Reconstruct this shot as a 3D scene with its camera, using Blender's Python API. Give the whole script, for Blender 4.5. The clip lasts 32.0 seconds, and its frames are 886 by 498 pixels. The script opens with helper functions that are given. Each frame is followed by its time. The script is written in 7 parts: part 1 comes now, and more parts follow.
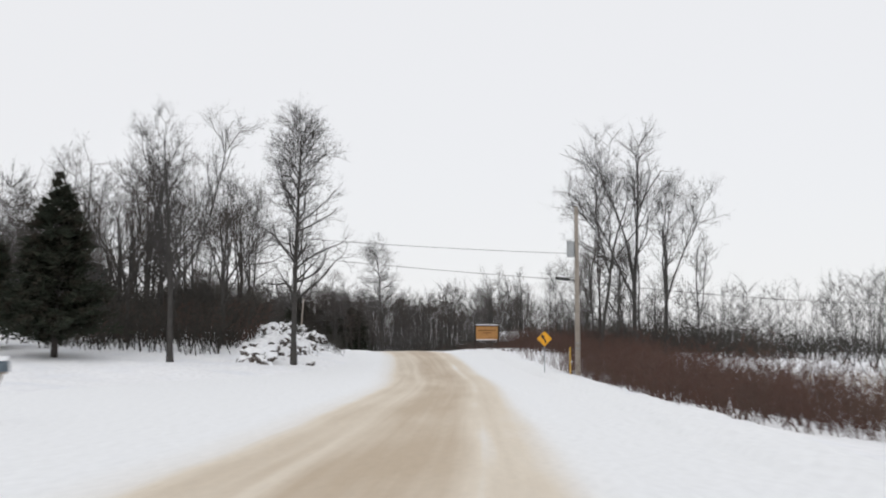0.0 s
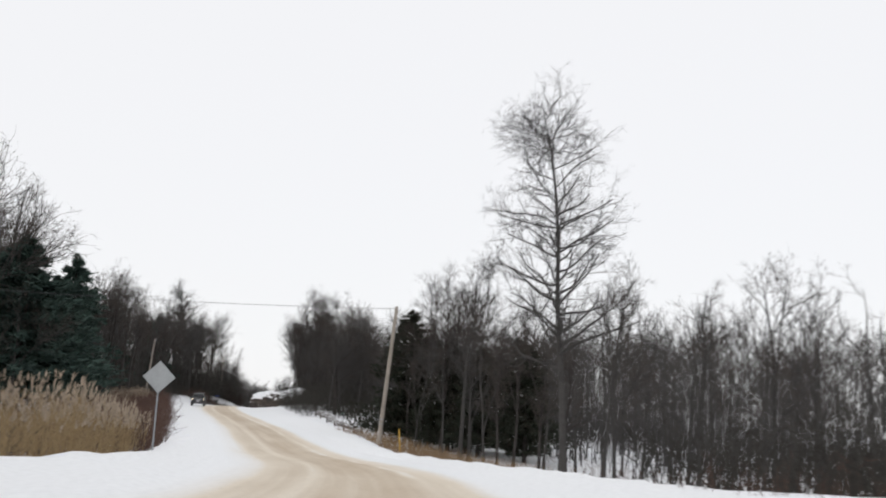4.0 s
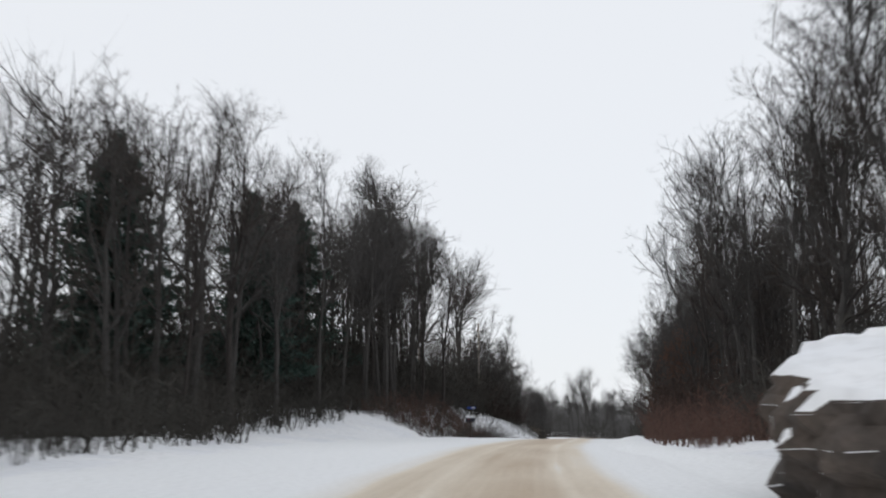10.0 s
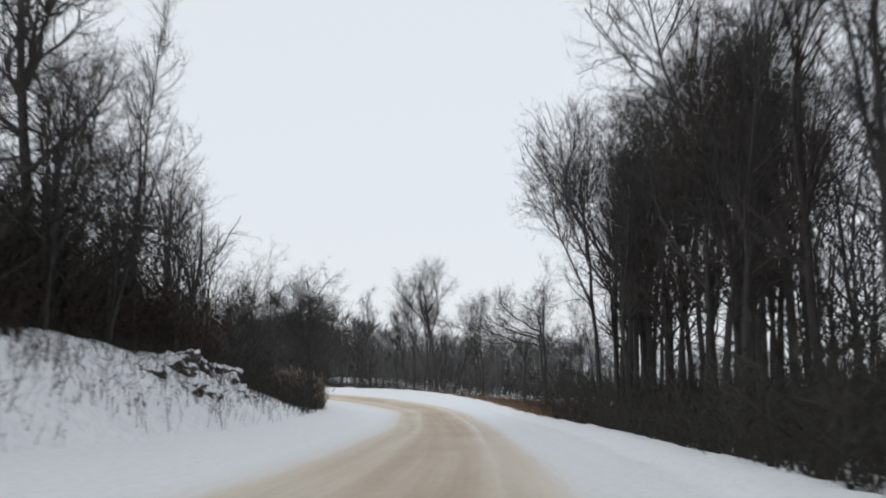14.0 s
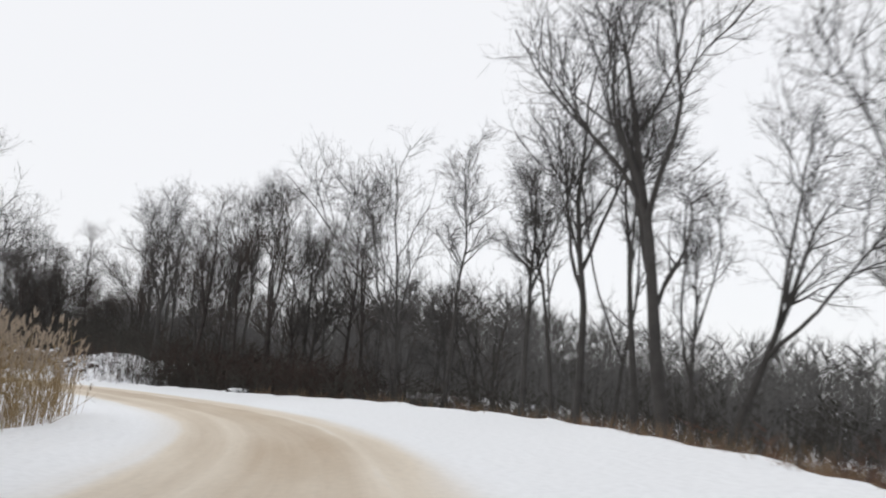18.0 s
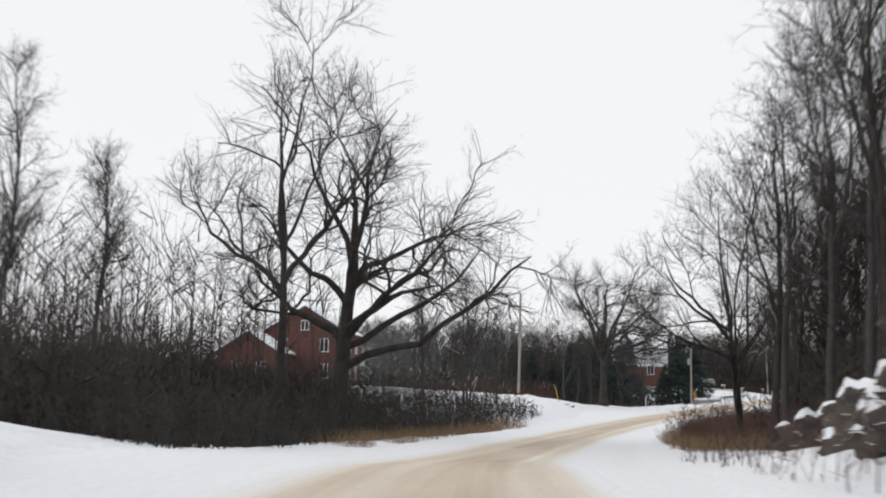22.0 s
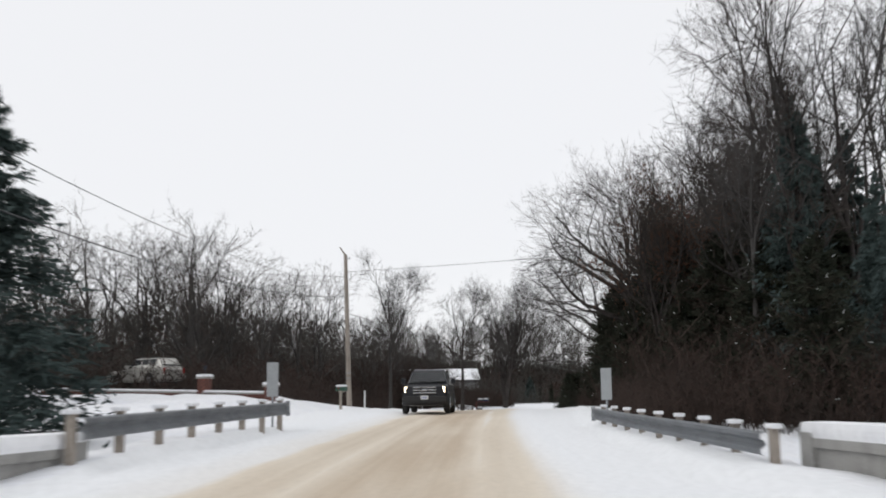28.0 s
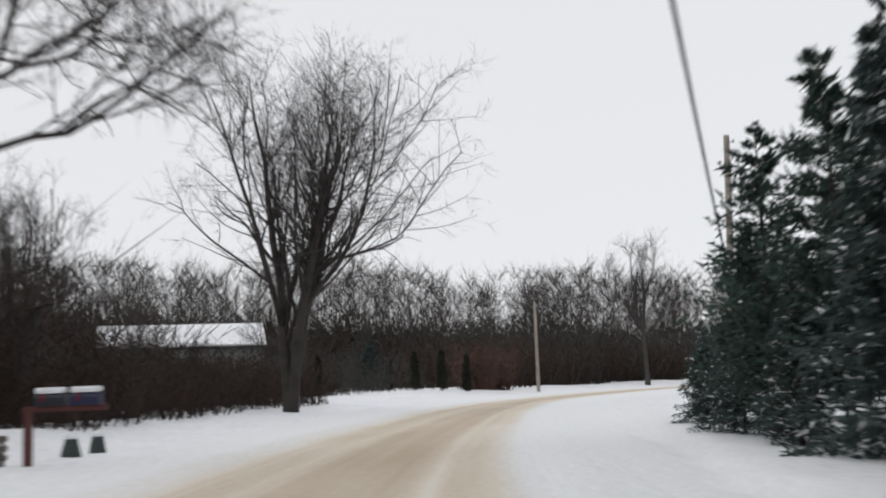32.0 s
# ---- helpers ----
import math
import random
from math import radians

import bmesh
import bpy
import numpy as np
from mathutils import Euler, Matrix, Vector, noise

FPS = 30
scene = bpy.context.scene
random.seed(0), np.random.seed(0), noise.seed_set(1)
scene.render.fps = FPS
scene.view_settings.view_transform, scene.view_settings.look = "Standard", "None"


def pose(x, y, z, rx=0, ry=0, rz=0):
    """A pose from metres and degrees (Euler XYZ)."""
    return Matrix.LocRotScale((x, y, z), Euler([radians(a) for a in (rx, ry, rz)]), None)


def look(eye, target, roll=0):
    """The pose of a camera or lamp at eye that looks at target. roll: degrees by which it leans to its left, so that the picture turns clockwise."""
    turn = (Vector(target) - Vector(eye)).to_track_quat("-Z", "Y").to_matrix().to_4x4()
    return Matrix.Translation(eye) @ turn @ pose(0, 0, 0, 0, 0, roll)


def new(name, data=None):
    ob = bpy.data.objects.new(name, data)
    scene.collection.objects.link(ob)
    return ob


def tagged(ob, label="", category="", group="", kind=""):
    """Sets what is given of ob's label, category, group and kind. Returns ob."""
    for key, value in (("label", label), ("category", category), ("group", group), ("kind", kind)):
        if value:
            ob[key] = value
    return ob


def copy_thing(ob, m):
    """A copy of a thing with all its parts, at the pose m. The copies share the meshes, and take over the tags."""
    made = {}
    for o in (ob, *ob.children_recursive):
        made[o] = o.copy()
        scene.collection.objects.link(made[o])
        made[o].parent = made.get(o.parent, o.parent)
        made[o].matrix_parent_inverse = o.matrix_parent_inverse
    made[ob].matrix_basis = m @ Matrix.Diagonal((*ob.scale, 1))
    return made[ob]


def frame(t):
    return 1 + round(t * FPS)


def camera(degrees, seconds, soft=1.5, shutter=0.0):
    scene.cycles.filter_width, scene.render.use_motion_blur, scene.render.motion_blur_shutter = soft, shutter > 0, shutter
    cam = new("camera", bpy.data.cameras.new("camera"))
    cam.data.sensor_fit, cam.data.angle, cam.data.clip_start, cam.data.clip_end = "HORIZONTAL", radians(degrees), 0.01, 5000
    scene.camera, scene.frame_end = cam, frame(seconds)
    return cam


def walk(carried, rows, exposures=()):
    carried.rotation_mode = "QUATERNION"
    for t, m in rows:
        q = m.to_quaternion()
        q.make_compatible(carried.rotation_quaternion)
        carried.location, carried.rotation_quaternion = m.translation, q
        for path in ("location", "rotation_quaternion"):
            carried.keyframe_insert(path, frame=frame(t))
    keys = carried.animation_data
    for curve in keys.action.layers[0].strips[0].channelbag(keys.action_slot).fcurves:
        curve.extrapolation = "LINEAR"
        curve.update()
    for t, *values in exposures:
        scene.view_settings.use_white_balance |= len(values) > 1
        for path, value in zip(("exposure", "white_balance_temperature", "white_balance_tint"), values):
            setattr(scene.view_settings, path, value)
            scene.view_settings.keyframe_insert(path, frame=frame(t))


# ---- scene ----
cam = camera(45.0, 32.0, soft=1.9, shutter=0.3)
# seconds, place, pitch above level, lean to the right, heading
ROWS = [
    (0.0, 0.00, 0.00, 0.00, 5.40, -0.00, 0.00),
    (0.5, 0.50, 13.11, -0.15, 6.30, 0.14, 0.62),
    (1.0, 0.82, 24.70, -0.26, 6.70, -0.01, 1.20),
    (1.5, 1.20, 37.49, -0.25, 7.50, 0.44, 1.75),
    (2.0, 1.13, 49.69, -0.18, 8.30, -0.92, 2.32),
    (2.5, 1.13, 62.96, 0.07, 8.79, -0.79, 4.14),
    (3.5, -1.30, 87.20, 1.02, 8.95, -2.10, 9.30),
    (4.5, -5.87, 109.64, 0.79, 8.70, -3.50, 15.44),
    (5.0, -8.69, 119.83, 0.78, 7.85, -2.85, 19.19),
    (5.5, -12.82, 130.84, 0.34, 7.19, -2.35, 22.70),
    (6.0, -17.80, 141.86, 0.15, 7.28, -2.32, 25.33),
    (6.5, -23.40, 154.07, 0.15, 7.83, -2.06, 27.08),
    (7.0, -30.32, 168.94, 0.57, 8.43, -1.91, 28.21),
    (7.5, -35.75, 179.51, 0.57, 8.78, -1.68, 28.75),
    (8.0, -41.81, 191.24, 1.03, 8.88, -1.09, 28.83),
    (8.5, -46.83, 201.33, 1.23, 9.11, -1.33, 28.39),
    (9.0, -51.64, 210.66, 1.32, 9.29, -0.63, 27.68),
    (9.5, -57.44, 222.50, 1.53, 9.45, 0.46, 27.13),
    (10.0, -64.07, 236.31, 2.04, 9.05, 0.42, 25.92),
    (10.5, -69.85, 250.17, 2.04, 8.49, 1.14, 24.41),
    (11.0, -74.75, 262.85, 2.13, 8.03, 2.47, 22.89),
    (11.5, -79.57, 277.25, 2.23, 7.73, 1.67, 21.47),
    (12.0, -83.83, 290.74, 1.92, 7.44, 1.59, 19.95),
    (12.5, -88.07, 305.02, 2.02, 7.12, 1.47, 18.72),
    (13.0, -92.18, 319.93, 1.94, 6.56, 0.35, 18.05),
    (13.5, -95.52, 333.17, 1.34, 6.45, 0.25, 18.04),
    (14.0, -98.28, 344.33, 0.67, 6.23, -0.30, 18.36),
    (14.5, -102.50, 358.70, 0.24, 6.11, -0.43, 18.54),
    (16.5, -116.65, 402.78, -1.13, 6.60, -1.50, 21.14),
    (17.0, -120.23, 412.68, -1.31, 6.86, -2.48, 22.64),
    (17.5, -123.81, 421.32, -1.40, 7.18, -3.58, 25.23),
    (18.0, -127.58, 429.15, -1.58, 7.74, -4.61, 29.05),
    (18.5, -132.55, 437.48, -1.45, 7.81, -5.35, 33.96),
    (19.0, -139.62, 446.75, -1.41, 7.55, -4.89, 40.21),
    (19.5, -147.21, 454.82, -1.50, 7.71, -4.41, 46.67),
    (20.0, -156.93, 462.58, -1.59, 7.81, -5.07, 53.03),
    (20.5, -168.62, 470.31, -1.65, 7.15, -3.88, 59.45),
    (21.0, -179.01, 475.27, -1.58, 7.81, -2.60, 64.04),
    (21.5, -189.35, 479.51, -1.61, 7.68, -1.74, 66.38),
    (22.0, -199.40, 483.62, -1.65, 7.31, -1.09, 67.09),
    (22.5, -210.22, 488.45, -1.83, 6.82, -0.37, 66.05),
    (23.0, -221.51, 493.86, -2.17, 6.46, -0.56, 63.54),
    (23.5, -232.11, 500.07, -2.66, 6.15, -0.60, 60.54),
    (24.0, -241.45, 506.26, -3.17, 6.20, -0.14, 57.78),
    (24.5, -251.73, 513.55, -3.31, 6.46, -0.51, 54.83),
    (25.0, -261.75, 521.43, -3.38, 7.12, -0.35, 51.72),
    (25.5, -270.51, 529.28, -3.24, 8.03, -0.01, 49.03),
    (26.0, -279.60, 537.98, -2.99, 8.79, 0.38, 46.94),
    (26.5, -288.95, 547.36, -2.90, 8.90, 0.52, 45.44),
    (28.5, -321.34, 582.93, -2.07, 8.70, 0.80, 41.24),
    (29.0, -328.85, 592.11, -1.80, 9.08, 0.47, 40.07),
    (29.5, -335.28, 600.42, -1.58, 9.27, 0.10, 39.21),
    (30.0, -342.66, 609.82, -1.30, 9.25, 0.90, 38.62),
    (30.5, -350.05, 619.10, -1.03, 8.15, 1.37, 38.19),
    (31.0, -356.93, 628.17, -1.17, 7.52, 1.23, 37.05),
    (31.5, -363.15, 636.95, -1.33, 7.18, 1.35, 35.65),
    (32.0, -369.54, 646.67, -1.53, 7.43, 2.11, 33.95),
]
walk(cam, [(t, pose(x, y, z, 90 + pitch, lean, yaw)) for t, x, y, z, pitch, lean, yaw in ROWS], exposures=[(0.0, 0.0, 6600, 10), (5.0, 0.12, 6620, 10), (6.0, 0.03, 6580, 10), (7.0, -0.12, 6520, 10), (8.0, -0.02, 6480, 9.5), (9.0, 0.02, 6380, 9), (11.0, 0.0, 6400, 9), (12.0, -0.06, 6260, 8), (14.0, -0.08, 6280, 8), (16.5, 0.04, 6420, 9), (18.0, 0.12, 6560, 10), (26.0, 0.12, 6560, 10), (28.5, 0.05, 6560, 10), (30.0, -0.10, 6520, 10), (31.0, -0.08, 6520, 10), (32.0, -0.06, 6560, 10)])

# ---- world: an even overcast sky with a weak, very soft sun ----
world = bpy.data.worlds.new("world")
scene.world = world
world.use_nodes = True
wn = world.node_tree.nodes
sky = wn.new("ShaderNodeTexSky")
sky.sky_type, sky.sun_disc, sky.sun_elevation, sky.sun_rotation = "NISHITA", False, radians(28), radians(200)
cloud = wn.new("ShaderNodeMix")
cloud.data_type = "RGBA"
cloud.inputs[0].default_value = 0.93
cloud.inputs[7].default_value = (8.3, 8.4, 8.68, 1)
world.node_tree.links.new(sky.outputs[0], cloud.inputs[6])
world.node_tree.links.new(cloud.outputs[2], wn["Background"].inputs[0])
wn["Background"].inputs[1].default_value = 0.105
sun = new("sun", bpy.data.lights.new("sun", "SUN"))
sun.data.energy, sun.data.angle, sun.data.color = 0.5, radians(40), (1.0, 0.98, 0.95)
sun.matrix_world = look((0, 0, 50), (20, 55, 0))

# ---- plan of the road: its line on the ground, about 33 m from point to point ----
PLAN = [
    (-2.9, -75.6, -0.99), (-1.7, -42.9, -1.10), (-0.4, -9.9, -1.22), (0.8, 23.1, -1.48), (1.2, 56.1, -1.31), (-1.5, 89.0, -0.12),
    (-9.1, 121.1, -0.45), (-22.2, 151.4, -1.07), (-36.6, 181.1, -0.55), (-51.6, 210.6, 0.08), (-65.8, 240.4, 0.76), (-77.6, 271.2, 0.93),
    (-87.4, 302.7, 0.73), (-95.9, 334.7, 0.00), (-104.8, 366.5, -1.25), (-115.0, 397.9, -2.24), (-127.3, 428.5, -2.73), (-147.1, 454.7, -2.75),
    (-174.4, 473.2, -2.86), (-204.8, 486.0, -3.01), (-218.8, 492.5, -3.26), (-234.0, 501.3, -4.04), (-260.8, 520.6, -4.59), (-284.9, 543.2, -4.19), (-307.6, 567.2, -3.74),
    (-329.0, 592.3, -3.04), (-349.4, 618.3, -2.38), (-368.6, 645.2, -2.69), (-385.6, 673.5, -2.59), (-399.2, 703.5, -2.39), (-403.8, 736.1, -2.19),
    (-398.6, 768.6, -1.99), (-384.1, 798.1, -1.80), (-361.8, 821.8, -1.61),
]


def spline(points, step):
    """A smooth line through the points, even in length on the ground."""
    pts = np.array(points, float)
    pts = np.vstack([2 * pts[0] - pts[1], pts, 2 * pts[-1] - pts[-2]])
    u = np.linspace(0, 1, 60, endpoint=False)[:, None]
    out = []
    for i in range(1, len(pts) - 2):
        a, b, c, d = pts[i - 1:i + 3]
        out.append(0.5 * (2 * b + (c - a) * u + (2 * a - 5 * b + 4 * c - d) * u ** 2 + (3 * b - a - 3 * c + d) * u ** 3))
    line = np.vstack(out)
    along = np.concatenate([[0], np.cumsum(np.linalg.norm(np.diff(line[:, :2], axis=0), axis=1))])
    even = np.arange(0, along[-1], step)
    return even, np.stack([np.interp(even, along, line[:, k]) for k in range(3)], 1)


ALONG, LINE = spline(PLAN, 1.0)
ALONG = ALONG - 75.6                      # 0 is where the drive begins
AHEAD = np.gradient(LINE[:, :2], axis=0)
AHEAD /= np.linalg.norm(AHEAD, axis=1)[:, None]

# the cross-section every so often: s, left snow edge, height 12 m and 30 m to the left, right snow edge, height 12 m and 30 m to the right
SECTION = np.array([
    (-80, -15, 0.4, 0.9, 4.5, -1.0, -1.2), (40, -14, 0.4, 0.9, 4.5, -1.0, -1.2), (56, -8.5, 0.6, 1.1, 4.5, -1.0, -1.2), (66, -6.4, 1.1, 1.5, 4.4, -0.9, -1.1), (74, -6.4, 1.5, 1.9, 4.3, -0.7, -1.0),
    (83, -6.7, 2.0, 2.4, 5.2, -0.3, -0.7), (95, -6.9, 2.2, 2.8, 6.2, 0.2, -0.4), (115, -7.6, 0.5, 0.9, 6.6, 0.5, 0.2), (136, -5.7, -0.7, -0.5, 4.9, -0.5, -0.6)])
SECTION2 = np.array([
    (148, -5.8, -0.7, -0.4, 4.6, -0.9, -0.9), (157, -5.2, -0.7, -0.4, 4.2, -1.0, -1.0), (165, -5.3, -0.7, -0.4, 4.7, -1.0, -1.0), (174, -5.6, -0.7, -0.3, 5.4, -0.9, -0.9), (194, -6.4, -0.6, 0.0, 6.7, -0.7, -0.5),
    (204, -6.5, -0.6, 0.0, 6.9, -0.6, -0.4), (227, -7.4, -0.8, -0.2, 7.2, 0.4, 0.8), (250, -8.2, -0.5, -0.3, 6.2, 1.2, 2.0), (276, -9.0, 0.4, 0.4, 5.3, 0.8, 1.4),
    (291, -9.4, 0.55, 0.8, 3.7, 0.5, 0.9), (300, -9.4, 0.6, 1.3, 3.8, 0.3, 0.7), (320, -8.8, 1.8, 3.8, 4.1, -0.3, 0.0), (342, -10.2, 3.2, 5.4, 5.5, -0.6, -0.5), (349, -11.0, 3.3, 5.6, 5.8, -0.7, -0.6), (356, -11.2, 3.6, 6.0, 5.0, -0.8, -0.8), (366, -11.2, 3.7, 6.2, 4.8, -0.8, -0.8),
    (375, -9.6, 3.6, 6.0, 3.8, -0.9, -0.9), (384, -8.3, 3.1, 5.8, 4.2, -0.9, -0.9), (412, -8.6, 3.0, 5.5, 4.9, -1.0, -1.0), (440, -9.0, 0.8, 2.0, 4.4, -1.4, -1.8), (449, -8.6, 0.5, 1.6, 4.5, -1.5, -2.0), (460, -7.8, 0.1, 1.0, 5.5, -1.7, -2.3), (467, -7.0, -0.2, 0.8, 6.1, -1.8, -2.4), (475, -6.1, -0.5, 0.5, 7.0, -1.9, -2.6), (487, -5.2, 0.0, 0.9, 8.2, -1.9, -2.6)])
SECTION3 = np.array([
    (500, -5.0, 0.4, 1.3, 7.9, -1.9, -2.6), (511, -5.3, 1.0, 1.9, 6.2, -1.7, -2.0), (524, -6.0, 2.2, 3.0, 6.4, -1.2, -1.0), (534, -5.6, 4.2, 4.0, 4.9, 1.4, 0.8), (545, -5.0, 4.8, 4.4, 4.5, 2.6, 1.4), (556, -6.4, 2.8, 3.0, 4.8, 2.5, 1.5), (566, -7.6, 1.0, 1.6, 5.4, 1.8, 1.5),
    (582, -8.0, 0.0, 0.5, 5.5, 0.6, 1.0), (597, -7.2, -0.3, 0.5, 5.1, 0.0, 0.0), (607, -5.8, -0.5, 0.5, 4.4, -0.6, -0.6), (619, -5.4, 0.0, 1.0, 4.2, -0.8, -0.8), (627, -5.6, 0.6, 1.6, 4.1, -0.8, -0.9), (640, -6.0, 1.9, 2.8, 3.9, -0.8, -1.0),
    (656, -10.0, 1.5, 2.1, 4.7, -0.8, -1.0), (665, -11.0, 1.0, 1.4, 5.1, -0.8, -1.1), (688, -8.0, -0.6, -1.2, 5.3, -1.0, -1.5)])
SECTION4 = np.array([
    (698, -5.6, -2.5, -2.6, 4.5, -2.5, -2.5), (707, -5.4, -1.6, -2.2, 3.6, -1.8, -2.5), (722, -5.4, 0.1, -0.6, 3.3, -1.2, -2.0), (734, -8.0, 0.7, 0.7, 3.8, -0.5, -0.5), (748, -8.6, 0.9, 1.4, 4.1, -0.4, -0.4), (756, -8.0, 0.6, 1.1, 4.3, -0.3, -0.3), (764, -7.6, 0.1, 0.0, 3.1, -0.3, 0.0),
    (776, -7.5, 0.0, -0.5, 2.65, -0.3, 0.0), (785, -7.2, 0.1, -0.2, 2.75, -0.2, 0.0), (791, -6.8, 0.2, 0.0, 3.2, -0.1, 0.0), (800, -6.2, 0.3, 0.2, 4.0, 0.0, 0.0), (824, -7.2, 0.5, 0.9, 4.6, 0.0, 0.0), (1050, -7.0, 0.6, 1.2, 5.0, 0.0, 0.0)])
CUTS = np.vstack([SECTION, SECTION2, SECTION3, SECTION4])


def cut(s, k):
    return np.interp(s, CUTS[:, 0], CUTS[:, k])


def rough(x, y, size, seed):
    """A cheap smooth noise over the ground, about -1 to 1."""
    a = np.sin(x / size * 1.9 + seed) * np.cos(y / size * 1.3 - seed * 2.1)
    b = np.sin((x * 0.8 + y * 0.6) / size * 3.7 + seed * 1.7) * np.cos((y * 0.8 - x * 0.6) / size * 4.3 + seed)
    return 0.65 * a + 0.35 * b


def rise(s, d):
    """Height of the land over the road's middle, beside it."""
    s, d = np.asarray(s, float), np.asarray(d, float)
    left, right = cut(s, 1), cut(s, 4)
    foot = np.maximum(12, 4.2 - left)
    hl = np.where(-d < foot, -0.05 + (cut(s, 2) + 0.05) * np.clip((left - d) / (foot + left), 0, 1) ** 0.8,
                  cut(s, 2) + (cut(s, 3) - cut(s, 2)) * np.clip((-d - foot) / 18, 0, 1))
    hr = np.where(d < 12, -0.05 + (cut(s, 5) + 0.05) * np.clip((d - right) / (12 - right), 0, 1) ** 0.8,
                  cut(s, 5) + (cut(s, 6) - cut(s, 5)) * np.clip((d - 12) / 18, 0, 1))
    hl = hl + np.clip((-d - 45) * 0.12, 0, 9) * np.clip((s - 730) / 40, 0, 1)      # a wooded hill beyond the bridge
    h = np.where(d < 0, hl, hr)
    inside = (d > left + 1.2) & (d < right - 1.2)
    h = np.where((d > left) & (d < right), -0.1, h)
    bumps = 0.16 * rough(s, d, 5.0, 1.0) + 0.08 * rough(s, d, 1.9, 2.0)
    return np.where(inside, -0.45, h + bumps * np.clip(np.minimum(np.abs(d - left), np.abs(d - right)) / 4, 0, 1))


def banked(s, d):
    """How far the road's cross-fall lifts a place: the long bend is higher on its outer side."""
    slope = np.tan(np.radians(np.interp(s, [438, 456, 475, 500, 522, 546], [0.0, 2.6, 3.4, 3.6, 2.2, 0.0])))
    return slope * np.clip(d, -9, 9)


def at_road(s, d):
    """World place beside the road, on the road's own level."""
    i = np.clip(np.asarray(s, float) - ALONG[0], 0, len(ALONG) - 2)
    j = i.astype(int)
    f = (i - j)[..., None] if np.ndim(i) else i - j
    base = LINE[j] * (1 - f) + LINE[j + 1] * f
    a = AHEAD[j]
    n = np.stack([a[..., 1], -a[..., 0], np.zeros_like(a[..., 0])], -1)
    out = base + n * np.asarray(d, float)[..., None]
    out[..., 2] += banked(s, d)
    return out


def on_land(s, d, up=0.0):
    """World place on the land (or the road's snow) beside the road."""
    p = at_road(np.array(float(s)), np.array(float(d)))
    h = float(rise(s, d))
    if h == -0.45:
        h = 0.03
    return Vector((p[0], p[1], p[2] + h + up))


def heading(s):
    """Degrees about z that turn a thing's +y along the road."""
    j = int(np.clip(round(s - ALONG[0]), 0, len(ALONG) - 1))
    return math.degrees(math.atan2(-AHEAD[j, 0], AHEAD[j, 1]))


# ---- materials ----
def material(name, colour, rough_value=0.8, vary=0.25, size=1.0, bump=0.0, metal=0.0, second=None, share=0.5, spec=0.3, fine=12.0):
    """A surface with two scales of variation and a fine relief."""
    m = bpy.data.materials.new(name)
    m.use_nodes = True
    nt = m.node_tree
    nd, ln = nt.nodes, nt.links
    b = nd["Principled BSDF"]
    b.inputs["Roughness"].default_value = rough_value
    b.inputs["Metallic"].default_value = metal
    b.inputs["Specular IOR Level"].default_value = spec
    tc = nd.new("ShaderNodeTexCoord")
    big, small = nd.new("ShaderNodeTexNoise"), nd.new("ShaderNodeTexNoise")
    big.inputs["Scale"].default_value, small.inputs["Scale"].default_value = 1.0 / size, fine / size
    big.inputs["Detail"].default_value, small.inputs["Detail"].default_value = 3, 4
    ln.new(tc.outputs["Object"], big.inputs["Vector"])
    ln.new(tc.outputs["Object"], small.inputs["Vector"])
    mix1, mix2 = nd.new("ShaderNodeMix"), nd.new("ShaderNodeMix")
    mix1.data_type = mix2.data_type = "RGBA"
    other = second or tuple(c * (1 - vary) for c in colour)
    mix1.inputs[6].default_value = (*colour, 1)
    mix1.inputs[7].default_value = (*other, 1)
    ramp = nd.new("ShaderNodeMapRange")
    ramp.inputs[1].default_value, ramp.inputs[2].default_value = 0.62 - 0.35 * share, 0.78 - 0.25 * share
    ln.new(big.outputs[0], ramp.inputs[0])
    ln.new(ramp.outputs[0], mix1.inputs[0])
    ln.new(mix1.outputs[2], mix2.inputs[6])
    mix2.inputs[7].default_value = (*[c * (1 - vary) * 0.8 for c in colour], 1)
    r2 = nd.new("ShaderNodeMapRange")
    r2.inputs[1].default_value, r2.inputs[2].default_value, r2.inputs[4].default_value = 0.45, 0.75, 0.7
    ln.new(small.outputs[0], r2.inputs[0])
    ln.new(r2.outputs[0], mix2.inputs[0])
    ln.new(mix2.outputs[2], b.inputs["Base Color"])
    if bump:
        bp = nd.new("ShaderNodeBump")
        bp.inputs["Strength"].default_value, bp.inputs["Distance"].default_value = bump, 0.03 * size
        ln.new(small.outputs[0], bp.inputs["Height"])
        ln.new(bp.outputs[0], b.inputs["Normal"])
    return m


SNOW = material("snow", (0.86, 0.87, 0.89), 0.6, 0.05, 2.5, 0.25, second=(0.80, 0.82, 0.86), spec=0.25)
BARK = material("bark", (0.066, 0.062, 0.059), 0.9, 0.4, 0.5, 0.6, second=(0.05, 0.047, 0.045))
BARK2 = material("dark_bark", (0.052, 0.045, 0.042), 0.9, 0.4, 0.5, 0.6)
TWIG = material("twig", (0.072, 0.068, 0.066), 0.9, 0.3, 1.0)
# twig grey lightened in the colour to stand in for distance haze
HAZETWIG = material("hazed_twig", (0.115, 0.112, 0.108), 0.9, 0.3, 1.0, second=(0.09, 0.088, 0.085))
TWIG2 = material("brown_twig", (0.070, 0.058, 0.051), 0.9, 0.3, 1.0)
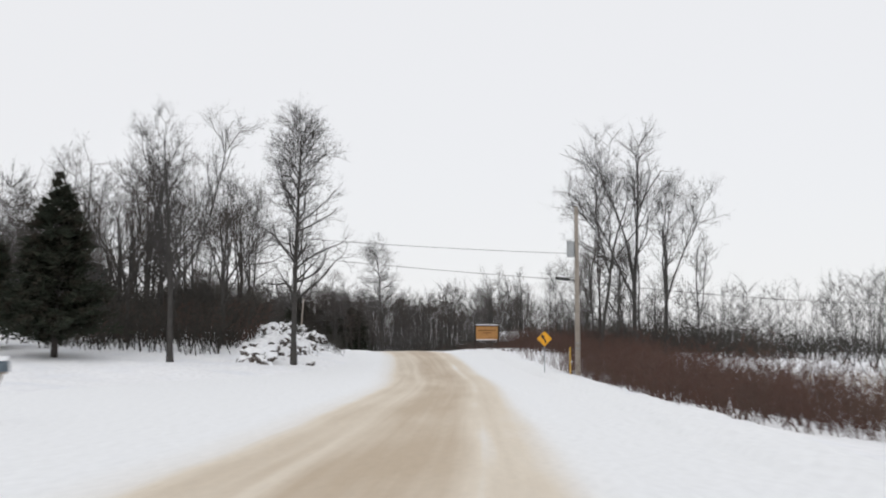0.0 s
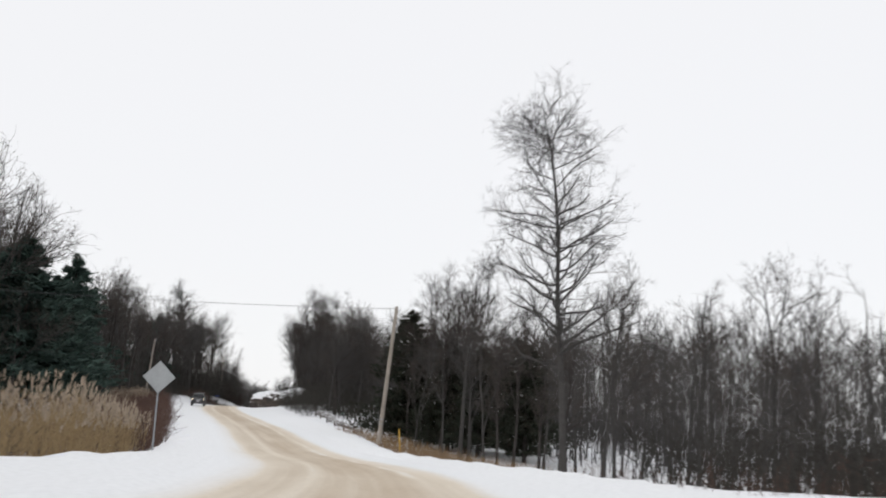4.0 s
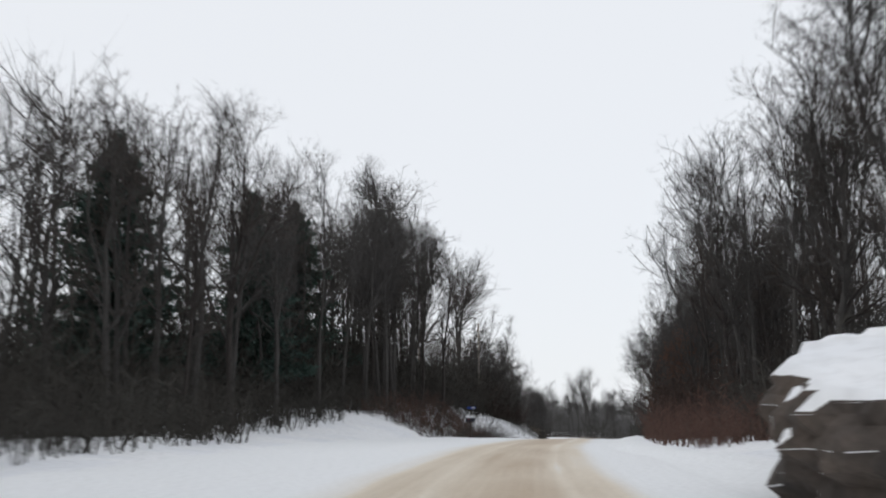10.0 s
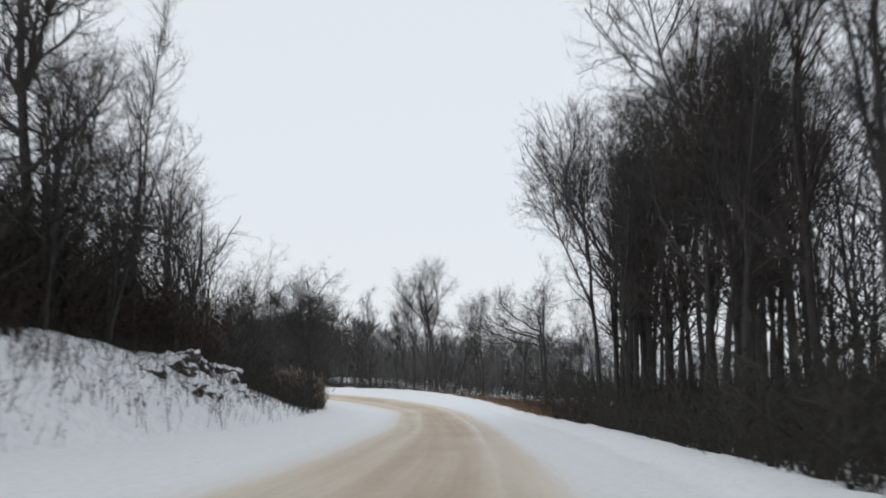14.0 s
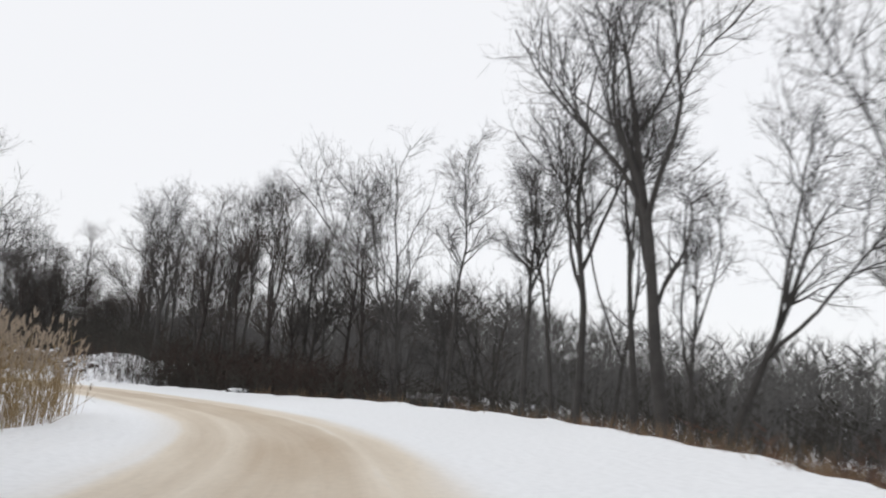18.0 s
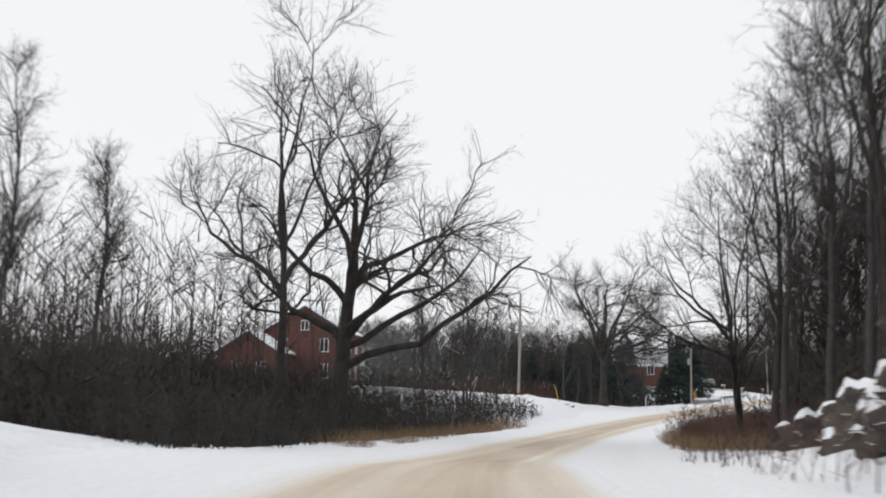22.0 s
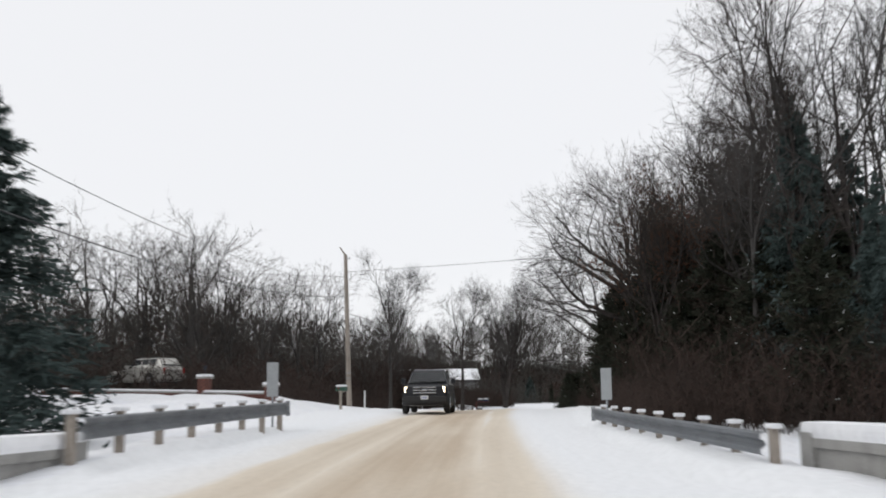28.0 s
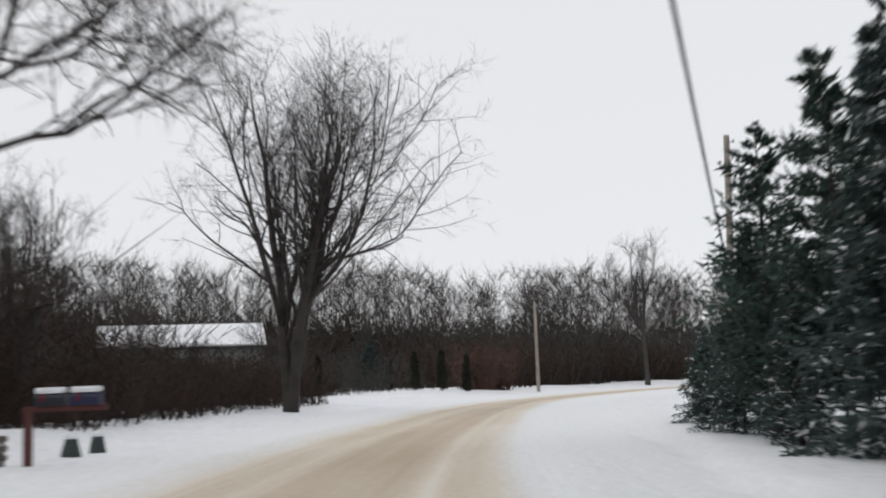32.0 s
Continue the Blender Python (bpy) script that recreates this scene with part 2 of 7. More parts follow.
REDBRUSH = material("red_brush", (0.10, 0.056, 0.044), 0.9, 0.35, 2.0, second=(0.09, 0.06, 0.048))
GREYBRUSH = material("grey_brush", (0.050, 0.047, 0.041), 0.9, 0.35, 2.0, second=(0.040, 0.035, 0.030))
DARKBRUSH = material("dark_brush", (0.045, 0.029, 0.023), 0.9, 0.35, 2.0, second=(0.030, 0.022, 0.018))
DRYGRASS = material("dry_grass", (0.25, 0.17, 0.095), 0.9, 0.3, 1.5, second=(0.17, 0.11, 0.07))
REED = material("reed", (0.33, 0.24, 0.13), 0.9, 0.3, 1.0, second=(0.24, 0.165, 0.085))
PLUME = material("reed_plume", (0.42, 0.34, 0.26), 0.95, 0.3, 0.6)
NEEDLE = material("needles", (0.050, 0.083, 0.068), 0.85, 0.4, 0.7, second=(0.036, 0.060, 0.052))
SPRUCE = material("spruce_needles", (0.062, 0.088, 0.084), 0.85, 0.4, 0.7, second=(0.045, 0.066, 0.062))
CEDAR = material("cedar_leaf", (0.026, 0.033, 0.021), 0.85, 0.4, 0.6, second=(0.034, 0.028, 0.019))
RUSTLEAF = material("rust_leaf", (0.16, 0.075, 0.045), 0.85, 0.35, 0.6)
POLEWOOD = material("pole_wood", (0.34, 0.30, 0.26), 0.85, 0.25, 0.8, 0.4, second=(0.25, 0.22, 0.19))
ROCK = material("rock", (0.105, 0.085, 0.072), 0.85, 0.45, 0.5, 1.0, second=(0.05, 0.044, 0.041))
WIRE = material("wire", (0.05, 0.05, 0.055), 0.6, 0.2, 1.0)


def road_material():
    m = bpy.data.materials.new("sanded_snow_road")
    m.use_nodes = True
    nt = m.node_tree
    nd, ln = nt.nodes, nt.links
    b = nd["Principled BSDF"]
    b.inputs["Roughness"].default_value, b.inputs["Specular IOR Level"].default_value = 0.7, 0.2
    uv = nd.new("ShaderNodeUVMap")
    sep = nd.new("ShaderNodeSeparateXYZ")
    ln.new(uv.outputs[0], sep.inputs[0])

    def noise_at(sx, sy, detail=3.0):
        mp = nd.new("ShaderNodeMapping")
        mp.inputs["Scale"].default_value = (sx, sy, 1)
        n = nd.new("ShaderNodeTexNoise")
        n.inputs["Scale"].default_value, n.inputs["Detail"].default_value = 1.0, detail
        ln.new(uv.outputs[0], mp.inputs["Vector"])
        ln.new(mp.outputs[0], n.inputs["Vector"])
        return n.outputs[0]

    def calc(op, a, c, d=None):
        n = nd.new("ShaderNodeMath")
        n.operation = op
        for i, v in enumerate((a, c, d)):
            if v is None:
                continue
            if isinstance(v, (int, float)):
                n.inputs[i].default_value = v
            else:
                ln.new(v, n.inputs[i])
        return n.outputs[0]

    def band(x, centre, half, soft):
        """1 inside a stripe along the road, fading to 0 past its sides."""
        away = calc("ABSOLUTE", calc("SUBTRACT", x, centre), 0.0)
        mr = nd.new("ShaderNodeMapRange")
        mr.interpolation_type = "SMOOTHSTEP"
        ln.new(away, mr.inputs[0])
        mr.inputs[1].default_value, mr.inputs[2].default_value, mr.inputs[3].default_value, mr.inputs[4].default_value = half, half + soft, 1.0, 0.0
        return mr.outputs[0]

    wander = calc("MULTIPLY", calc("SUBTRACT", noise_at(0.025, 0.02, 1.0), 0.5), 1.1)
    streak = noise_at(0.05, 3.2, 4.0)
    patch = noise_at(0.10, 0.5, 3.0)
    x = calc("ADD", sep.outputs[1], wander)
    wide = calc("MULTIPLY", band(x, -0.9, 1.0, 2.2), 0.42)
    core = calc("MULTIPLY", band(x, -0.5, 0.55, 1.0), 0.46)
    side = calc("MULTIPLY", calc("MAXIMUM", band(x, 1.12, 0.16, 0.6), band(x, -2.3, 0.2, 0.7)), 0.26)
    lift = calc("MULTIPLY", calc("SUBTRACT", streak, 0.5), 1.3)
    amount = calc("ADD", calc("MULTIPLY", calc("ADD", calc("MAXIMUM", core, side), wide), calc("ADD", 0.5, patch)), calc("MULTIPLY", lift, wide))
    shift = calc("MULTIPLY", calc("SUBTRACT", noise_at(0.04, 0.1, 2.0), 0.5), 0.9)
    thin = calc("MULTIPLY", band(calc("ADD", x, shift), 0.60, 0.04, 0.24), calc("MULTIPLY", calc("MAXIMUM", calc("SUBTRACT", noise_at(0.09, 0.3, 2.0), 0.36), 0.0), 0.75))
    faint = calc("MULTIPLY", band(calc("SUBTRACT", x, shift), -1.55, 0.04, 0.25), calc("MULTIPLY", patch, 0.12))
    amount = calc("MAXIMUM", calc("SUBTRACT", amount, calc("MAXIMUM", thin, faint)), 0.0)
    amount = calc("MINIMUM", amount, 1.0)
    ramp = nd.new("ShaderNodeValToRGB")
    e = ramp.color_ramp.elements
    e[0].position, e[0].color = 0.0, (0.84, 0.855, 0.87, 1)
    e[1].position, e[1].color = 1.0, (0.50, 0.405, 0.30, 1)
    mid = ramp.color_ramp.elements.new(0.45)
    mid.color = (0.70, 0.625, 0.52, 1)
    ln.new(amount, ramp.inputs[0])
    grain = noise_at(6.0, 6.0, 4.0)
    dark = nd.new("ShaderNodeMix")
    dark.data_type, dark.blend_type = "RGBA", "MULTIPLY"
    dark.inputs[0].default_value = 0.35
    gr = nd.new("ShaderNodeMapRange")
    ln.new(grain, gr.inputs[0])
    gr.inputs[1].default_value, gr.inputs[2].default_value, gr.inputs[3].default_value = 0.3, 0.6, 0.75
    comb = nd.new("ShaderNodeCombineColor")
    for i in range(3):
        ln.new(gr.outputs[0], comb.inputs[i])
    ln.new(ramp.outputs[0], dark.inputs[6])
    ln.new(comb.outputs[0], dark.inputs[7])
    ln.new(dark.outputs[2], b.inputs["Base Color"])
    bp = nd.new("ShaderNodeBump")
    bp.inputs["Strength"].default_value, bp.inputs["Distance"].default_value = 0.5, 0.05
    ln.new(calc("ADD", calc("MULTIPLY", streak, 0.7), grain), bp.inputs["Height"])
    ln.new(bp.outputs[0], b.inputs["Normal"])
    return m


ROAD = road_material()


# ---- mesh building ----
def mesh_from(name, verts, faces, mat, smooth=True):
    """A mesh from arrays: faces is a list of (n, 3) or (n, 4) index arrays."""
    me = bpy.data.meshes.new(name)
    verts = np.asarray(verts, np.float32).reshape(-1, 3)
    me.vertices.add(len(verts))
    me.vertices.foreach_set("co", verts.ravel())
    faces = [np.asarray(f, np.int32) for f in faces if len(f)]
    loops = np.concatenate([f.ravel() for f in faces])
    sizes = np.concatenate([np.full(len(f), f.shape[1], np.int32) for f in faces])
    me.loops.add(len(loops))
    me.loops.foreach_set("vertex_index", loops)
    me.polygons.add(len(sizes))
    me.polygons.foreach_set("loop_start", np.concatenate([[0], np.cumsum(sizes)[:-1]]).astype(np.int32))
    me.update(calc_edges=True)
    me.polygons.foreach_set("use_smooth", np.full(len(sizes), smooth))
    for m in (mat if isinstance(mat, (list, tuple)) else [mat]):
        me.materials.append(m)
    return me


def frames_of(axis):
    axis = axis / np.maximum(np.linalg.norm(axis, axis=1, keepdims=True), 1e-6)
    ref = np.where(np.abs(axis[:, 2:]) > 0.9, np.array([[1.0, 0, 0]]), np.array([[0, 0, 1.0]]))
    a = np.cross(axis, ref)
    a /= np.linalg.norm(a, axis=1, keepdims=True)
    return a, np.cross(axis, a)


def tubes(p0, p1, r0, r1, sides):
    """Tapered tubes from p0 to p1: vertices and quads."""
    a, b = frames_of(p1 - p0)
    n = len(p0)
    ang = np.arange(sides) * 2 * np.pi / sides
    ring = a[:, None] * np.cos(ang)[None, :, None] + b[:, None] * np.sin(ang)[None, :, None]
    v = np.concatenate([p0[:, None] + ring * r0[:, None, None], p1[:, None] + ring * r1[:, None, None]], 1)
    k = np.arange(sides)
    q = np.stack([k, k + sides, (k + 1) % sides + sides, (k + 1) % sides], 1)
    return v.reshape(-1, 3), (np.arange(n)[:, None, None] * 2 * sides + q).reshape(-1, 4)


def spikes(p0, p1, r):
    """Three-sided needles from p0 to a point at p1: vertices and triangles."""
    a, b = frames_of(p1 - p0)
    n = len(p0)
    ang = np.arange(3) * 2 * np.pi / 3
    ring = a[:, None] * np.cos(ang)[None, :, None] + b[:, None] * np.sin(ang)[None, :, None]
    v = np.concatenate([p0[:, None] + ring * np.asarray(r)[:, None, None], p1[:, None]], 1)
    t = np.array([(0, 3, 1), (1, 3, 2), (2, 3, 0)])
    return v.reshape(-1, 3), (np.arange(n)[:, None, None] * 4 + t).reshape(-1, 3)


def blades(p0, p1, r, seed=0):
    """Thin tapering slivers from p0 to a point at p1, each turned its own way: vertices and triangles."""
    a, b = frames_of(p1 - p0)
    n = len(p0)
    th = np.random.default_rng(seed).uniform(0, np.pi, n)[:, None]
    side = (a * np.cos(th) + b * np.sin(th)) * np.broadcast_to(np.asarray(r, float), (n,))[:, None]
    v = np.stack([p0 - side, p0 + side, p1], 1)
    return v.reshape(-1, 3), np.arange(n * 3).reshape(-1, 3)


def joined(pieces):
    """Several (vertices, faces) in one."""
    vs, fs, n = [], [], 0
    for v, f in pieces:
        vs.append(v)
        fs.append(f + n)
        n += len(v)
    return np.vstack(vs), fs


def part(name, bm, mat, parent, label=""):
    """One mesh object under a thing, from a bmesh or a ready mesh."""
    if isinstance(bm, bmesh.types.BMesh):
        me = bpy.data.meshes.new(name)
        bm.to_mesh(me)
        bm.free()
        me.materials.append(mat)
    else:
        me = bm
    ob = new(name, me)
    if parent is not None:
        ob.parent = parent
    if label:
        ob["label"] = label
    return ob


def box(bm, size, centre, turn=None, bevel=0.0):
    """A box in a bmesh, with rounded edges if asked."""
    m = Matrix.Translation(centre) @ (turn or Matrix.Identity(4)) @ Matrix.Diagonal((*size, 1))
    r = bmesh.ops.create_cube(bm, size=1, matrix=m)
    if bevel:
        edges = list({e for v in r["verts"] for e in v.link_edges})
        bmesh.ops.bevel(bm, geom=edges, offset=bevel, segments=2, affect="EDGES", profile=0.7)
    return bm


def rod(bm, p0, p1, r0, r1=None, sides=10):
    """A round bar between two points in a bmesh."""
    p0, p1 = Vector(p0), Vector(p1)
    d = p1 - p0
    m = Matrix.Translation((p0 + p1) / 2) @ d.to_track_quat("Z", "Y").to_matrix().to_4x4()
    bmesh.ops.create_cone(bm, cap_ends=True, segments=sides, radius1=r0, radius2=r0 if r1 is None else r1, depth=d.length, matrix=m)
    return bm


def thing(name, label, category, group="", kind=""):
    return tagged(new(name), label, category, group, kind)


# ---- the land and the road ----
def build_land():
    lo, hi = LINE[:, :2].min(0) - 75, LINE[:, :2].max(0) + 75
    xs = np.concatenate([lo[0] - np.geomspace(2600, 4, 26), np.arange(lo[0], hi[0], 2.6), hi[0] + np.geomspace(4, 2600, 26)])
    ys = np.concatenate([lo[1] - np.geomspace(2600, 4, 26), np.arange(lo[1], hi[1], 2.6), hi[1] + np.geomspace(4, 2600, 26)])
    gx, gy = np.meshgrid(xs, ys, indexing="ij")
    p = np.stack([gx.ravel(), gy.ravel()], 1)
    coarse = LINE[::6, :2]
    near = np.empty(len(p), int)
    for i in range(0, len(p), 40000):
        q = p[i:i + 40000]
        near[i:i + 40000] = np.argmin((q ** 2).sum(1)[:, None] - 2 * q @ coarse.T + (coarse ** 2).sum(1)[None], 1) * 6
    best = np.full(len(p), 1e18)
    j = near.copy()
    for k in range(-5, 6):
        c = np.clip(near + k, 0, len(LINE) - 1)
        dist = ((p - LINE[c, :2]) ** 2).sum(1)
        better = dist < best
        best[better], j[better] = dist[better], c[better]
    v = p - LINE[j, :2]
    d = v[:, 0] * AHEAD[j, 1] - v[:, 1] * AHEAD[j, 0]
    far = np.sqrt(best)
    s = ALONG[j] + (v * AHEAD[j]).sum(1) * (far < 40)
    z = LINE[j, 2] + rise(s, np.sign(d) * far) + banked(s, np.sign(d) * far)
    past = np.where(d < 0, cut(s, 1) + far, far - cut(s, 4))      # the road's sheet covers its verges
    z = z - 0.35 * np.clip((8.5 - past) / 2.5, 0, 1)
    # away from the road the land evens out
    grid = z.reshape(gx.shape)
    soft = grid.copy()
    for _ in range(14):
        pad = np.pad(soft, 1, mode="edge")
        soft = (pad[:-2, 1:-1] + pad[2:, 1:-1] + pad[1:-1, :-2] + pad[1:-1, 2:] + pad[1:-1, 1:-1]) / 5
    w = np.clip((far.reshape(gx.shape) - 26) / 14, 0, 1)
    grid = grid * (1 - w) + soft * w
    v3 = np.stack([gx, gy, grid], -1).reshape(-1, 3)
    nx, ny = gx.shape
    i = (np.arange(nx - 1)[:, None] * ny + np.arange(ny - 1)[None]).ravel()
    quads = np.stack([i, i + ny, i + ny + 1, i + 1], 1)
    return tagged(new("ground", mesh_from("ground", v3, [quads], SNOW)), "snow-covered ground that reaches the horizon", "ground", kind="structure")


def build_road():
    s = np.arange(-70, ALONG[-1] - 4, 0.8)
    left, right = cut(s, 1), cut(s, 4)
    left = left + 0.25 * rough(s, s * 0, 3.1, 3.0) + 0.15 * rough(s, s * 0, 1.1, 8.0)
    right = right + 0.25 * rough(s, s * 0, 2.7, 5.0) + 0.15 * rough(s, s * 0, 0.9, 6.0)
    core = np.arange(-4.0, 4.01, 0.4)
    cols, hs = [], []

    def add(d, h):
        cols.append(d)
        hs.append(h)
    lump = lambda seed: 0.5 + 0.5 * rough(s, s * 0.3, 1.6, seed)
    crest = lambda seed: 0.06 + 0.16 * lump(seed) * np.clip((700 - s) / 5, 0, 1) + 0.03 * (s > 735)
    bank = np.clip(1.2 - abs(s - 715) / 10, 0, 1) * 0.9      # ploughed snow against the rails
    wl, wr = left - cut(s, 1), right - cut(s, 4)
    for out, up in ((9.0, -0.35), (7.5, 0.0), (6.0, 0.02), (4.6, 0.03), (3.4, 0.03), (2.4, 0.04), (1.6, 0.05)):
        add(left - out, rise(s, left - out - wl) + up)
    add(left - 0.9, np.maximum(rise(s, left - 0.9 - wl), -0.02) + 0.07 + 0.3 * bank)
    add(left - 0.3, crest(1.0) + 0.26 * bank)
    add(left, crest(2.0))
    add(left + 0.4, 0.1 + 0.1 * lump(3.0))
    for f in (0.2, 0.4, 0.6, 0.8):
        d = (left + 0.6) * (1 - f) + (-4.3) * f
        add(d, 0.07 + 0.05 * rough(s, d, 2.3, 4.0) * (1 - f))
    squeeze = np.minimum(1.0, (right - 0.75) / 4.0)
    for c in core:
        add(s * 0 + (c if c < 0 else c * squeeze), 0.02 * np.cos(c * 3.6) + 0.02 * rough(s, s * 0 + c, 1.7, 9.0) - 0.012 * abs(c))
    for f in (0.3, 0.65):
        d = 4.0 * squeeze * (1 - f) + (right - 0.45) * f
        add(d, 0.05 * f + 0.03 * rough(s, d, 2.1, 7.0))
    add(right - 0.4, 0.06 + 0.08 * lump(5.0))
    add(right, crest(6.0))
    add(right + 0.3, crest(7.0) + 0.1 * bank)
    add(right + 0.9, np.maximum(rise(s, right + 0.9 - wr), -0.02) + 0.07)
    for out, up in ((1.6, 0.05), (2.4, 0.04), (3.4, 0.03), (4.6, 0.03), (6.0, 0.02), (7.5, 0.0), (9.0, -0.35)):
        add(right + out, rise(s, right + out - wr) + up)
    n = len(cols)
    d, h = np.stack(cols, 1), np.stack(hs, 1)
    h = h + 0.03 * rough(np.repeat(s[:, None], n, 1), d, 0.8, 2.5) * (np.abs(d) > 4.2)
    ss = np.repeat(s[:, None], n, 1)
    v = at_road(ss, d)
    v[..., 2] += h
    i = (np.arange(len(s) - 1)[:, None] * n + np.arange(n - 1)[None]).ravel()
    quads = np.stack([i, i + 1, i + n + 1, i + n], 1)
    me = mesh_from("road", v.reshape(-1, 3), [quads], ROAD)
    me.materials.append(SNOW)
    col = np.tile(np.arange(n - 1), len(s) - 1)
    me.polygons.foreach_set("material_index", ((col < 8) | (col > n - 10)).astype(np.int32))
    uv = me.uv_layers.new(name="UVMap")
    drift = np.interp(s, (0, 60, 221, 310, 430, 545, 620, 660, 720, 785), (-0.8, -0.7, 0.5, 0.0, -0.7, 0.5, -0.4, -0.4, -0.9, -1.2))[:, None]      # the sand lies off the middle here and there
    flat = np.stack([ss, d - drift], -1).reshape(-1, 2)
    uv.data.foreach_set("uv", flat[quads.ravel()].astype(np.float32).ravel())
    return tagged(new("road", me), "country road of packed snow with tan sand in the wheel tracks", "road", kind="structure")


build_land()
build_road()


# ---- plants ----
def bundle(rng, parent, radius, n, span, length, spread, lift, k, ratio, tip, wobble=0.12, droop=0.0, bias=None):
    """n shoots off the parent lines: points (n, k, 3) and radii (n, k)."""
    m, pk = parent.shape[:2]
    who = rng.integers(0, m, n)
    u = rng.uniform(span[0], span[1], n) ** 0.9 * (pk - 1)
    i = np.minimum(u.astype(int), pk - 2)
    f = (u - i)[:, None]
    start = parent[who, i] * (1 - f) + parent[who, i + 1] * f
    axis = parent[who, i + 1] - parent[who, i]
    axis /= np.linalg.norm(axis, axis=1, keepdims=True) + 1e-9
    a, b = frames_of(axis)
    th = rng.uniform(0, 2 * np.pi, n)[:, None]
    ang = np.radians(rng.uniform(spread[0], spread[1], n))[:, None]
    way = axis * np.cos(ang) + (a * np.cos(th) + b * np.sin(th)) * np.sin(ang)
    base_r = (radius[who, i] * (1 - f[:, 0]) + radius[who, i + 1] * f[:, 0])
    size = length(u / (pk - 1), rng.uniform(0.65, 1.2, n))
    if bias is not None:
        way = way + np.array([bias[0], bias[1], 0.0]) * 0.7
        way /= np.linalg.norm(way, axis=1, keepdims=True)
        size = size * (1 + 0.75 * (way @ np.array([bias[0], bias[1], 0.0])))
    pts, rad = [start], [base_r * ratio]
    for j in range(1, k):
        way = way + rng.normal(0, wobble, (n, 3)) + np.array([0, 0, 1.0]) * lift - np.array([0, 0, 1.0]) * droop * j
        way /= np.linalg.norm(way, axis=1, keepdims=True)
        pts.append(pts[-1] + way * (size / (k - 1))[:, None])
        rad.append(base_r * ratio * (1 - j / (k - 1)) + tip * (j / (k - 1)))
    return np.stack(pts, 1), np.stack(rad, 1)


def pipes(pts, rad, sides):
    p0, p1 = pts[:, :-1].reshape(-1, 3), pts[:, 1:].reshape(-1, 3)
    return tubes(p0, p1, rad[:, :-1].ravel(), rad[:, 1:].ravel(), sides)


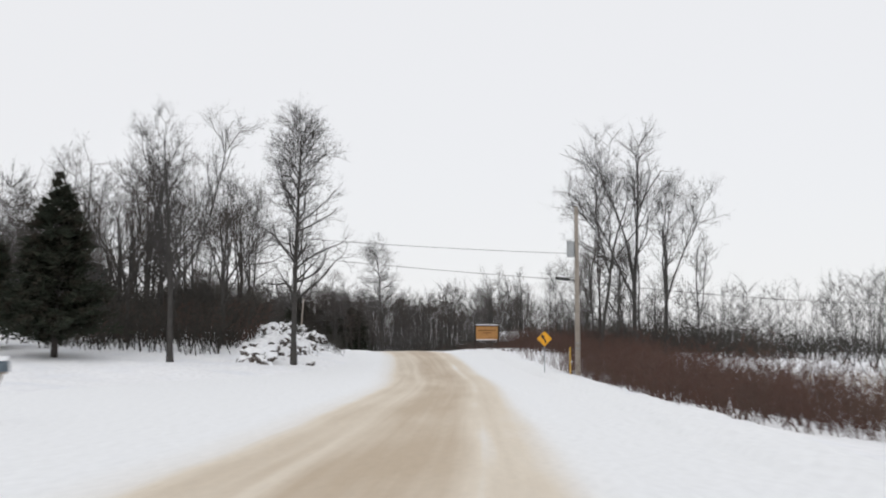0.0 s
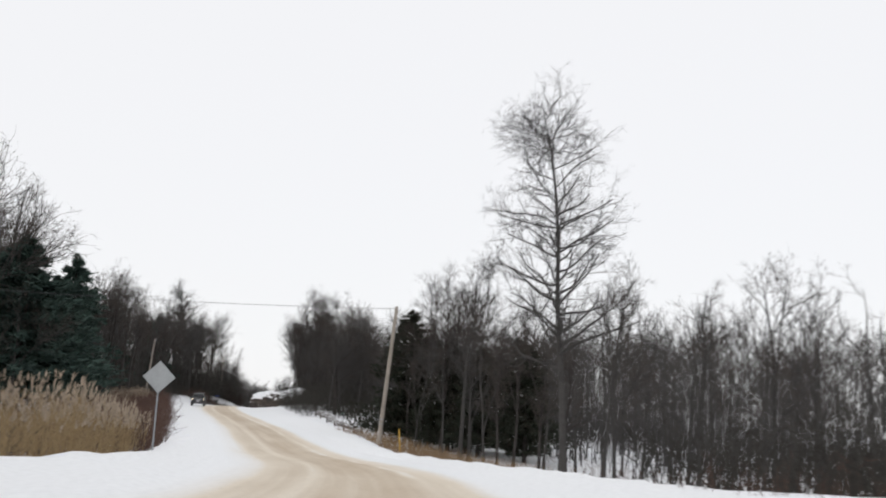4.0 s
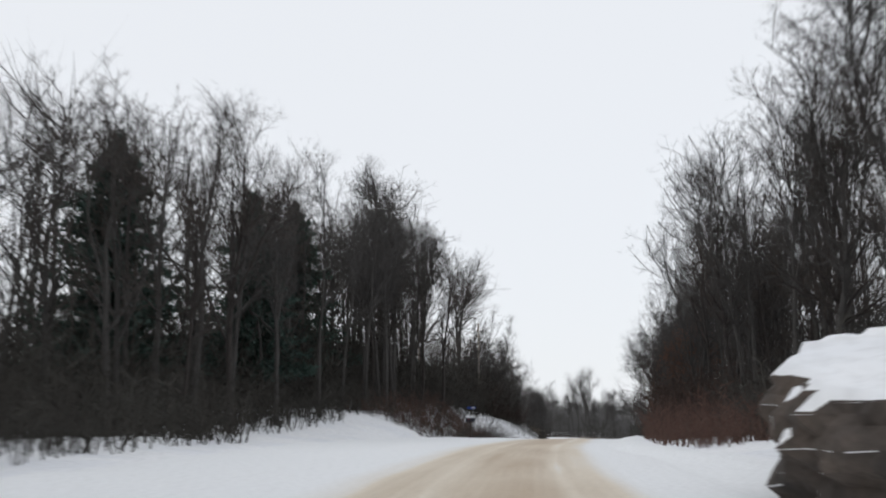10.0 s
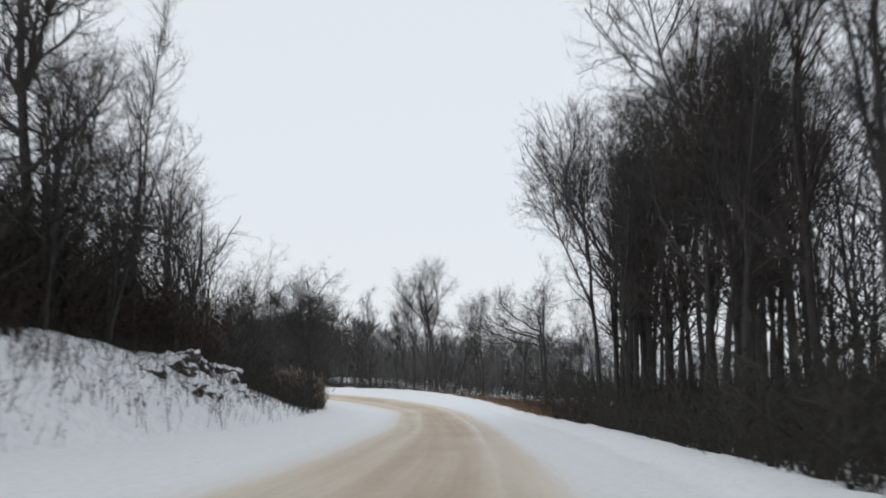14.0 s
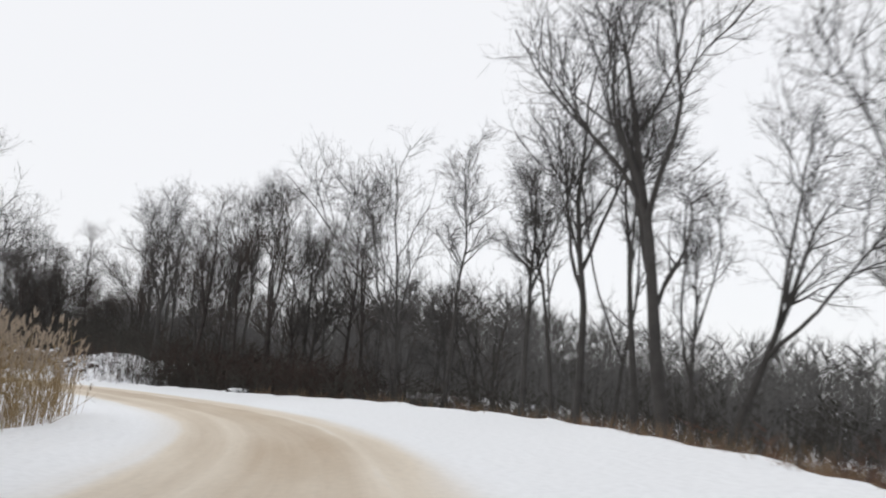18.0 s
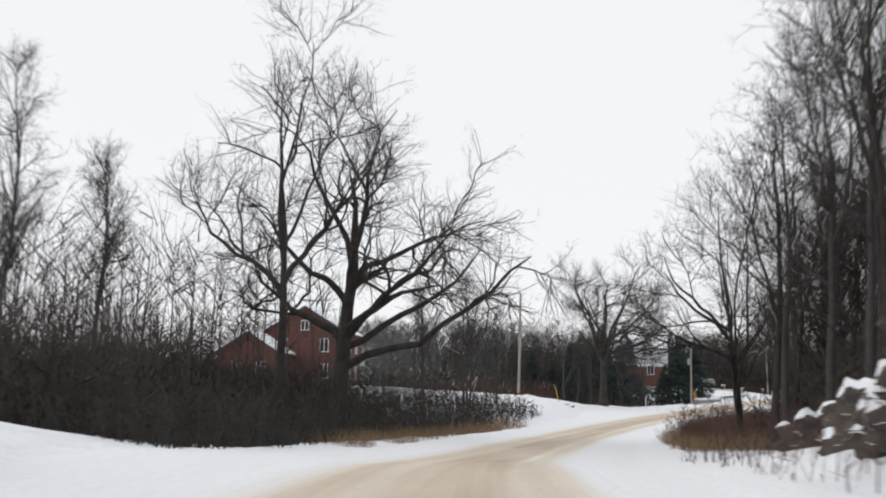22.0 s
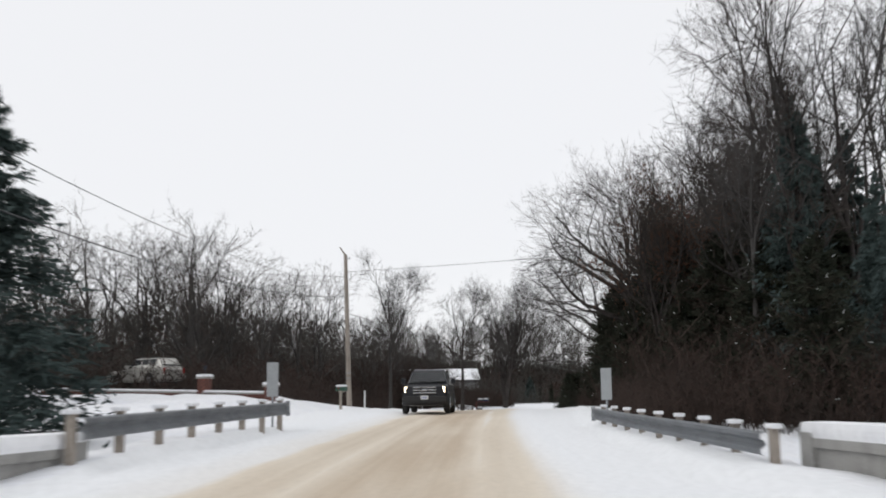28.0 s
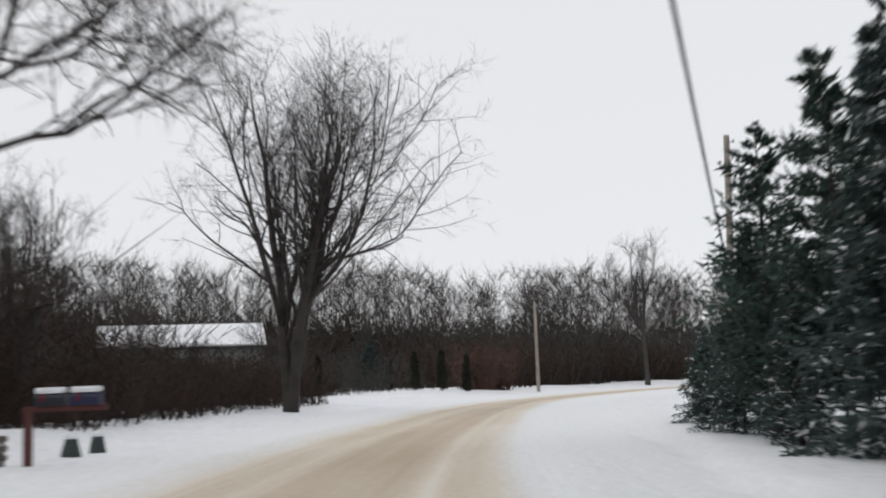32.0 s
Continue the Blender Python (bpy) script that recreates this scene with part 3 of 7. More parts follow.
def bare_tree_meshes(seed, height, girth, first, limbs, branches, twigs, spread, reach, lift, lean=0.0, stems=1, rise_to=0.95, bark=None, twig=None, twig_len=1.0, twig_r=0.0068, wobble=0.14, forks=2, fine=False, bias=None, arms=(), more=1.0):
    """Trunk mesh (with the limbs) and crown mesh of a leafless tree."""
    rng = np.random.default_rng(seed)
    k = 9
    z = np.linspace(0, 1, k)
    trunk = np.zeros((stems, k, 3))
    rad = np.zeros((stems, k))
    for q in range(stems):
        h = height * rise_to * (1 if q == 0 else rng.uniform(0.7, 0.95))
        az = rng.uniform(0, 6.28)
        tilt = lean if stems == 1 else rng.uniform(0.05, 0.22)
        off = np.cumsum(rng.normal(0, 0.012 * height, (k, 2)), 0) * z[:, None]
        trunk[q, :, 0] = off[:, 0] + math.cos(az) * tilt * h * z ** 1.3
        trunk[q, :, 1] = off[:, 1] + math.sin(az) * tilt * h * z ** 1.3
        trunk[q, :, 2] = h * z - 0.25 * (1 - z)
        rad[q] = girth * (1 if stems == 1 else 0.75) * ((1 - z) ** 0.8 * 0.93 + 0.07)
        rad[q, 0] *= 1.35
    reach = reach * 1.3
    twig_len = twig_len * min(1.0, 0.95 / (height * reach * 0.19))
    stock, stock_r = trunk, rad
    if forks:
        F, FR = bundle(rng, trunk, rad, forks, (first * 0.75, first + 0.22), lambda u, r: height * 0.62 * r, (14, 34), lift * 0.7, k, 0.7, 0.02, wobble * 0.8)
        stock, stock_r = np.concatenate([trunk, F]), np.concatenate([rad, FR])
    if arms:
        # great limbs: height of the joint, way they point, rise at the joint, length, thickness
        A, AR = np.zeros((len(arms), k, 3)), np.zeros((len(arms), k))
        for i, (z0, az, up, size, thick) in enumerate(arms):
            p = np.array([np.interp(z0, trunk[0, :, 2], trunk[0, :, 0]), np.interp(z0, trunk[0, :, 2], trunk[0, :, 1]), z0])
            for j in range(k):
                A[i, j], AR[i, j] = p, thick * (1 - j / (k - 1)) ** 0.8 + 0.025
                tilt = radians(up) + rng.normal(0, 0.16)
                turn_by = radians(az) + rng.normal(0, 0.16)
                p = p + np.array([math.cos(turn_by) * math.cos(tilt), math.sin(turn_by) * math.cos(tilt), math.sin(tilt)]) * size / (k - 1)
                up = up + (6 if j > 2 else -3)
        stock, stock_r = np.concatenate([stock, A]), np.concatenate([stock_r, AR])
    L1, R1 = bundle(rng, stock, stock_r, limbs, (first, 0.97), lambda u, r: height * reach * (1.15 - 0.75 * u) * r, spread, lift * 0.6, 9 if fine else 7, 0.55 + 0.12 * (height > 18), 0.016 if height < 14 else 0.02 if height <= 18 else 0.028, wobble, bias=bias)
    L2, R2 = bundle(rng, np.concatenate([L1]), R1, branches, (0.15, 1.0), lambda u, r: height * reach * 0.42 * r * (1.1 - 0.4 * u), (28, 66), lift * 0.5, 6 if fine else 4, 0.62, 0.007 if height <= 18 else 0.011, 0.13)
    n3, n4 = int(twigs * 1.5 * more), int(twigs * 4.0 * more)
    L3, R3 = bundle(rng, L2, R2, n3, (0.12, 1.0), lambda u, r: height * reach * 0.19 * twig_len * r, (24, 68), lift * 0.5, 4, 0.75, 0.004, 0.17)
    L4, _ = bundle(rng, L3, R3, n4, (0.1, 1.0), lambda u, r: height * reach * 0.10 * twig_len * r, (22, 62), 0.05, 2, 0.7, 0.004)
    grow = height / max(L2[..., 2].max(), L3[..., 2].max())
    stock, L1, L2, L3, L4 = stock * grow, L1 * grow, L2 * grow, L3 * grow, L4 * grow
    v, f = joined([pipes(stock, stock_r, 7), pipes(L1, np.maximum(R1, 0.010), 4)])
    body = mesh_from("trunk", v, f, bark or BARK)
    t1 = np.concatenate([L3[:, 0], L3[:, 1], L3[:, 2], L4[:, 0]])
    t2 = np.concatenate([L3[:, 1], L3[:, 2], L3[:, 3], L4[:, 1]])
    rr = np.concatenate([np.full(n3, twig_r * 1.15), np.full(n3, twig_r), np.full(n3, twig_r * 0.85), np.full(n4, twig_r * 0.72)])
    v, f = joined([pipes(L2, np.maximum(R2, twig_r * 0.8), 3), blades(t1, t1 + (t2 - t1) * 1.2, rr, seed)])
    return body, mesh_from("crown", v, f, twig or TWIG)


def plant(name, meshes, m, label, category="tree", group=""):
    """One tree: an Empty at its foot with its parts."""
    t = thing(name, label, category, group)
    for nm, me in meshes:
        ob = part(nm, me, None, t)
        if nm == "lying_snow":
            tagged(ob, kind="stuff")
    t.matrix_world = m
    return t


def standing(s, d, scale=1.0, turn=0.0, lean=0.0, up=0.0, wide=1.0):
    """Pose of a thing that stands on the land beside the road."""
    p = on_land(s, d, up)
    return Matrix.Translation(p) @ Euler((radians(lean), 0, radians(turn))).to_matrix().to_4x4() @ Matrix.Diagonal((scale * wide, scale * wide, scale, 1))


def again(ob, m):
    """A copy at the pose m, of m's own size."""
    return copy_thing(ob, m @ Matrix.Diagonal((1 / ob.scale[0], 1 / ob.scale[1], 1 / ob.scale[2], 1)))


def kinds(n, make):
    return [[("trunk", a), ("crown", b)] for a, b in (make(i) for i in range(n))]


FOREST = kinds(6, lambda i: bare_tree_meshes(100 + i, 15, 0.15, 0.34, 32, 140, 560, (24, 54), 0.21, 0.15, lean=0.03, forks=1, bark=[BARK, BARK2][i % 2], twig=[TWIG, TWIG2][i % 2]))
BROAD = kinds(4, lambda i: bare_tree_meshes(200 + i, 12, 0.17, 0.22, 26, 150, 520, (35, 70), 0.36, 0.12, lean=0.05, rise_to=0.85, bark=[BARK2, BARK][i % 2], twig=[TWIG, TWIG2][i % 2]))
SLIM = kinds(4, lambda i: bare_tree_meshes(300 + i, 9, 0.07, 0.25, 20, 80, 260, (18, 42), 0.22, 0.2, lean=0.06, bark=BARK, twig=TWIG2, twig_r=0.007))
CLUMP = kinds(3, lambda i: bare_tree_meshes(400 + i, 8, 0.10, 0.2, 26, 130, 420, (20, 50), 0.3, 0.14, stems=4, twig=[TWIG, TWIG2][i % 2]))

LIGHT = {"f": kinds(4, lambda i: bare_tree_meshes(110 + i, 15, 0.15, 0.32, 26, 80, 360, (24, 54), 0.22, 0.15, forks=1, twig_r=0.011, more=0.45)),
         "b": kinds(3, lambda i: bare_tree_meshes(210 + i, 12, 0.17, 0.22, 22, 80, 330, (32, 65), 0.32, 0.12, rise_to=0.85, twig_r=0.011, more=0.45))}
LABELS = {"f": "tall bare deciduous tree with a dark straight trunk", "b": "bare broad-crowned deciduous tree with grey bark",
          "s": "slim bare young tree with thin upright branches", "c": "bare many-stemmed tree with a tangled crown"}
STOCK = {"f": (FOREST, 15.0), "b": (BROAD, 12.0), "s": (SLIM, 9.0), "c": (CLUMP, 8.0)}
made_trees = {}


def tree(kind, pick, s, d, height, turn=0.0, lean=0.0, wide=1.0):
    """A bare tree of a stock shape, of the height asked, at a place beside the road."""
    shapes, unit = STOCK[kind]
    i = pick % len(shapes)
    m = standing(s, d, height / unit, turn, lean, wide=wide)
    if (kind, i) in made_trees:
        return again(made_trees[kind, i], m)
    t = plant("bare_tree", shapes[i], m, LABELS[kind], "tree", "roadside trees")
    made_trees[kind, i] = t
    t.matrix_basis = m
    return t


def wood(seed, s0, s1, d0, d1, n, low, high, mix):
    """n bare trees at random in a stretch beside the road."""
    rng = random.Random(seed)
    for _ in range(n):
        u = rng.random()
        s, d = rng.uniform(s0, s1), d0 + (d1 - d0) * u ** 1.2
        what = (rng.choice(mix), rng.randrange(20), s, d, rng.uniform(low, high), rng.uniform(0, 360), rng.uniform(-4, 4), rng.uniform(0.85, 1.15))
        if abs(d) > 16:
            behind.append(what)
        else:
            tree(*what)


behind = []


def join_behind():
    """The trees of the second rows, stretch by stretch: trunks and crowns in one mesh each."""
    rows = {}
    for what in behind:
        rows.setdefault((int(what[2] // 130), what[3] > 0), []).append(what)
    for trees in rows.values():
        bits = {"trunk": [], "crown": []}
        for kind, pick, s, d, height, turn, lean, wide in trees:
            shapes, unit = STOCK[kind]
            m = np.array(standing(s, d, height / unit, turn, lean, wide=wide))
            light = LIGHT["b" if kind in "bc" else "f"]
            m[:3, :3] *= unit / (12 if kind in "bc" else 15)
            for nm, me in light[pick % len(light)]:
                co, n = np.empty(len(me.vertices) * 3, np.float32), len(me.loops)
                me.vertices.foreach_get("co", co)
                ix, size = np.empty(n, np.int32), np.empty(len(me.polygons), np.int32)
                me.loops.foreach_get("vertex_index", ix)
                me.polygons.foreach_get("loop_total", size)
                four = np.repeat(size == 4, size)
                bits[nm].append((co.reshape(-1, 3) @ m[:3, :3].T + m[:3, 3], ix[four].reshape(-1, 4), ix[~four].reshape(-1, 3)))
        host = None
        for nm in ("trunk", "crown"):
            v, quads, tris, n = [], [], [], 0
            for co, q, t in bits[nm]:
                v.append(co)
                quads.append(q + n)
                tris.append(t + n)
                n += len(co)
            me = mesh_from("second_row_trees" if host is None else "crowns", np.vstack(v), [np.vstack(quads), np.vstack(tris)], BARK if nm == "trunk" else TWIG2)
            if host is None:
                host = tagged(new("second_row_trees", me), "bare grey trees of the wood's second row", "wood", kind="stuff")
            else:
                tagged(part("crowns", me, None, host), kind="stuff")


def brush(name, seed, s0, s1, d0, d1, n, low, high, mat, label, twigs=6, thick=0.012, lean=0.3, category="brush", beyond=False):
    """A thicket of n stems with side twigs: one mesh."""
    rng = np.random.default_rng(seed)
    if thick > 0.04:
        twigs = 4
    s, d = rng.uniform(s0, s1, n), d0 + (d1 - d0) * rng.uniform(0, 1, n)
    if beyond:
        d = d + cut(s, 4)
    clump = 0.75 + 0.35 * rough(s, d, 3.0, seed % 7)
    p = at_road(s, d)
    h = rise(s, d)
    p[:, 2] += np.where(h == -0.45, 0.0, h) - 0.1
    tall = rng.uniform(low, high, n) * clump
    way = np.stack([rng.normal(0, lean, n), rng.normal(0, lean, n), np.ones(n)], 1)
    top = p + way * tall[:, None]
    pieces = [spikes(p, top, rng.uniform(0.6, 1.4, n) * thick)]
    if twigs:
        k = n * twigs
        who = np.repeat(np.arange(n), twigs)
        u = rng.uniform(0.2, 0.95, k)[:, None]
        a = p[who] * (1 - u) + top[who] * u
        tw = np.stack([rng.normal(0, 0.6, k), rng.normal(0, 0.6, k), rng.uniform(0.3, 1.0, k)], 1)
        pieces.append(blades(a, a + tw * (tall[who] * rng.uniform(0.15, 0.42, k))[:, None], rng.uniform(0.7, 1.2, k) * thick, seed))
    v, f = joined(pieces)
    return tagged(new(name, mesh_from(name, v, f, mat)), label, category, kind="stuff")


def far_wood(name, seed, spots, low, high, mat, label, limbs=13, twigs=9, thick=1.0):
    """A wood seen from afar: many plain bare trees in one mesh, at (x, y, z) spots."""
    rng = np.random.default_rng(seed)
    n = len(spots)
    p = np.asarray(spots, float)
    tall = rng.uniform(low * 0.8, high * 1.05, n) * (0.9 + 0.22 * rough(p[:, 0], p[:, 1], 16.0, seed))
    top = p + np.stack([rng.normal(0, 0.06, n), rng.normal(0, 0.06, n), np.ones(n)], 1) * tall[:, None]
    low_p = np.repeat(p, 7, 0) + np.concatenate([rng.normal(0, 2.2, (n * 7, 2)), np.zeros((n * 7, 1))], 1)
    low_h = np.repeat(tall, 7) * rng.uniform(0.18, 0.55, n * 7)
    low_top = low_p + np.stack([rng.normal(0, 0.16, n * 7), rng.normal(0, 0.16, n * 7), np.ones(n * 7)], 1) * low_h[:, None]
    w0 = np.repeat(np.arange(n * 7), 5)
    u = rng.uniform(0.05, 0.95, len(w0))[:, None]
    a = low_p[w0] * (1 - u) + low_top[w0] * u
    tw = np.stack([rng.normal(0, 0.5, len(w0)), rng.normal(0, 0.5, len(w0)), rng.uniform(0.3, 1.0, len(w0))], 1)
    pieces = [spikes(p, top, tall * 0.008), blades(low_p, low_top, low_h * 0.010, seed), blades(a, a + tw * (low_h[w0] * rng.uniform(0.2, 0.5, len(w0)))[:, None], low_h[w0] * 0.006 * thick, seed)]
    who = np.repeat(np.arange(n), limbs)
    k = len(who)
    u = rng.uniform(0.2, 0.97, k)[:, None] ** 0.85
    a = p[who] * (1 - u) + top[who] * u
    az = rng.uniform(0, 6.28, k)
    up = rng.uniform(0.5, 1.6, k)
    way = np.stack([np.cos(az), np.sin(az), up], 1) / np.sqrt(1 + up ** 2)[:, None]
    size = tall[who] * rng.uniform(0.16, 0.34, k) * (1.2 - 0.6 * u[:, 0])
    b = a + way * size[:, None]
    pieces.append(blades(a, b, tall[who] * 0.0042 * thick, seed))
    w2 = np.repeat(np.arange(k), twigs)
    m = len(w2)
    u = rng.uniform(0.15, 1.0, m)[:, None]
    c = a[w2] * (1 - u) + b[w2] * u
    way = way[w2] + rng.normal(0, 0.55, (m, 3)) + np.array([0, 0, 0.25])
    pieces.append(blades(c, c + way * (size[w2] * rng.uniform(0.25, 0.65, m))[:, None], tall[who][w2] * 0.0017 * thick, seed))
    v, f = joined(pieces)
    return tagged(new(name, mesh_from(name, v, f, mat)), label, "wood", kind="stuff")


def conifer_meshes(seed, height, width, first, whorls, per, leaf, mat, droop, density, taper=1.0, snow=0.0, round_top=0.0, irregular=0.15, loose=0.5):
    """Trunk, needle-clad boughs, and snow lying on them."""
    rng = np.random.default_rng(seed)
    z = np.linspace(0, 1, 7)
    trunk = np.stack([rng.normal(0, 0.02, 7) * z * height * 0.3, rng.normal(0, 0.02, 7) * z * height * 0.3, z * height * 0.97 - 0.2 * (1 - z)], 1)[None]
    rad = (height * 0.014 * (1 - z) + 0.015)[None]
    v, f = joined([pipes(trunk, rad, 7)])
    body = mesh_from("trunk", v, f, BARK2)
    n = whorls * per
    u = first + (1 - first) * (np.repeat(np.arange(whorls), per) + rng.uniform(0, 0.9, n)) / whorls
    u = np.where(rng.random(n) < loose, first + (1 - first) * rng.random(n) ** 1.1, u)
    reach = width * np.clip((1 - u) / (1 - first), 0, 1) ** taper * rng.uniform(1 - irregular * 2, 1 + irregular, n)
    if round_top:
        q = (u - first) / (1 - first)
        reach = width * np.sqrt(np.clip(1 - (q * 1.02 - 0.35) ** 2 / 0.46, 0.02, 1)) * rng.uniform(1 - irregular * 2.4, 1 + irregular, n)
    reach += 0.02 * width
    az = rng.uniform(0, 6.28, n)
    base = np.stack([np.interp(u, z, trunk[0, :, 0]), np.interp(u, z, trunk[0, :, 1]), u * height * 0.97], 1)
    out = np.stack([np.cos(az), np.sin(az), np.zeros(n)], 1)
    sag = droop * (1 - 0.9 * u)
    tipp = base + out * reach[:, None] + np.array([0, 0, 1.0]) * (reach * (-sag + 0.25 * (u > 0.8)))[:, None]
    k = n * density * 3
    who = np.repeat(np.arange(n), density * 3)
    t = rng.uniform(0.12, 1.0, k) ** 0.7
    c = base[who] * (1 - t[:, None]) + tipp[who] * t[:, None]
    c[:, 2] += -0.10 * np.sin(t * 3.0) * reach[who] * droop
    side = np.stack([-np.sin(az), np.cos(az), np.zeros(n)], 1)[who]
    fan = rng.normal(0, 0.55, k)[:, None]
    way = out[who] * rng.uniform(0.2, 1.0, k)[:, None] + side * fan + np.array([0, 0, 1.0]) * rng.normal(0.25 if droop < 0 else -0.12, 0.4, k)[:, None]
    c = c + rng.normal(0, 0.10, (k, 3)) * np.minimum(reach[who], 1.2)[:, None]
    size = leaf * rng.uniform(0.45, 1.1, k) * np.clip(0.35 + 2.2 * reach[who] / width, 0.35, 1.0)
    v, f = joined([pipes(np.stack([base, tipp], 1), np.stack([np.full(n, 0.018), np.full(n, 0.006)], 1), 3), blades(c, c + way * size[:, None], size * 0.2, seed)])
    meshes = [("trunk", body), ("crown", mesh_from("crown", v, f, mat))]
    if snow:
        pick = np.flatnonzero(rng.random(k) < snow)
        c2 = c[pick] + np.array([0, 0, 0.035])
        v, f = joined([spikes(c2, c2 + way[pick] * size[pick, None] * 0.9 + np.array([0, 0, 0.02]), size[pick] * 0.16)])
        meshes.append(("lying_snow", mesh_from("lying_snow", v, f, SNOW)))
    return meshes


PINES = [conifer_meshes(500 + i, 13, 3.5, 0.10, 46, 8, 0.44, NEEDLE, -0.12, 26, taper=0.92, irregular=0.5, loose=0.6) for i in range(4)]
SPRUCES = [conifer_meshes(520 + i, 10, 2.6, 0.03, 15, 15, 0.33, SPRUCE, 0.30, 23, taper=1.0, snow=0.06, loose=0.12, irregular=0.24) for i in range(2)]
PLAINSPRUCES = [conifer_meshes(540 + i, 11, 2.9, 0.03, 30, 9, 0.31, SPRUCE, 0.28, 22, taper=0.95, loose=0.6) for i in range(2)]
UPSWEPT = [conifer_meshes(590 + i, 9, 2.3, 0.06, 17, 7, 0.30, NEEDLE, -0.75, 20, taper=0.7, irregular=0.3, loose=0.35, snow=0.02) for i in range(2)]
CEDARS = [conifer_meshes(560 + i, 10, 2.8, 0.05, 36, 8, 0.30, CEDAR, -0.15, 23, taper=0.8, irregular=0.35, loose=1.0, snow=0.003) for i in range(2)]
LAWN = [conifer_meshes(570, 10, 2.5, 0.09, 34, 8, 0.36, CEDAR, -0.1, 30, taper=0.95, irregular=0.2, loose=1.0)]
COLUMN = [conifer_meshes(580, 4.0, 0.55, 0.02, 22, 7, 0.22, CEDAR, -0.5, 14, taper=0.45, irregular=0.1)]
made_firs = {}


def fir(stock, name, pick, s, d, height, unit, label, turn=0.0, wide=1.0, group="conifers"):
    i = pick % len(stock)
    m = standing(s, d, height / unit, turn, wide=wide)
    key = (name, id(stock), i, label)
    if key in made_firs:
        return again(made_firs[key], m)
    t = plant(name, stock[i], m, label, "tree", group)
    t.matrix_basis = m
    made_firs[key] = t
    return t


# ---- single trees that stand out ----
def own_tree(seed, s, d, height, girth, first, limbs, branches, twigs, spread, reach, lift, label, lean=0.0, turn=0.0, bark=None, twig=None, stems=1, rise_to=0.95, wobble=0.14, wide=1.0, leaves=None, forks=2, bias=None, arms=()):
    a, b = bare_tree_meshes(seed, height, girth, first, int(limbs * 1.3), int(branches * 1.5), int(twigs * 1.7), spread, reach, lift, stems=stems, forks=forks, rise_to=rise_to, bark=bark, twig=twig, wobble=wobble, fine=True, bias=bias, arms=arms)
    t = plant("bare_tree", [("trunk", a), ("crown", b)], standing(s, d, 1.0, turn, lean, wide=wide), label, "tree", "roadside trees")
    if leaves:
        # dry leaves still hanging on the outer twigs
        rng = np.random.default_rng(seed)
        co = np.empty(len(b.vertices) * 3, np.float32)
        b.vertices.foreach_get("co", co)
        co = co.reshape(-1, 3)
        pick = co[rng.integers(0, len(co), leaves)]
        way = rng.normal(0, 1, (leaves, 3)) * 0.09
        v, f = spikes(pick, pick + way - np.array([0, 0, 0.06]), np.full(leaves, 0.035))
        part("leaves", mesh_from("leaves", v, [f], RUSTLEAF), None, t, "dry rust-brown leaves still on the twigs")
    return t


OAK = "old bare oak with a thick dark trunk and crooked low limbs"
own_tree(1, 59.6, -9.3, 15, 0.17, 0.2, 50, 320, 1050, (38, 66), 0.19, 0.12, "bare maple with a slim grey trunk and a tall oval crown", turn=20, forks=0)
own_tree(2, 57, -15.5, 14, 0.16, 0.30, 28, 150, 500, (18, 40), 0.20, 0.2, "tall narrow bare tree on the snowy lawn", turn=90)
own_tree(3, 86, 17.0, 20, 0.22, 0.28, 24, 160, 560, (15, 42), 0.24, 0.15, "tall bare tree with forked dark stems in the brush", turn=40)
own_tree(4, 84, 13.4, 17.5, 0.17, 0.35, 22, 150, 520, (25, 55), 0.26, 0.12, "bare tree with a leaning dark trunk in the brush", lean=6, turn=70)
own_tree(5, 88, 20.5, 16, 0.17, 0.4, 18, 120, 420, (18, 45), 0.24, 0.15, "tall bare tree with forked dark stems in the brush", turn=160, lean=-7)
own_tree(6, 141.4, 9.3, 17.5, 0.17, 0.26, 50, 280, 900, (52, 82), 0.17, 0.07, "single bare tree with a straight trunk and short side branches", turn=200, forks=0)
own_tree(7, 114, -13.6, 15, 0.16, 0.3, 22, 140, 460, (15, 40), 0.22, 0.2, "bare tree with upright forked limbs behind the rocks", turn=10)
own_tree(8, 128, -12.5, 8.5, 0.09, 0.2, 22, 120, 420, (18, 45), 0.28, 0.16, "small bare tree with pale upright branches", stems=3)
own_tree(9, 146, -17.0, 10, 0.16, 0.3, 24, 150, 520, (25, 55), 0.32, 0.14, "bare tree with long branches over the reeds", turn=250)
own_tree(10, 363, -23.3, 27, 0.5, 0.26, 64, 460, 1400, (48, 80), 0.15, 0.07, "very tall bare tree with a thick straight trunk", turn=30, forks=0)
own_tree(11, 416.7, -21.7, 27.5, 0.42, 0.34, 36, 320, 1100, (28, 62), 0.27, 0.14, "tall bare tree with a broad open crown on the bank", turn=130)
own_tree(12, 352.5, 8.2, 12.5, 0.12, 0.2, 34, 200, 600, (30, 70), 0.28, 0.08, "young beech with rust-brown leaves still on", leaves=5200, twig=TWIG2)
own_tree(13, 489.3, 9.3, 13, 0.13, 0.36, 22, 110, 300, (22, 46), 0.2, 0.16, "tall bare poplar with a straight trunk beside the marsh", forks=1)
own_tree(60, 488.4, 10.2, 11, 0.11, 0.5, 18, 100, 340, (25, 55), 0.16, 0.14, "slim bare tree that leans beside the marsh", turn=116, lean=-6, forks=1)
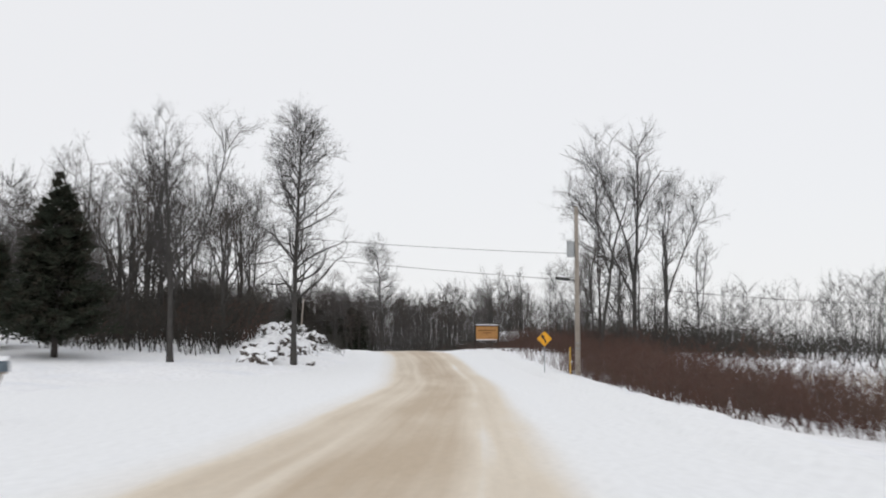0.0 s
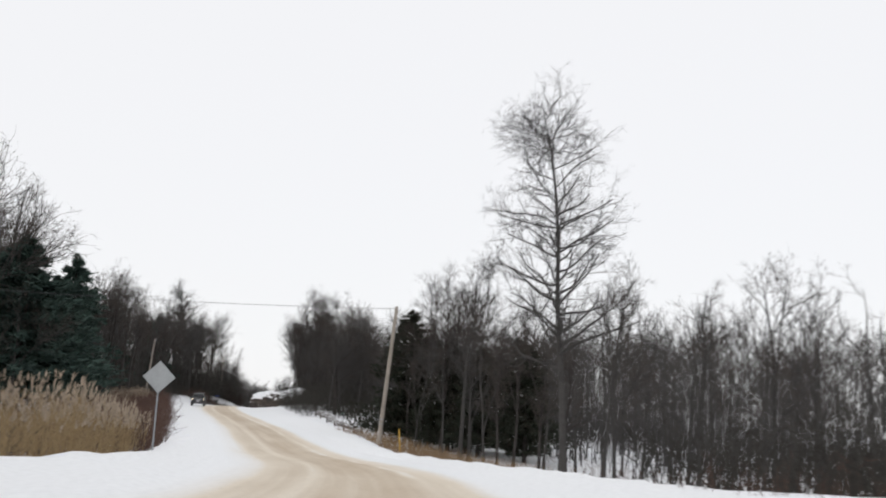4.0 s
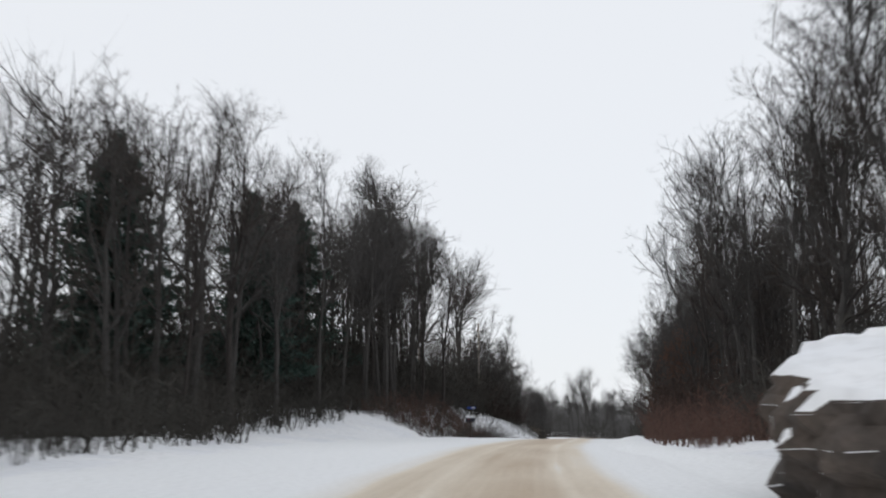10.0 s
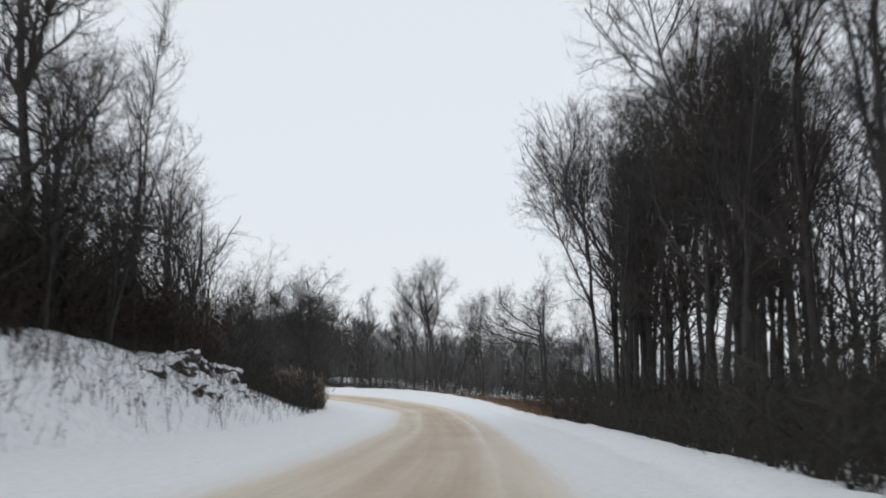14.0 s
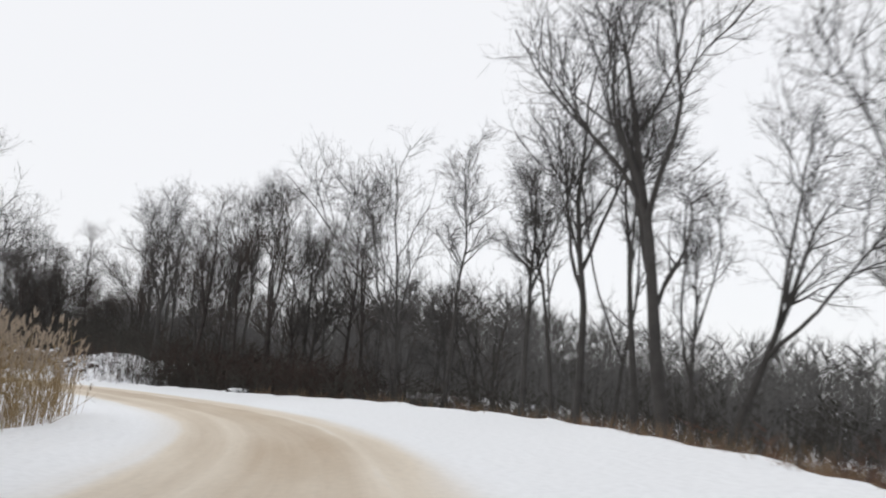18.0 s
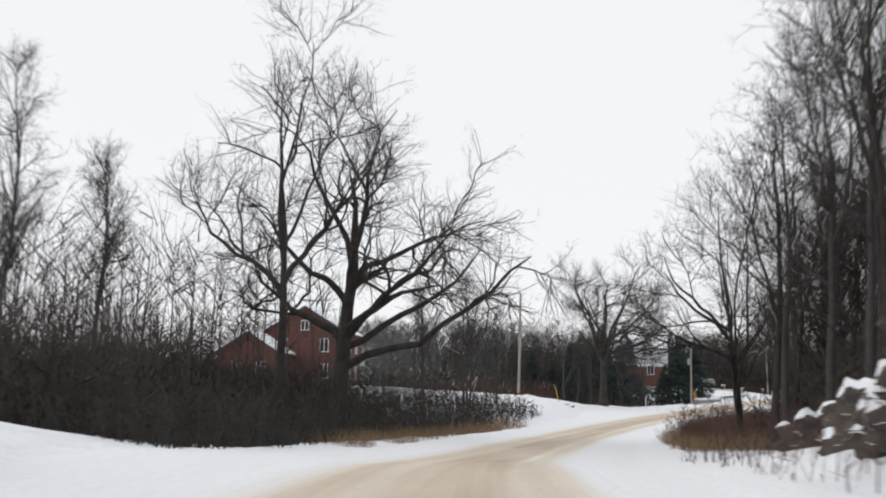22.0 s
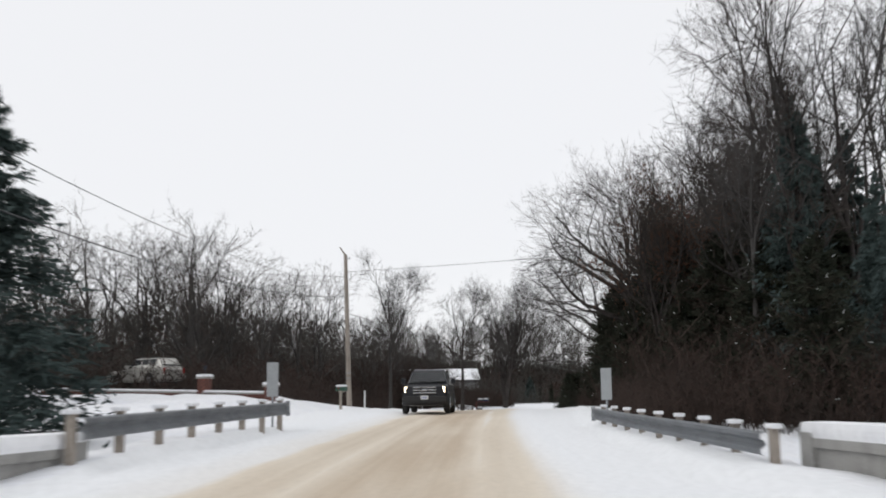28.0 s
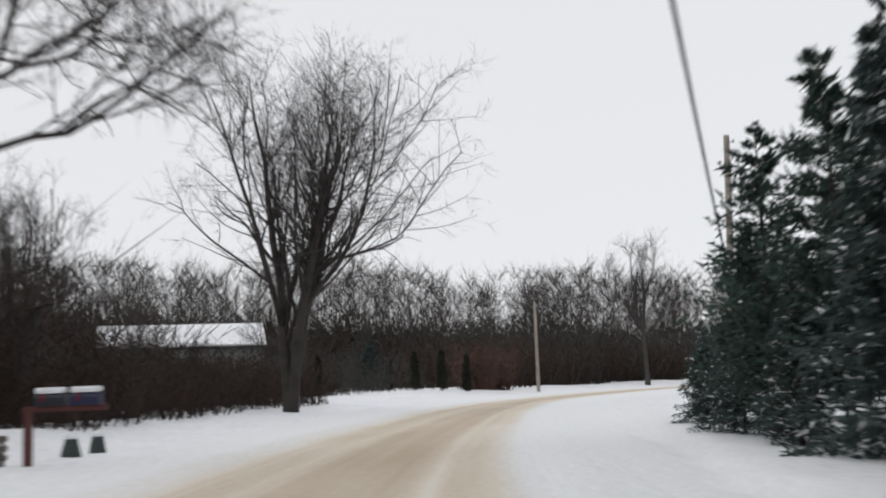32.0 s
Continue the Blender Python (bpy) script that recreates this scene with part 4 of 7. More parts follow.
own_tree(14, 486.6, 10.0, 15.5, 0.16, 0.36, 24, 120, 340, (22, 46), 0.2, 0.16, "tall bare poplar with a straight trunk beside the marsh", turn=80, forks=2)
own_tree(61, 486.8, 11.2, 11, 0.10, 0.5, 18, 100, 340, (25, 55), 0.18, 0.14, "slim bare tree that leans beside the marsh", turn=116, lean=6, forks=1)
own_tree(62, 484.0, 10.6, 12, 0.14, 0.5, 22, 120, 420, (25, 60), 0.18, 0.14, "tall bare tree with a dark trunk beside the marsh", forks=1)
own_tree(15, 481.6, 10.4, 16.8, 0.24, 0.3, 34, 190, 560, (20, 46), 0.23, 0.15, "large bare tree with a leaning trunk and a full crown", turn=116, lean=-9, forks=5)
own_tree(63, 483.6, 12.2, 11, 0.11, 0.4, 20, 120, 380, (20, 48), 0.2, 0.14, "slim bare tree beside the marsh", turn=116, lean=3, forks=2)
own_tree(16, 481.6, 11.7, 12.8, 0.17, 0.42, 22, 130, 380, (26, 60), 0.28, 0.12, "bare tree that leans far over the marsh", turn=116, lean=21)
own_tree(17, 470.5, 10.4, 12.4, 0.14, 0.3, 30, 170, 520, (34, 66), 0.18, 0.12, "bare tree forked near its foot beside the marsh", turn=10, forks=1, stems=2)
own_tree(18, 450.5, 9.4, 14, 0.2, 0.36, 24, 200, 700, (25, 55), 0.24, 0.12, "wide bare tree with a snow-dusted forked trunk", stems=2, arms=((6.4, -157, 16, 6.4, 0.055), (7.0, -179, 24, 6.4, 0.055), (7.6, -143, 34, 6, 0.055), (7.2, 163, 20, 5.5, 0.05)))
own_tree(51, 473.2, 16.2, 12, 0.13, 0.4, 24, 150, 520, (25, 55), 0.26, 0.13, "bare tree with a thin dark trunk in the marsh", turn=30)
own_tree(52, 472, 20.5, 9.5, 0.1, 0.35, 20, 110, 360, (20, 45), 0.2, 0.16, "slim bare tree in the marsh", turn=130)
own_tree(19, 446, 11.5, 11, 0.12, 0.3, 20, 130, 420, (20, 50), 0.28, 0.16, "bare tree with thin dark stems beside the marsh", stems=2)
own_tree(20, 502.5, 10.2, 15.5, 0.13, 0.28, 24, 160, 560, (14, 36), 0.24, 0.16, "tall bare poplar with forked dark stems", turn=45, stems=3)
own_tree(21, 498.3, 10.5, 14.5, 0.10, 0.42, 22, 110, 360, (30, 60), 0.14, 0.14, "tall slender bare tree with short side branches", turn=100, forks=0)
own_tree(22, 502.5, 13.4, 9, 0.09, 0.3, 20, 110, 360, (30, 65), 0.30, 0.12, "small bare tree that leans over the marsh", lean=10, turn=290)
own_tree(59, 504, -10.5, 11.5, 0.14, 0.25, 26, 170, 600, (28, 60), 0.30, 0.12, "bare tree with fine branches beside the bend", bias=(0.3, 0.5))
own_tree(23, 516, 11.0, 15, 0.22, 0.3, 28, 200, 700, (25, 55), 0.34, 0.14, "bare spreading tree in the roadside thicket", stems=2, turn=60)
own_tree(24, 528, 11.5, 15, 0.18, 0.3, 28, 190, 640, (25, 55), 0.32, 0.14, "bare spreading tree in the roadside thicket", turn=200)
own_tree(25, 541, 12.5, 14, 0.26, 0.35, 24, 180, 640, (25, 60), 0.32, 0.12, "large bare tree with a thick bent trunk", lean=5, turn=80)
own_tree(26, 597.6, -10.8, 19, 0.52, 0.36, 44, 440, 1300, (35, 75), 0.30, 0.05, OAK, bark=BARK2, rise_to=0.86, wobble=0.3, forks=4, arms=((4.4, 52, 34, 13.5, 0.2), (5.6, 75, 38, 10.5, 0.18), (6.6, 40, 38, 9.5, 0.19), (5.8, 225, 34, 8.5, 0.2), (8.2, 250, 45, 8, 0.17), (7.8, 150, 40, 7, 0.16)))
own_tree(27, 593.4, -12.4, 20.5, 0.25, 0.40, 22, 190, 700, (25, 62), 0.24, 0.1, "bare tree with a dark trunk beside the old oak", bark=BARK2, wobble=0.24, arms=((7.5, 235, 45, 8, 0.13), (8.5, 60, 50, 7.5, 0.13)))
own_tree(28, 672.0, -12.2, 20.5, 0.48, 0.30, 58, 700, 2100, (30, 72), 0.25, 0.05, "great bare spreading tree with many long branches", bark=BARK2, rise_to=0.85, wobble=0.22, forks=5, bias=(0.2, 0.27), arms=((6.2, 55, 14, 11.5, 0.14), (7.0, 40, 24, 11, 0.14), (6.6, 75, 26, 10.5, 0.13), (7.8, 50, 36, 10.5, 0.14), (8.6, 62, 48, 10.5, 0.14), (7.4, 235, 66, 10, 0.16), (8.5, 200, 66, 8.5, 0.14), (6.8, 300, 30, 8, 0.13), (7.2, 130, 30, 8, 0.13)))
for k, (s, d, h) in enumerate([(618, -12, 11), (622, -10.5, 12), (626, -11.5, 11.5), (631, -13, 9), (635, -12, 9), (638, -14, 8.5), (628, -16, 10)]):
    own_tree(40 + k, s, d, h, 0.09, 0.3, 20, 70, 260, (25, 50), 0.16, 0.18, "slim straight bare tree in the roadside brush", turn=k * 50, forks=0)
own_tree(54, 579, -17, 13.5, 0.13, 0.35, 20, 110, 420, (18, 42), 0.16, 0.18, "slim straight bare tree in the roadside brush", forks=0)
own_tree(55, 581, -14.5, 11, 0.11, 0.35, 20, 110, 420, (18, 42), 0.16, 0.18, "slim straight bare tree in the roadside brush", forks=0, turn=70)
own_tree(57, 605.4, 9.0, 16, 0.2, 0.26, 30, 260, 850, (28, 60), 0.26, 0.12, "large bare tree with several trunks and long limbs at the bend", stems=3, bark=BARK2, arms=((5.2, -116, 32, 6.5, 0.09), (6.4, -136, 45, 6, 0.09), (7.2, -106, 52, 6, 0.08)))
own_tree(58, 609, 13.5, 14, 0.18, 0.25, 26, 200, 700, (25, 60), 0.30, 0.12, "large bare tree with many fine branches at the bend", turn=80)
own_tree(29, 660, 8.2, 14.5, 0.17, 0.3, 30, 240, 850, (28, 66), 0.36, 0.10, "bare tree with a forked dark trunk on the verge", stems=2, bias=(-0.3, -0.3), bark=BARK2)
own_tree(30, 673, 9.4, 15.5, 0.2, 0.3, 28, 240, 800, (28, 66), 0.44, 0.10, "bare tree with a few dry leaves on its outer twigs", stems=2, leaves=1500, bias=(-0.35, -0.35))
own_tree(31, 774, -10.1, 12.6, 0.15, 0.3, 24, 160, 560, (30, 65), 0.28, 0.14, "bare tree with a straight trunk on the snowy verge", turn=40)
own_tree(32, 799.4, -8.4, 14.2, 0.19, 0.4, 30, 260, 950, (24, 52), 0.25, 0.13, "bare tree with upright limbs on the snowy verge", lean=-3, bias=(0.2, 0.2), forks=3, bark=BARK2, arms=((5.6, 38, 14, 5.5, 0.045), (6.4, 15, 26, 5.5, 0.05), (6.8, 215, 40, 4.5, 0.05)))
own_tree(33, 827.4, -9.2, 18.0, 0.3, 0.12, 66, 500, 1800, (18, 46), 0.29, 0.14, "big round-crowned bare maple with many upright limbs", stems=4, rise_to=0.86, turn=15, forks=8, bark=BARK2, wide=1.1)
own_tree(34, 812, -18.5, 13.0, 0.15, 0.25, 26, 160, 520, (22, 50), 0.32, 0.14, "bare tree with an oval crown in the wood's edge")
own_tree(35, 777.5, 6.6, 13.5, 0.22, 0.32, 26, 240, 860, (45, 80), 0.30, 0.03, "large bare tree with long arching limbs over the road", wobble=0.22, bark=BARK2, bias=(-0.4, -0.2), arms=((6.5, 200, 40, 9.5, 0.12), (8.0, 190, 30, 8.5, 0.1), (5.6, 225, 35, 8, 0.1)))
own_tree(36, 761.5, 7.4, 17, 0.22, 0.42, 26, 230, 800, (40, 75), 0.30, 0.06, "bare tree with arching limbs at the wood's edge", wobble=0.2, bark=BARK2, arms=((6.5, 218, 35, 8, 0.15), (8.5, 205, 42, 9, 0.15), (10, 228, 48, 8, 0.13), (9.5, 190, 35, 7, 0.12)))
own_tree(37, 752, 8.6, 15.5, 0.16, 0.3, 34, 230, 800, (25, 60), 0.34, 0.14, "bare tree with fine dark branches at the wood's edge", stems=2, bark=BARK2, twig=TWIG2)
own_tree(64, 757.5, 8.2, 15, 0.2, 0.2, 40, 300, 900, (40, 75), 0.3, 0.04, "oak with dark withered leaves still on its twigs", bark=BARK2, twig=TWIG2, leaves=9000)
own_tree(38, 437, -9.5, 10.5, 0.14, 0.15, 30, 190, 640, (30, 65), 0.34, 0.1, "bare tree with dense rough branches above the reeds", stems=2)
own_tree(53, 474.5, -10.6, 13.5, 0.18, 0.12, 40, 260, 900, (30, 65), 0.26, 0.1, "bare tree with dense rough branches above the reeds", turn=120)
own_tree(39, 461.5, -9.2, 11.5, 0.17, 0.14, 50, 340, 1300, (35, 70), 0.28, 0.1, "bare tree with dense rough branches above the reeds", stems=2)
own_tree(65, 890, -8.2, 16, 0.24, 0.3, 40, 280, 900, (24, 56), 0.27, 0.14, "bare round-crowned tree in front of the far wood", forks=5)
own_tree(50, 862, 16, 13, 0.2, 0.2, 30, 220, 760, (25, 55), 0.36, 0.12, "bare round-crowned tree in front of the far wood")

# ---- conifers ----
PINE = "tall dark-green white pine with an uneven crown"
for k, (s, d, h, w) in enumerate([(196, -19.5, 15.5, 1.6), (238, -21.5, 16, 1.4), (233, -18.6, 18.5, 1.15), (204, -22, 15, 1.3), (222, -20, 12, 1.4), (328, -21, 15.5, 0.9), (303, -23, 16, 1.0), (313, -19, 14, 0.9), (226, -27, 13, 1.1), (184, -24, 12, 1.2), (205, -26, 13, 1.2), (335, -26, 13, 0.9), (290, -26, 13, 0.9)]):
    fir(PINES, "pine_tree", k, s, d, h, 13.0, PINE, k * 47, w)
fir(LAWN, "cedar_tree", 0, 57, -21.5, 10.0, 10.0, "dense dark-green cedar with a pointed top on the lawn", 10, 1.25)
fir(LAWN, "cedar_tree", 0, 62, -27, 8.0, 10.0, "dense dark-green cedar with a pointed top on the lawn", 60, 1.25)
THUJA = "broad dark cedar with snow-flecked foliage at the woodside"
fir(CEDARS, "cedar_tree", 0, 187, 12.2, 11.5, 10.0, THUJA, 80, 1.35)
fir(CEDARS, "cedar_tree", 1, 193, 15.5, 9.5, 10.0, THUJA, 120, 1.4)
for k, (s, d, h) in enumerate([(180, 13.4, 7.5), (175, 14.8, 8.0), (183, 14.6, 9.0), (190, 13.0, 8.0), (171, 17, 8.5), (178, 18.5, 9)]):
    fir(CEDARS, "cedar_tree", k, s, d, h, 10.0, THUJA, 40 + k * 73, 1.3)
fir(CEDARS, "cedar_tree", 0, 183, 17.5, 8.5, 10.0, THUJA, 200, 1.4)
for k, (s, d, h) in enumerate([(783, 7.6, 9.5), (787, 8.2, 10.5), (791, 9.0, 10.5), (785, 6.4, 7), (757, 9.8, 11), (746, 10.5, 9), (740, 11.5, 8), (750, 9.4, 7), (733, 12, 7.5), (744, 8.2, 4.5), (752, 7.8, 5), (736, 9, 4), (748, 12.5, 11), (741, 14.5, 10.5), (764, 10.2, 13), (770, 9.4, 13), (776, 10.8, 12), (767, 14, 14), (780, 13, 12), (773, 8.4, 8), (784, 8.6, 7.5), (788, 9.6, 8.5), (791, 10.5, 10), (781, 7.4, 6.5), (776, 6.6, 6.5), (771.5, 6.4, 7.5), (767, 6.8, 9), (780, 5.9, 4.6), (764, 5.9, 4.0), (768.5, 5.5, 3.6), (772.5, 5.2, 3.2), (776, 5.3, 3.4), (779, 5.4, 3.3), (783, 5.4, 3.6), (787, 5.9, 3.4), (762.5, 6.9, 8.5), (758, 7.4, 7.0), (769, 4.9, 2.7), (772.5, 4.7, 2.5), (775.5, 4.6, 2.3), (779, 4.7, 2.4), (782, 4.9, 2.6), (774, 4.1, 2.2), (777, 4.0, 2.1), (780.5, 4.2, 2.3), (766, 3.9, 2.6), (769, 3.6, 2.8), (772, 3.4, 3.0), (775, 3.3, 3.0), (778, 3.3, 3.1), (781, 3.4, 3.2), (784, 3.5, 3.4), (786.5, 3.8, 3.6)]):
    fir(CEDARS, "cedar_tree", k, s, d, h, 10.0, "tall dark brown-green cedar at the wood's edge", k * 61, 1.1)
SNOWY = "blue-green spruce with snow on its drooping boughs"
for k, (s, d, h, w) in enumerate([(788, 5.2, 5.0, 1.2), (789.5, 6.6, 8.8, 1.0), (793, 5.9, 6.4, 1.0), (797, 6.8, 8.2, 0.95), (799.2, 5.9, 6.8, 0.95), (805.2, 4.9, 3.2, 1.1), (810, 5.0, 2.6, 1.2), (813.5, 5.6, 2.6, 1.1), (816.5, 6.2, 2.4, 1.2), (801.6, 5.0, 3.0, 1.1)]):
    fir(SPRUCES, "spruce_tree", k, s, d, h, 10.0, SNOWY, k * 77, w)
for k, (s, d, h, w) in enumerate([(804, 5.2, 6.0, 1.0), (802, 5.9, 6.8, 1.0), (807.5, 5.8, 4.6, 1.1), (801, 8.0, 8.2, 1.0), (806.5, 7.6, 6.2, 1.0), (811, 7.4, 4.6, 1.1)]):
    fir(UPSWEPT, "pine_tree", k, s, d, h, 9.0, "open young pine with upswept tufted boughs", k * 67, w)
DARKSPRUCE = "dark spruce beside the house drive"
for k, (s, d, h) in enumerate([(710, -21.1, 12.6), (709, -24.6, 11.6), (706, -28.4, 11.4), (702, -20.6, 9.4), (698, -23.4, 9.6), (694, -26, 9.0), (699, -18.0, 8.6), (696.5, -20, 9.4), (704.5, -24.4, 11.4), (690, -28, 9.6), (691, -22.6, 8.4), (716, -14.4, 10.8), (718, -12.4, 9.8), (714, -16.0, 6.5), (728, -36, 10), (740, -40, 11), (868.5, -23.4, 4.8), (559, -12.5, 4.6), (562, -15, 4.2), (556, -15, 4.4)]):
    fir(PLAINSPRUCES, "spruce_tree", k, s, d, h, 11.0, DARKSPRUCE if s < 740 else "dark spruce standing among bare trees", k * 53, 1.4)
for k, (s, d, h) in enumerate([(866.5, -20.2, 2.6), (860.2, -14.3, 3.0), (860.7, -12.4, 3.1), (862.4, -11.2, 2.9), (846, -14.3, 2.5)]):
    fir(COLUMN, "column_cedar", k, s, d, h, 4.0, "narrow brown-green columnar cedar in a garden row", k * 40, 1.0, "garden cedars")

for k, (s, d, h) in enumerate([(739.3, 13, 14.6), (742.2, 16, 13.8), (735, 15, 10)]):
    fir(PLAINSPRUCES, "spruce_tree", k, s, d, h, 11.0, "dark spruce standing among bare trees", k * 53, 0.8)

# ---- woods beside the road: the front rows ----
wood(1, 66, 122, -17, -34, 24, 9, 12.5, "fbs")
wood(36, 84, 106, 13, 24, 12, 9, 13, "f")
wood(2, 162, 250, -19, -29, 30, 9, 13, "fffc")
wood(38, 836, 857, -18, -30, 16, 4, 7, "sc")
wood(39, 798, 822, -15, -26, 20, 6, 9.5, "cb")
wood(41, 338, 374, -17, -30, 24, 16, 21, "f")
wood(42, 318, 352, 8.6, 15.5, 18, 13, 18, "f")
wood(43, 376, 412, -12.8, -20, 18, 7, 12, "cb")
wood(44, 640, 664, 9.6, 16, 7, 13, 17, "f")
wood(45, 508, 540, 9.0, 15.5, 4, 14, 18, "f")
wood(3, 240, 330, -14, -26, 52, 13, 17, "fff")
wood(4, 356, 396, -20, -36, 8, 6, 9, "bc")
wood(28, 328, 352, -13.5, -24, 20, 13.5, 17.5, "f")
wood(21, 398, 436, -14, -26, 22, 11, 18, "ffb")
wood(29, 238, 262, -13, -20, 12, 16, 20, "f")
wood(46, 225, 262, 11, 26, 26, 9, 13, "bf")
wood(31, 322, 346, -13, -22, 14, 14, 17.5, "f")
wood(33, 378, 400, -14, -24, 10, 9, 12, "b")
wood(34, 416, 434, 8, 13, 10, 18, 21.5, "f")
wood(32, 676, 705, -16, -34, 18, 9, 12.5, "bs")
wood(5, 428, 474, -11, -26, 9, 8, 11, "bc")
wood(7, 747, 800, -24, -45, 12, 8, 12, "bsc")
wood(30, 754, 790, -19, -34, 24, 12, 15, "bb")
wood(23, 774, 815, -23, -36, 9, 10, 13, "bf")
wood(12, 104, 165, 16, 34, 24, 8, 12, "fbs")
wood(13, 196, 250, 15, 30, 24, 8, 11, "fbb")
wood(24, 178, 240, -22, -33, 30, 19, 24, "f")
wood(25, 250, 268, 13, 24, 12, 8, 11, "fb")
wood(14, 268, 335, 10, 22, 52, 15, 19.5, "f")
wood(40, 164, 184, 10.5, 16, 5, 12, 16, "f")
wood(19, 140, 184, 10, 30, 34, 8, 11.5, "fffs")
wood(15, 330, 436, 9.5, 22, 60, 16, 21, "f")
wood(20, 364, 428, 7.8, 9.8, 28, 14, 19, "f")
wood(27, 505, 534, 9.8, 15.5, 7, 13, 16.5, "f")
wood(16, 512, 550, 13.5, 27, 14, 8.5, 12, "ffbc")
wood(22, 552, 606, 12.5, 25, 44, 11.5, 15.5, "fffb")
wood(26, 574, 602, 9.5, 15.5, 14, 13, 16, "f")
wood(17, 640, 690, 12, 24, 14, 8, 11, "bfc")
wood(18, 735, 800, 10.5, 22, 36, 17, 22, "ffb")


# ---- woods behind them ----
def spots(seed, s0, s1, d0, d1, n):
    rng = np.random.default_rng(seed)
    s, d = rng.uniform(s0, s1, n), d0 + (d1 - d0) * rng.random(n)
    p = at_road(s, d)
    p[:, 2] += rise(s, d) - 0.3
    return p


FAR = "wood of bare grey trees behind the roadside rows"
# some of these woods carry painted haze in a lighter twig colour
far_wood("far_wood", 1, spots(1, 10, 260, 36, 90, 520), 8, 13, HAZETWIG, FAR)
far_wood("far_wood", 2, spots(2, 62, 322, -26, -56, 640), 12, 17, TWIG, FAR)
far_wood("far_wood", 11, spots(11, 322, 430, -30, -60, 140), 6, 9, TWIG, FAR)
far_wood("far_wood", 3, spots(3, 430, 720, 90, 150, 600), 9, 13, HAZETWIG, FAR, thick=1.5)
far_wood("far_wood", 12, spots(12, 506, 620, 48, 78, 320), 11, 15, HAZETWIG, FAR, thick=1.8)
far_wood("far_wood", 4, spots(4, 560, 745, -52, -120, 520), 8, 13, HAZETWIG, FAR, thick=1.4)
far_wood("far_wood", 5, spots(5, 742, 1000, -40, -130, 1150), 12, 17, GREYBRUSH, FAR, 15, 13, 1.0)
far_wood("far_wood", 6, spots(6, 800, 1000, 16, 70, 650), 12, 17, GREYBRUSH, FAR, 15, 13, 1.0)
far_wood("far_wood", 7, spots(7, 160, 440, 20, 52, 750), 12, 17, TWIG, FAR)
far_wood("far_wood", 8, spots(8, 500, 690, 22, 50, 460), 10, 15, HAZETWIG, FAR)
far_wood("far_wood", 9, spots(9, 742, 805, 16, 45, 260), 12, 17, TWIG2, FAR)
far_wood("far_wood", 10, spots(10, 574, 614, -15, -46, 230), 10, 14, TWIG2, "stand of thin bare saplings", 8, 4, 1.0)

# ---- brush ----
RED = "dense leafless red-brown brush on the snowy verge"
GREY = "dense dark leafless undergrowth below the trees"
brush("brush", 1, 28, 68, 6.4, 15, 2900, 1.0, 2.8, REDBRUSH, RED, thick=0.016)
brush("brush", 70, 66, 104, 9.4, 17, 2400, 1.0, 2.8, REDBRUSH, RED, thick=0.016)
brush("snow_weeds", 47, 62, 104, 5.6, 9.6, 460, 0.5, 1.5, REDBRUSH, "thin dead weeds on a snowy bank", 3, 0.012, 0.2, "weeds")
brush("brush", 2, 140, 246, -6.8, -14, 5250, 1.0, 2.9, REDBRUSH, RED, thick=0.016)
brush("brush", 3, 66, 132, -13, -24, 2750, 1.2, 3.0, REDBRUSH, RED, thick=0.016)
brush("brush", 4, 235, 292, -11.2, -22, 3000, 1.2, 3.6, GREYBRUSH, GREY, thick=0.024)
brush("brush", 45, 288, 338, -12.5, -24, 2600, 1.2, 3.6, GREYBRUSH, GREY, thick=0.024)
brush("brush", 50, 246, 322, -16, -34, 3400, 3.0, 7.5, GREYBRUSH, GREY, thick=0.036)
brush("brush", 5, 350, 444, -13.5, -26, 4200, 0.9, 3.0, GREYBRUSH, GREY, thick=0.021)
brush("brush", 6, 225, 332, 8.0, 20, 5000, 1.2, 4.2, GREYBRUSH, GREY, thick=0.024)
brush("brush", 7, 318, 438, 0.7, 16, 7400, 1.0, 4.2, GREYBRUSH, GREY, thick=0.024, beyond=True)
brush("brush", 43, 284, 330, 0.8, 7, 1900, 0.6, 2.4, REDBRUSH, RED, thick=0.018, beyond=True)
brush("brush", 44, 374, 402, -13, -26, 2600, 3.0, 7.0, GREYBRUSH, GREY, thick=0.04)
brush("brush", 24, 330, 436, 12, 30, 2400, 3.5, 8.0, GREYBRUSH, GREY, thick=0.034)
brush("brush", 25, 262, 332, 12, 28, 4000, 2.5, 5.0, GREYBRUSH, GREY, thick=0.034)
brush("brush", 26, 84, 150, 15, 34, 3400, 1.8, 4.5, GREYBRUSH, GREY, thick=0.03)
brush("brush", 27, 330, 440, -15, -30, 4200, 2.5, 6.0, GREYBRUSH, GREY, thick=0.034)
brush("brush", 8, 425, 470, -9, -20, 2750, 1.2, 4.0, GREYBRUSH, GREY, thick=0.024)
brush("brush", 37, 496, 533, 0.6, 9, 3400, 0.9, 3.4, GREYBRUSH, GREY, thick=0.024, beyond=True)
brush("brush", 9, 486, 612, 10.5, 24, 7500, 1.2, 4.0, GREYBRUSH, GREY, thick=0.024)
brush("brush", 29, 572, 612, -13, -36, 2800, 1.8, 3.8, GREYBRUSH, GREY, thick=0.034)
brush("brush", 30, 556, 606, 10.5, 24, 2800, 2.5, 5.5, GREYBRUSH, GREY, thick=0.034)
brush("brush", 31, 652, 692, 10, 26, 2400, 2.5, 5.0, GREYBRUSH, GREY, thick=0.034)
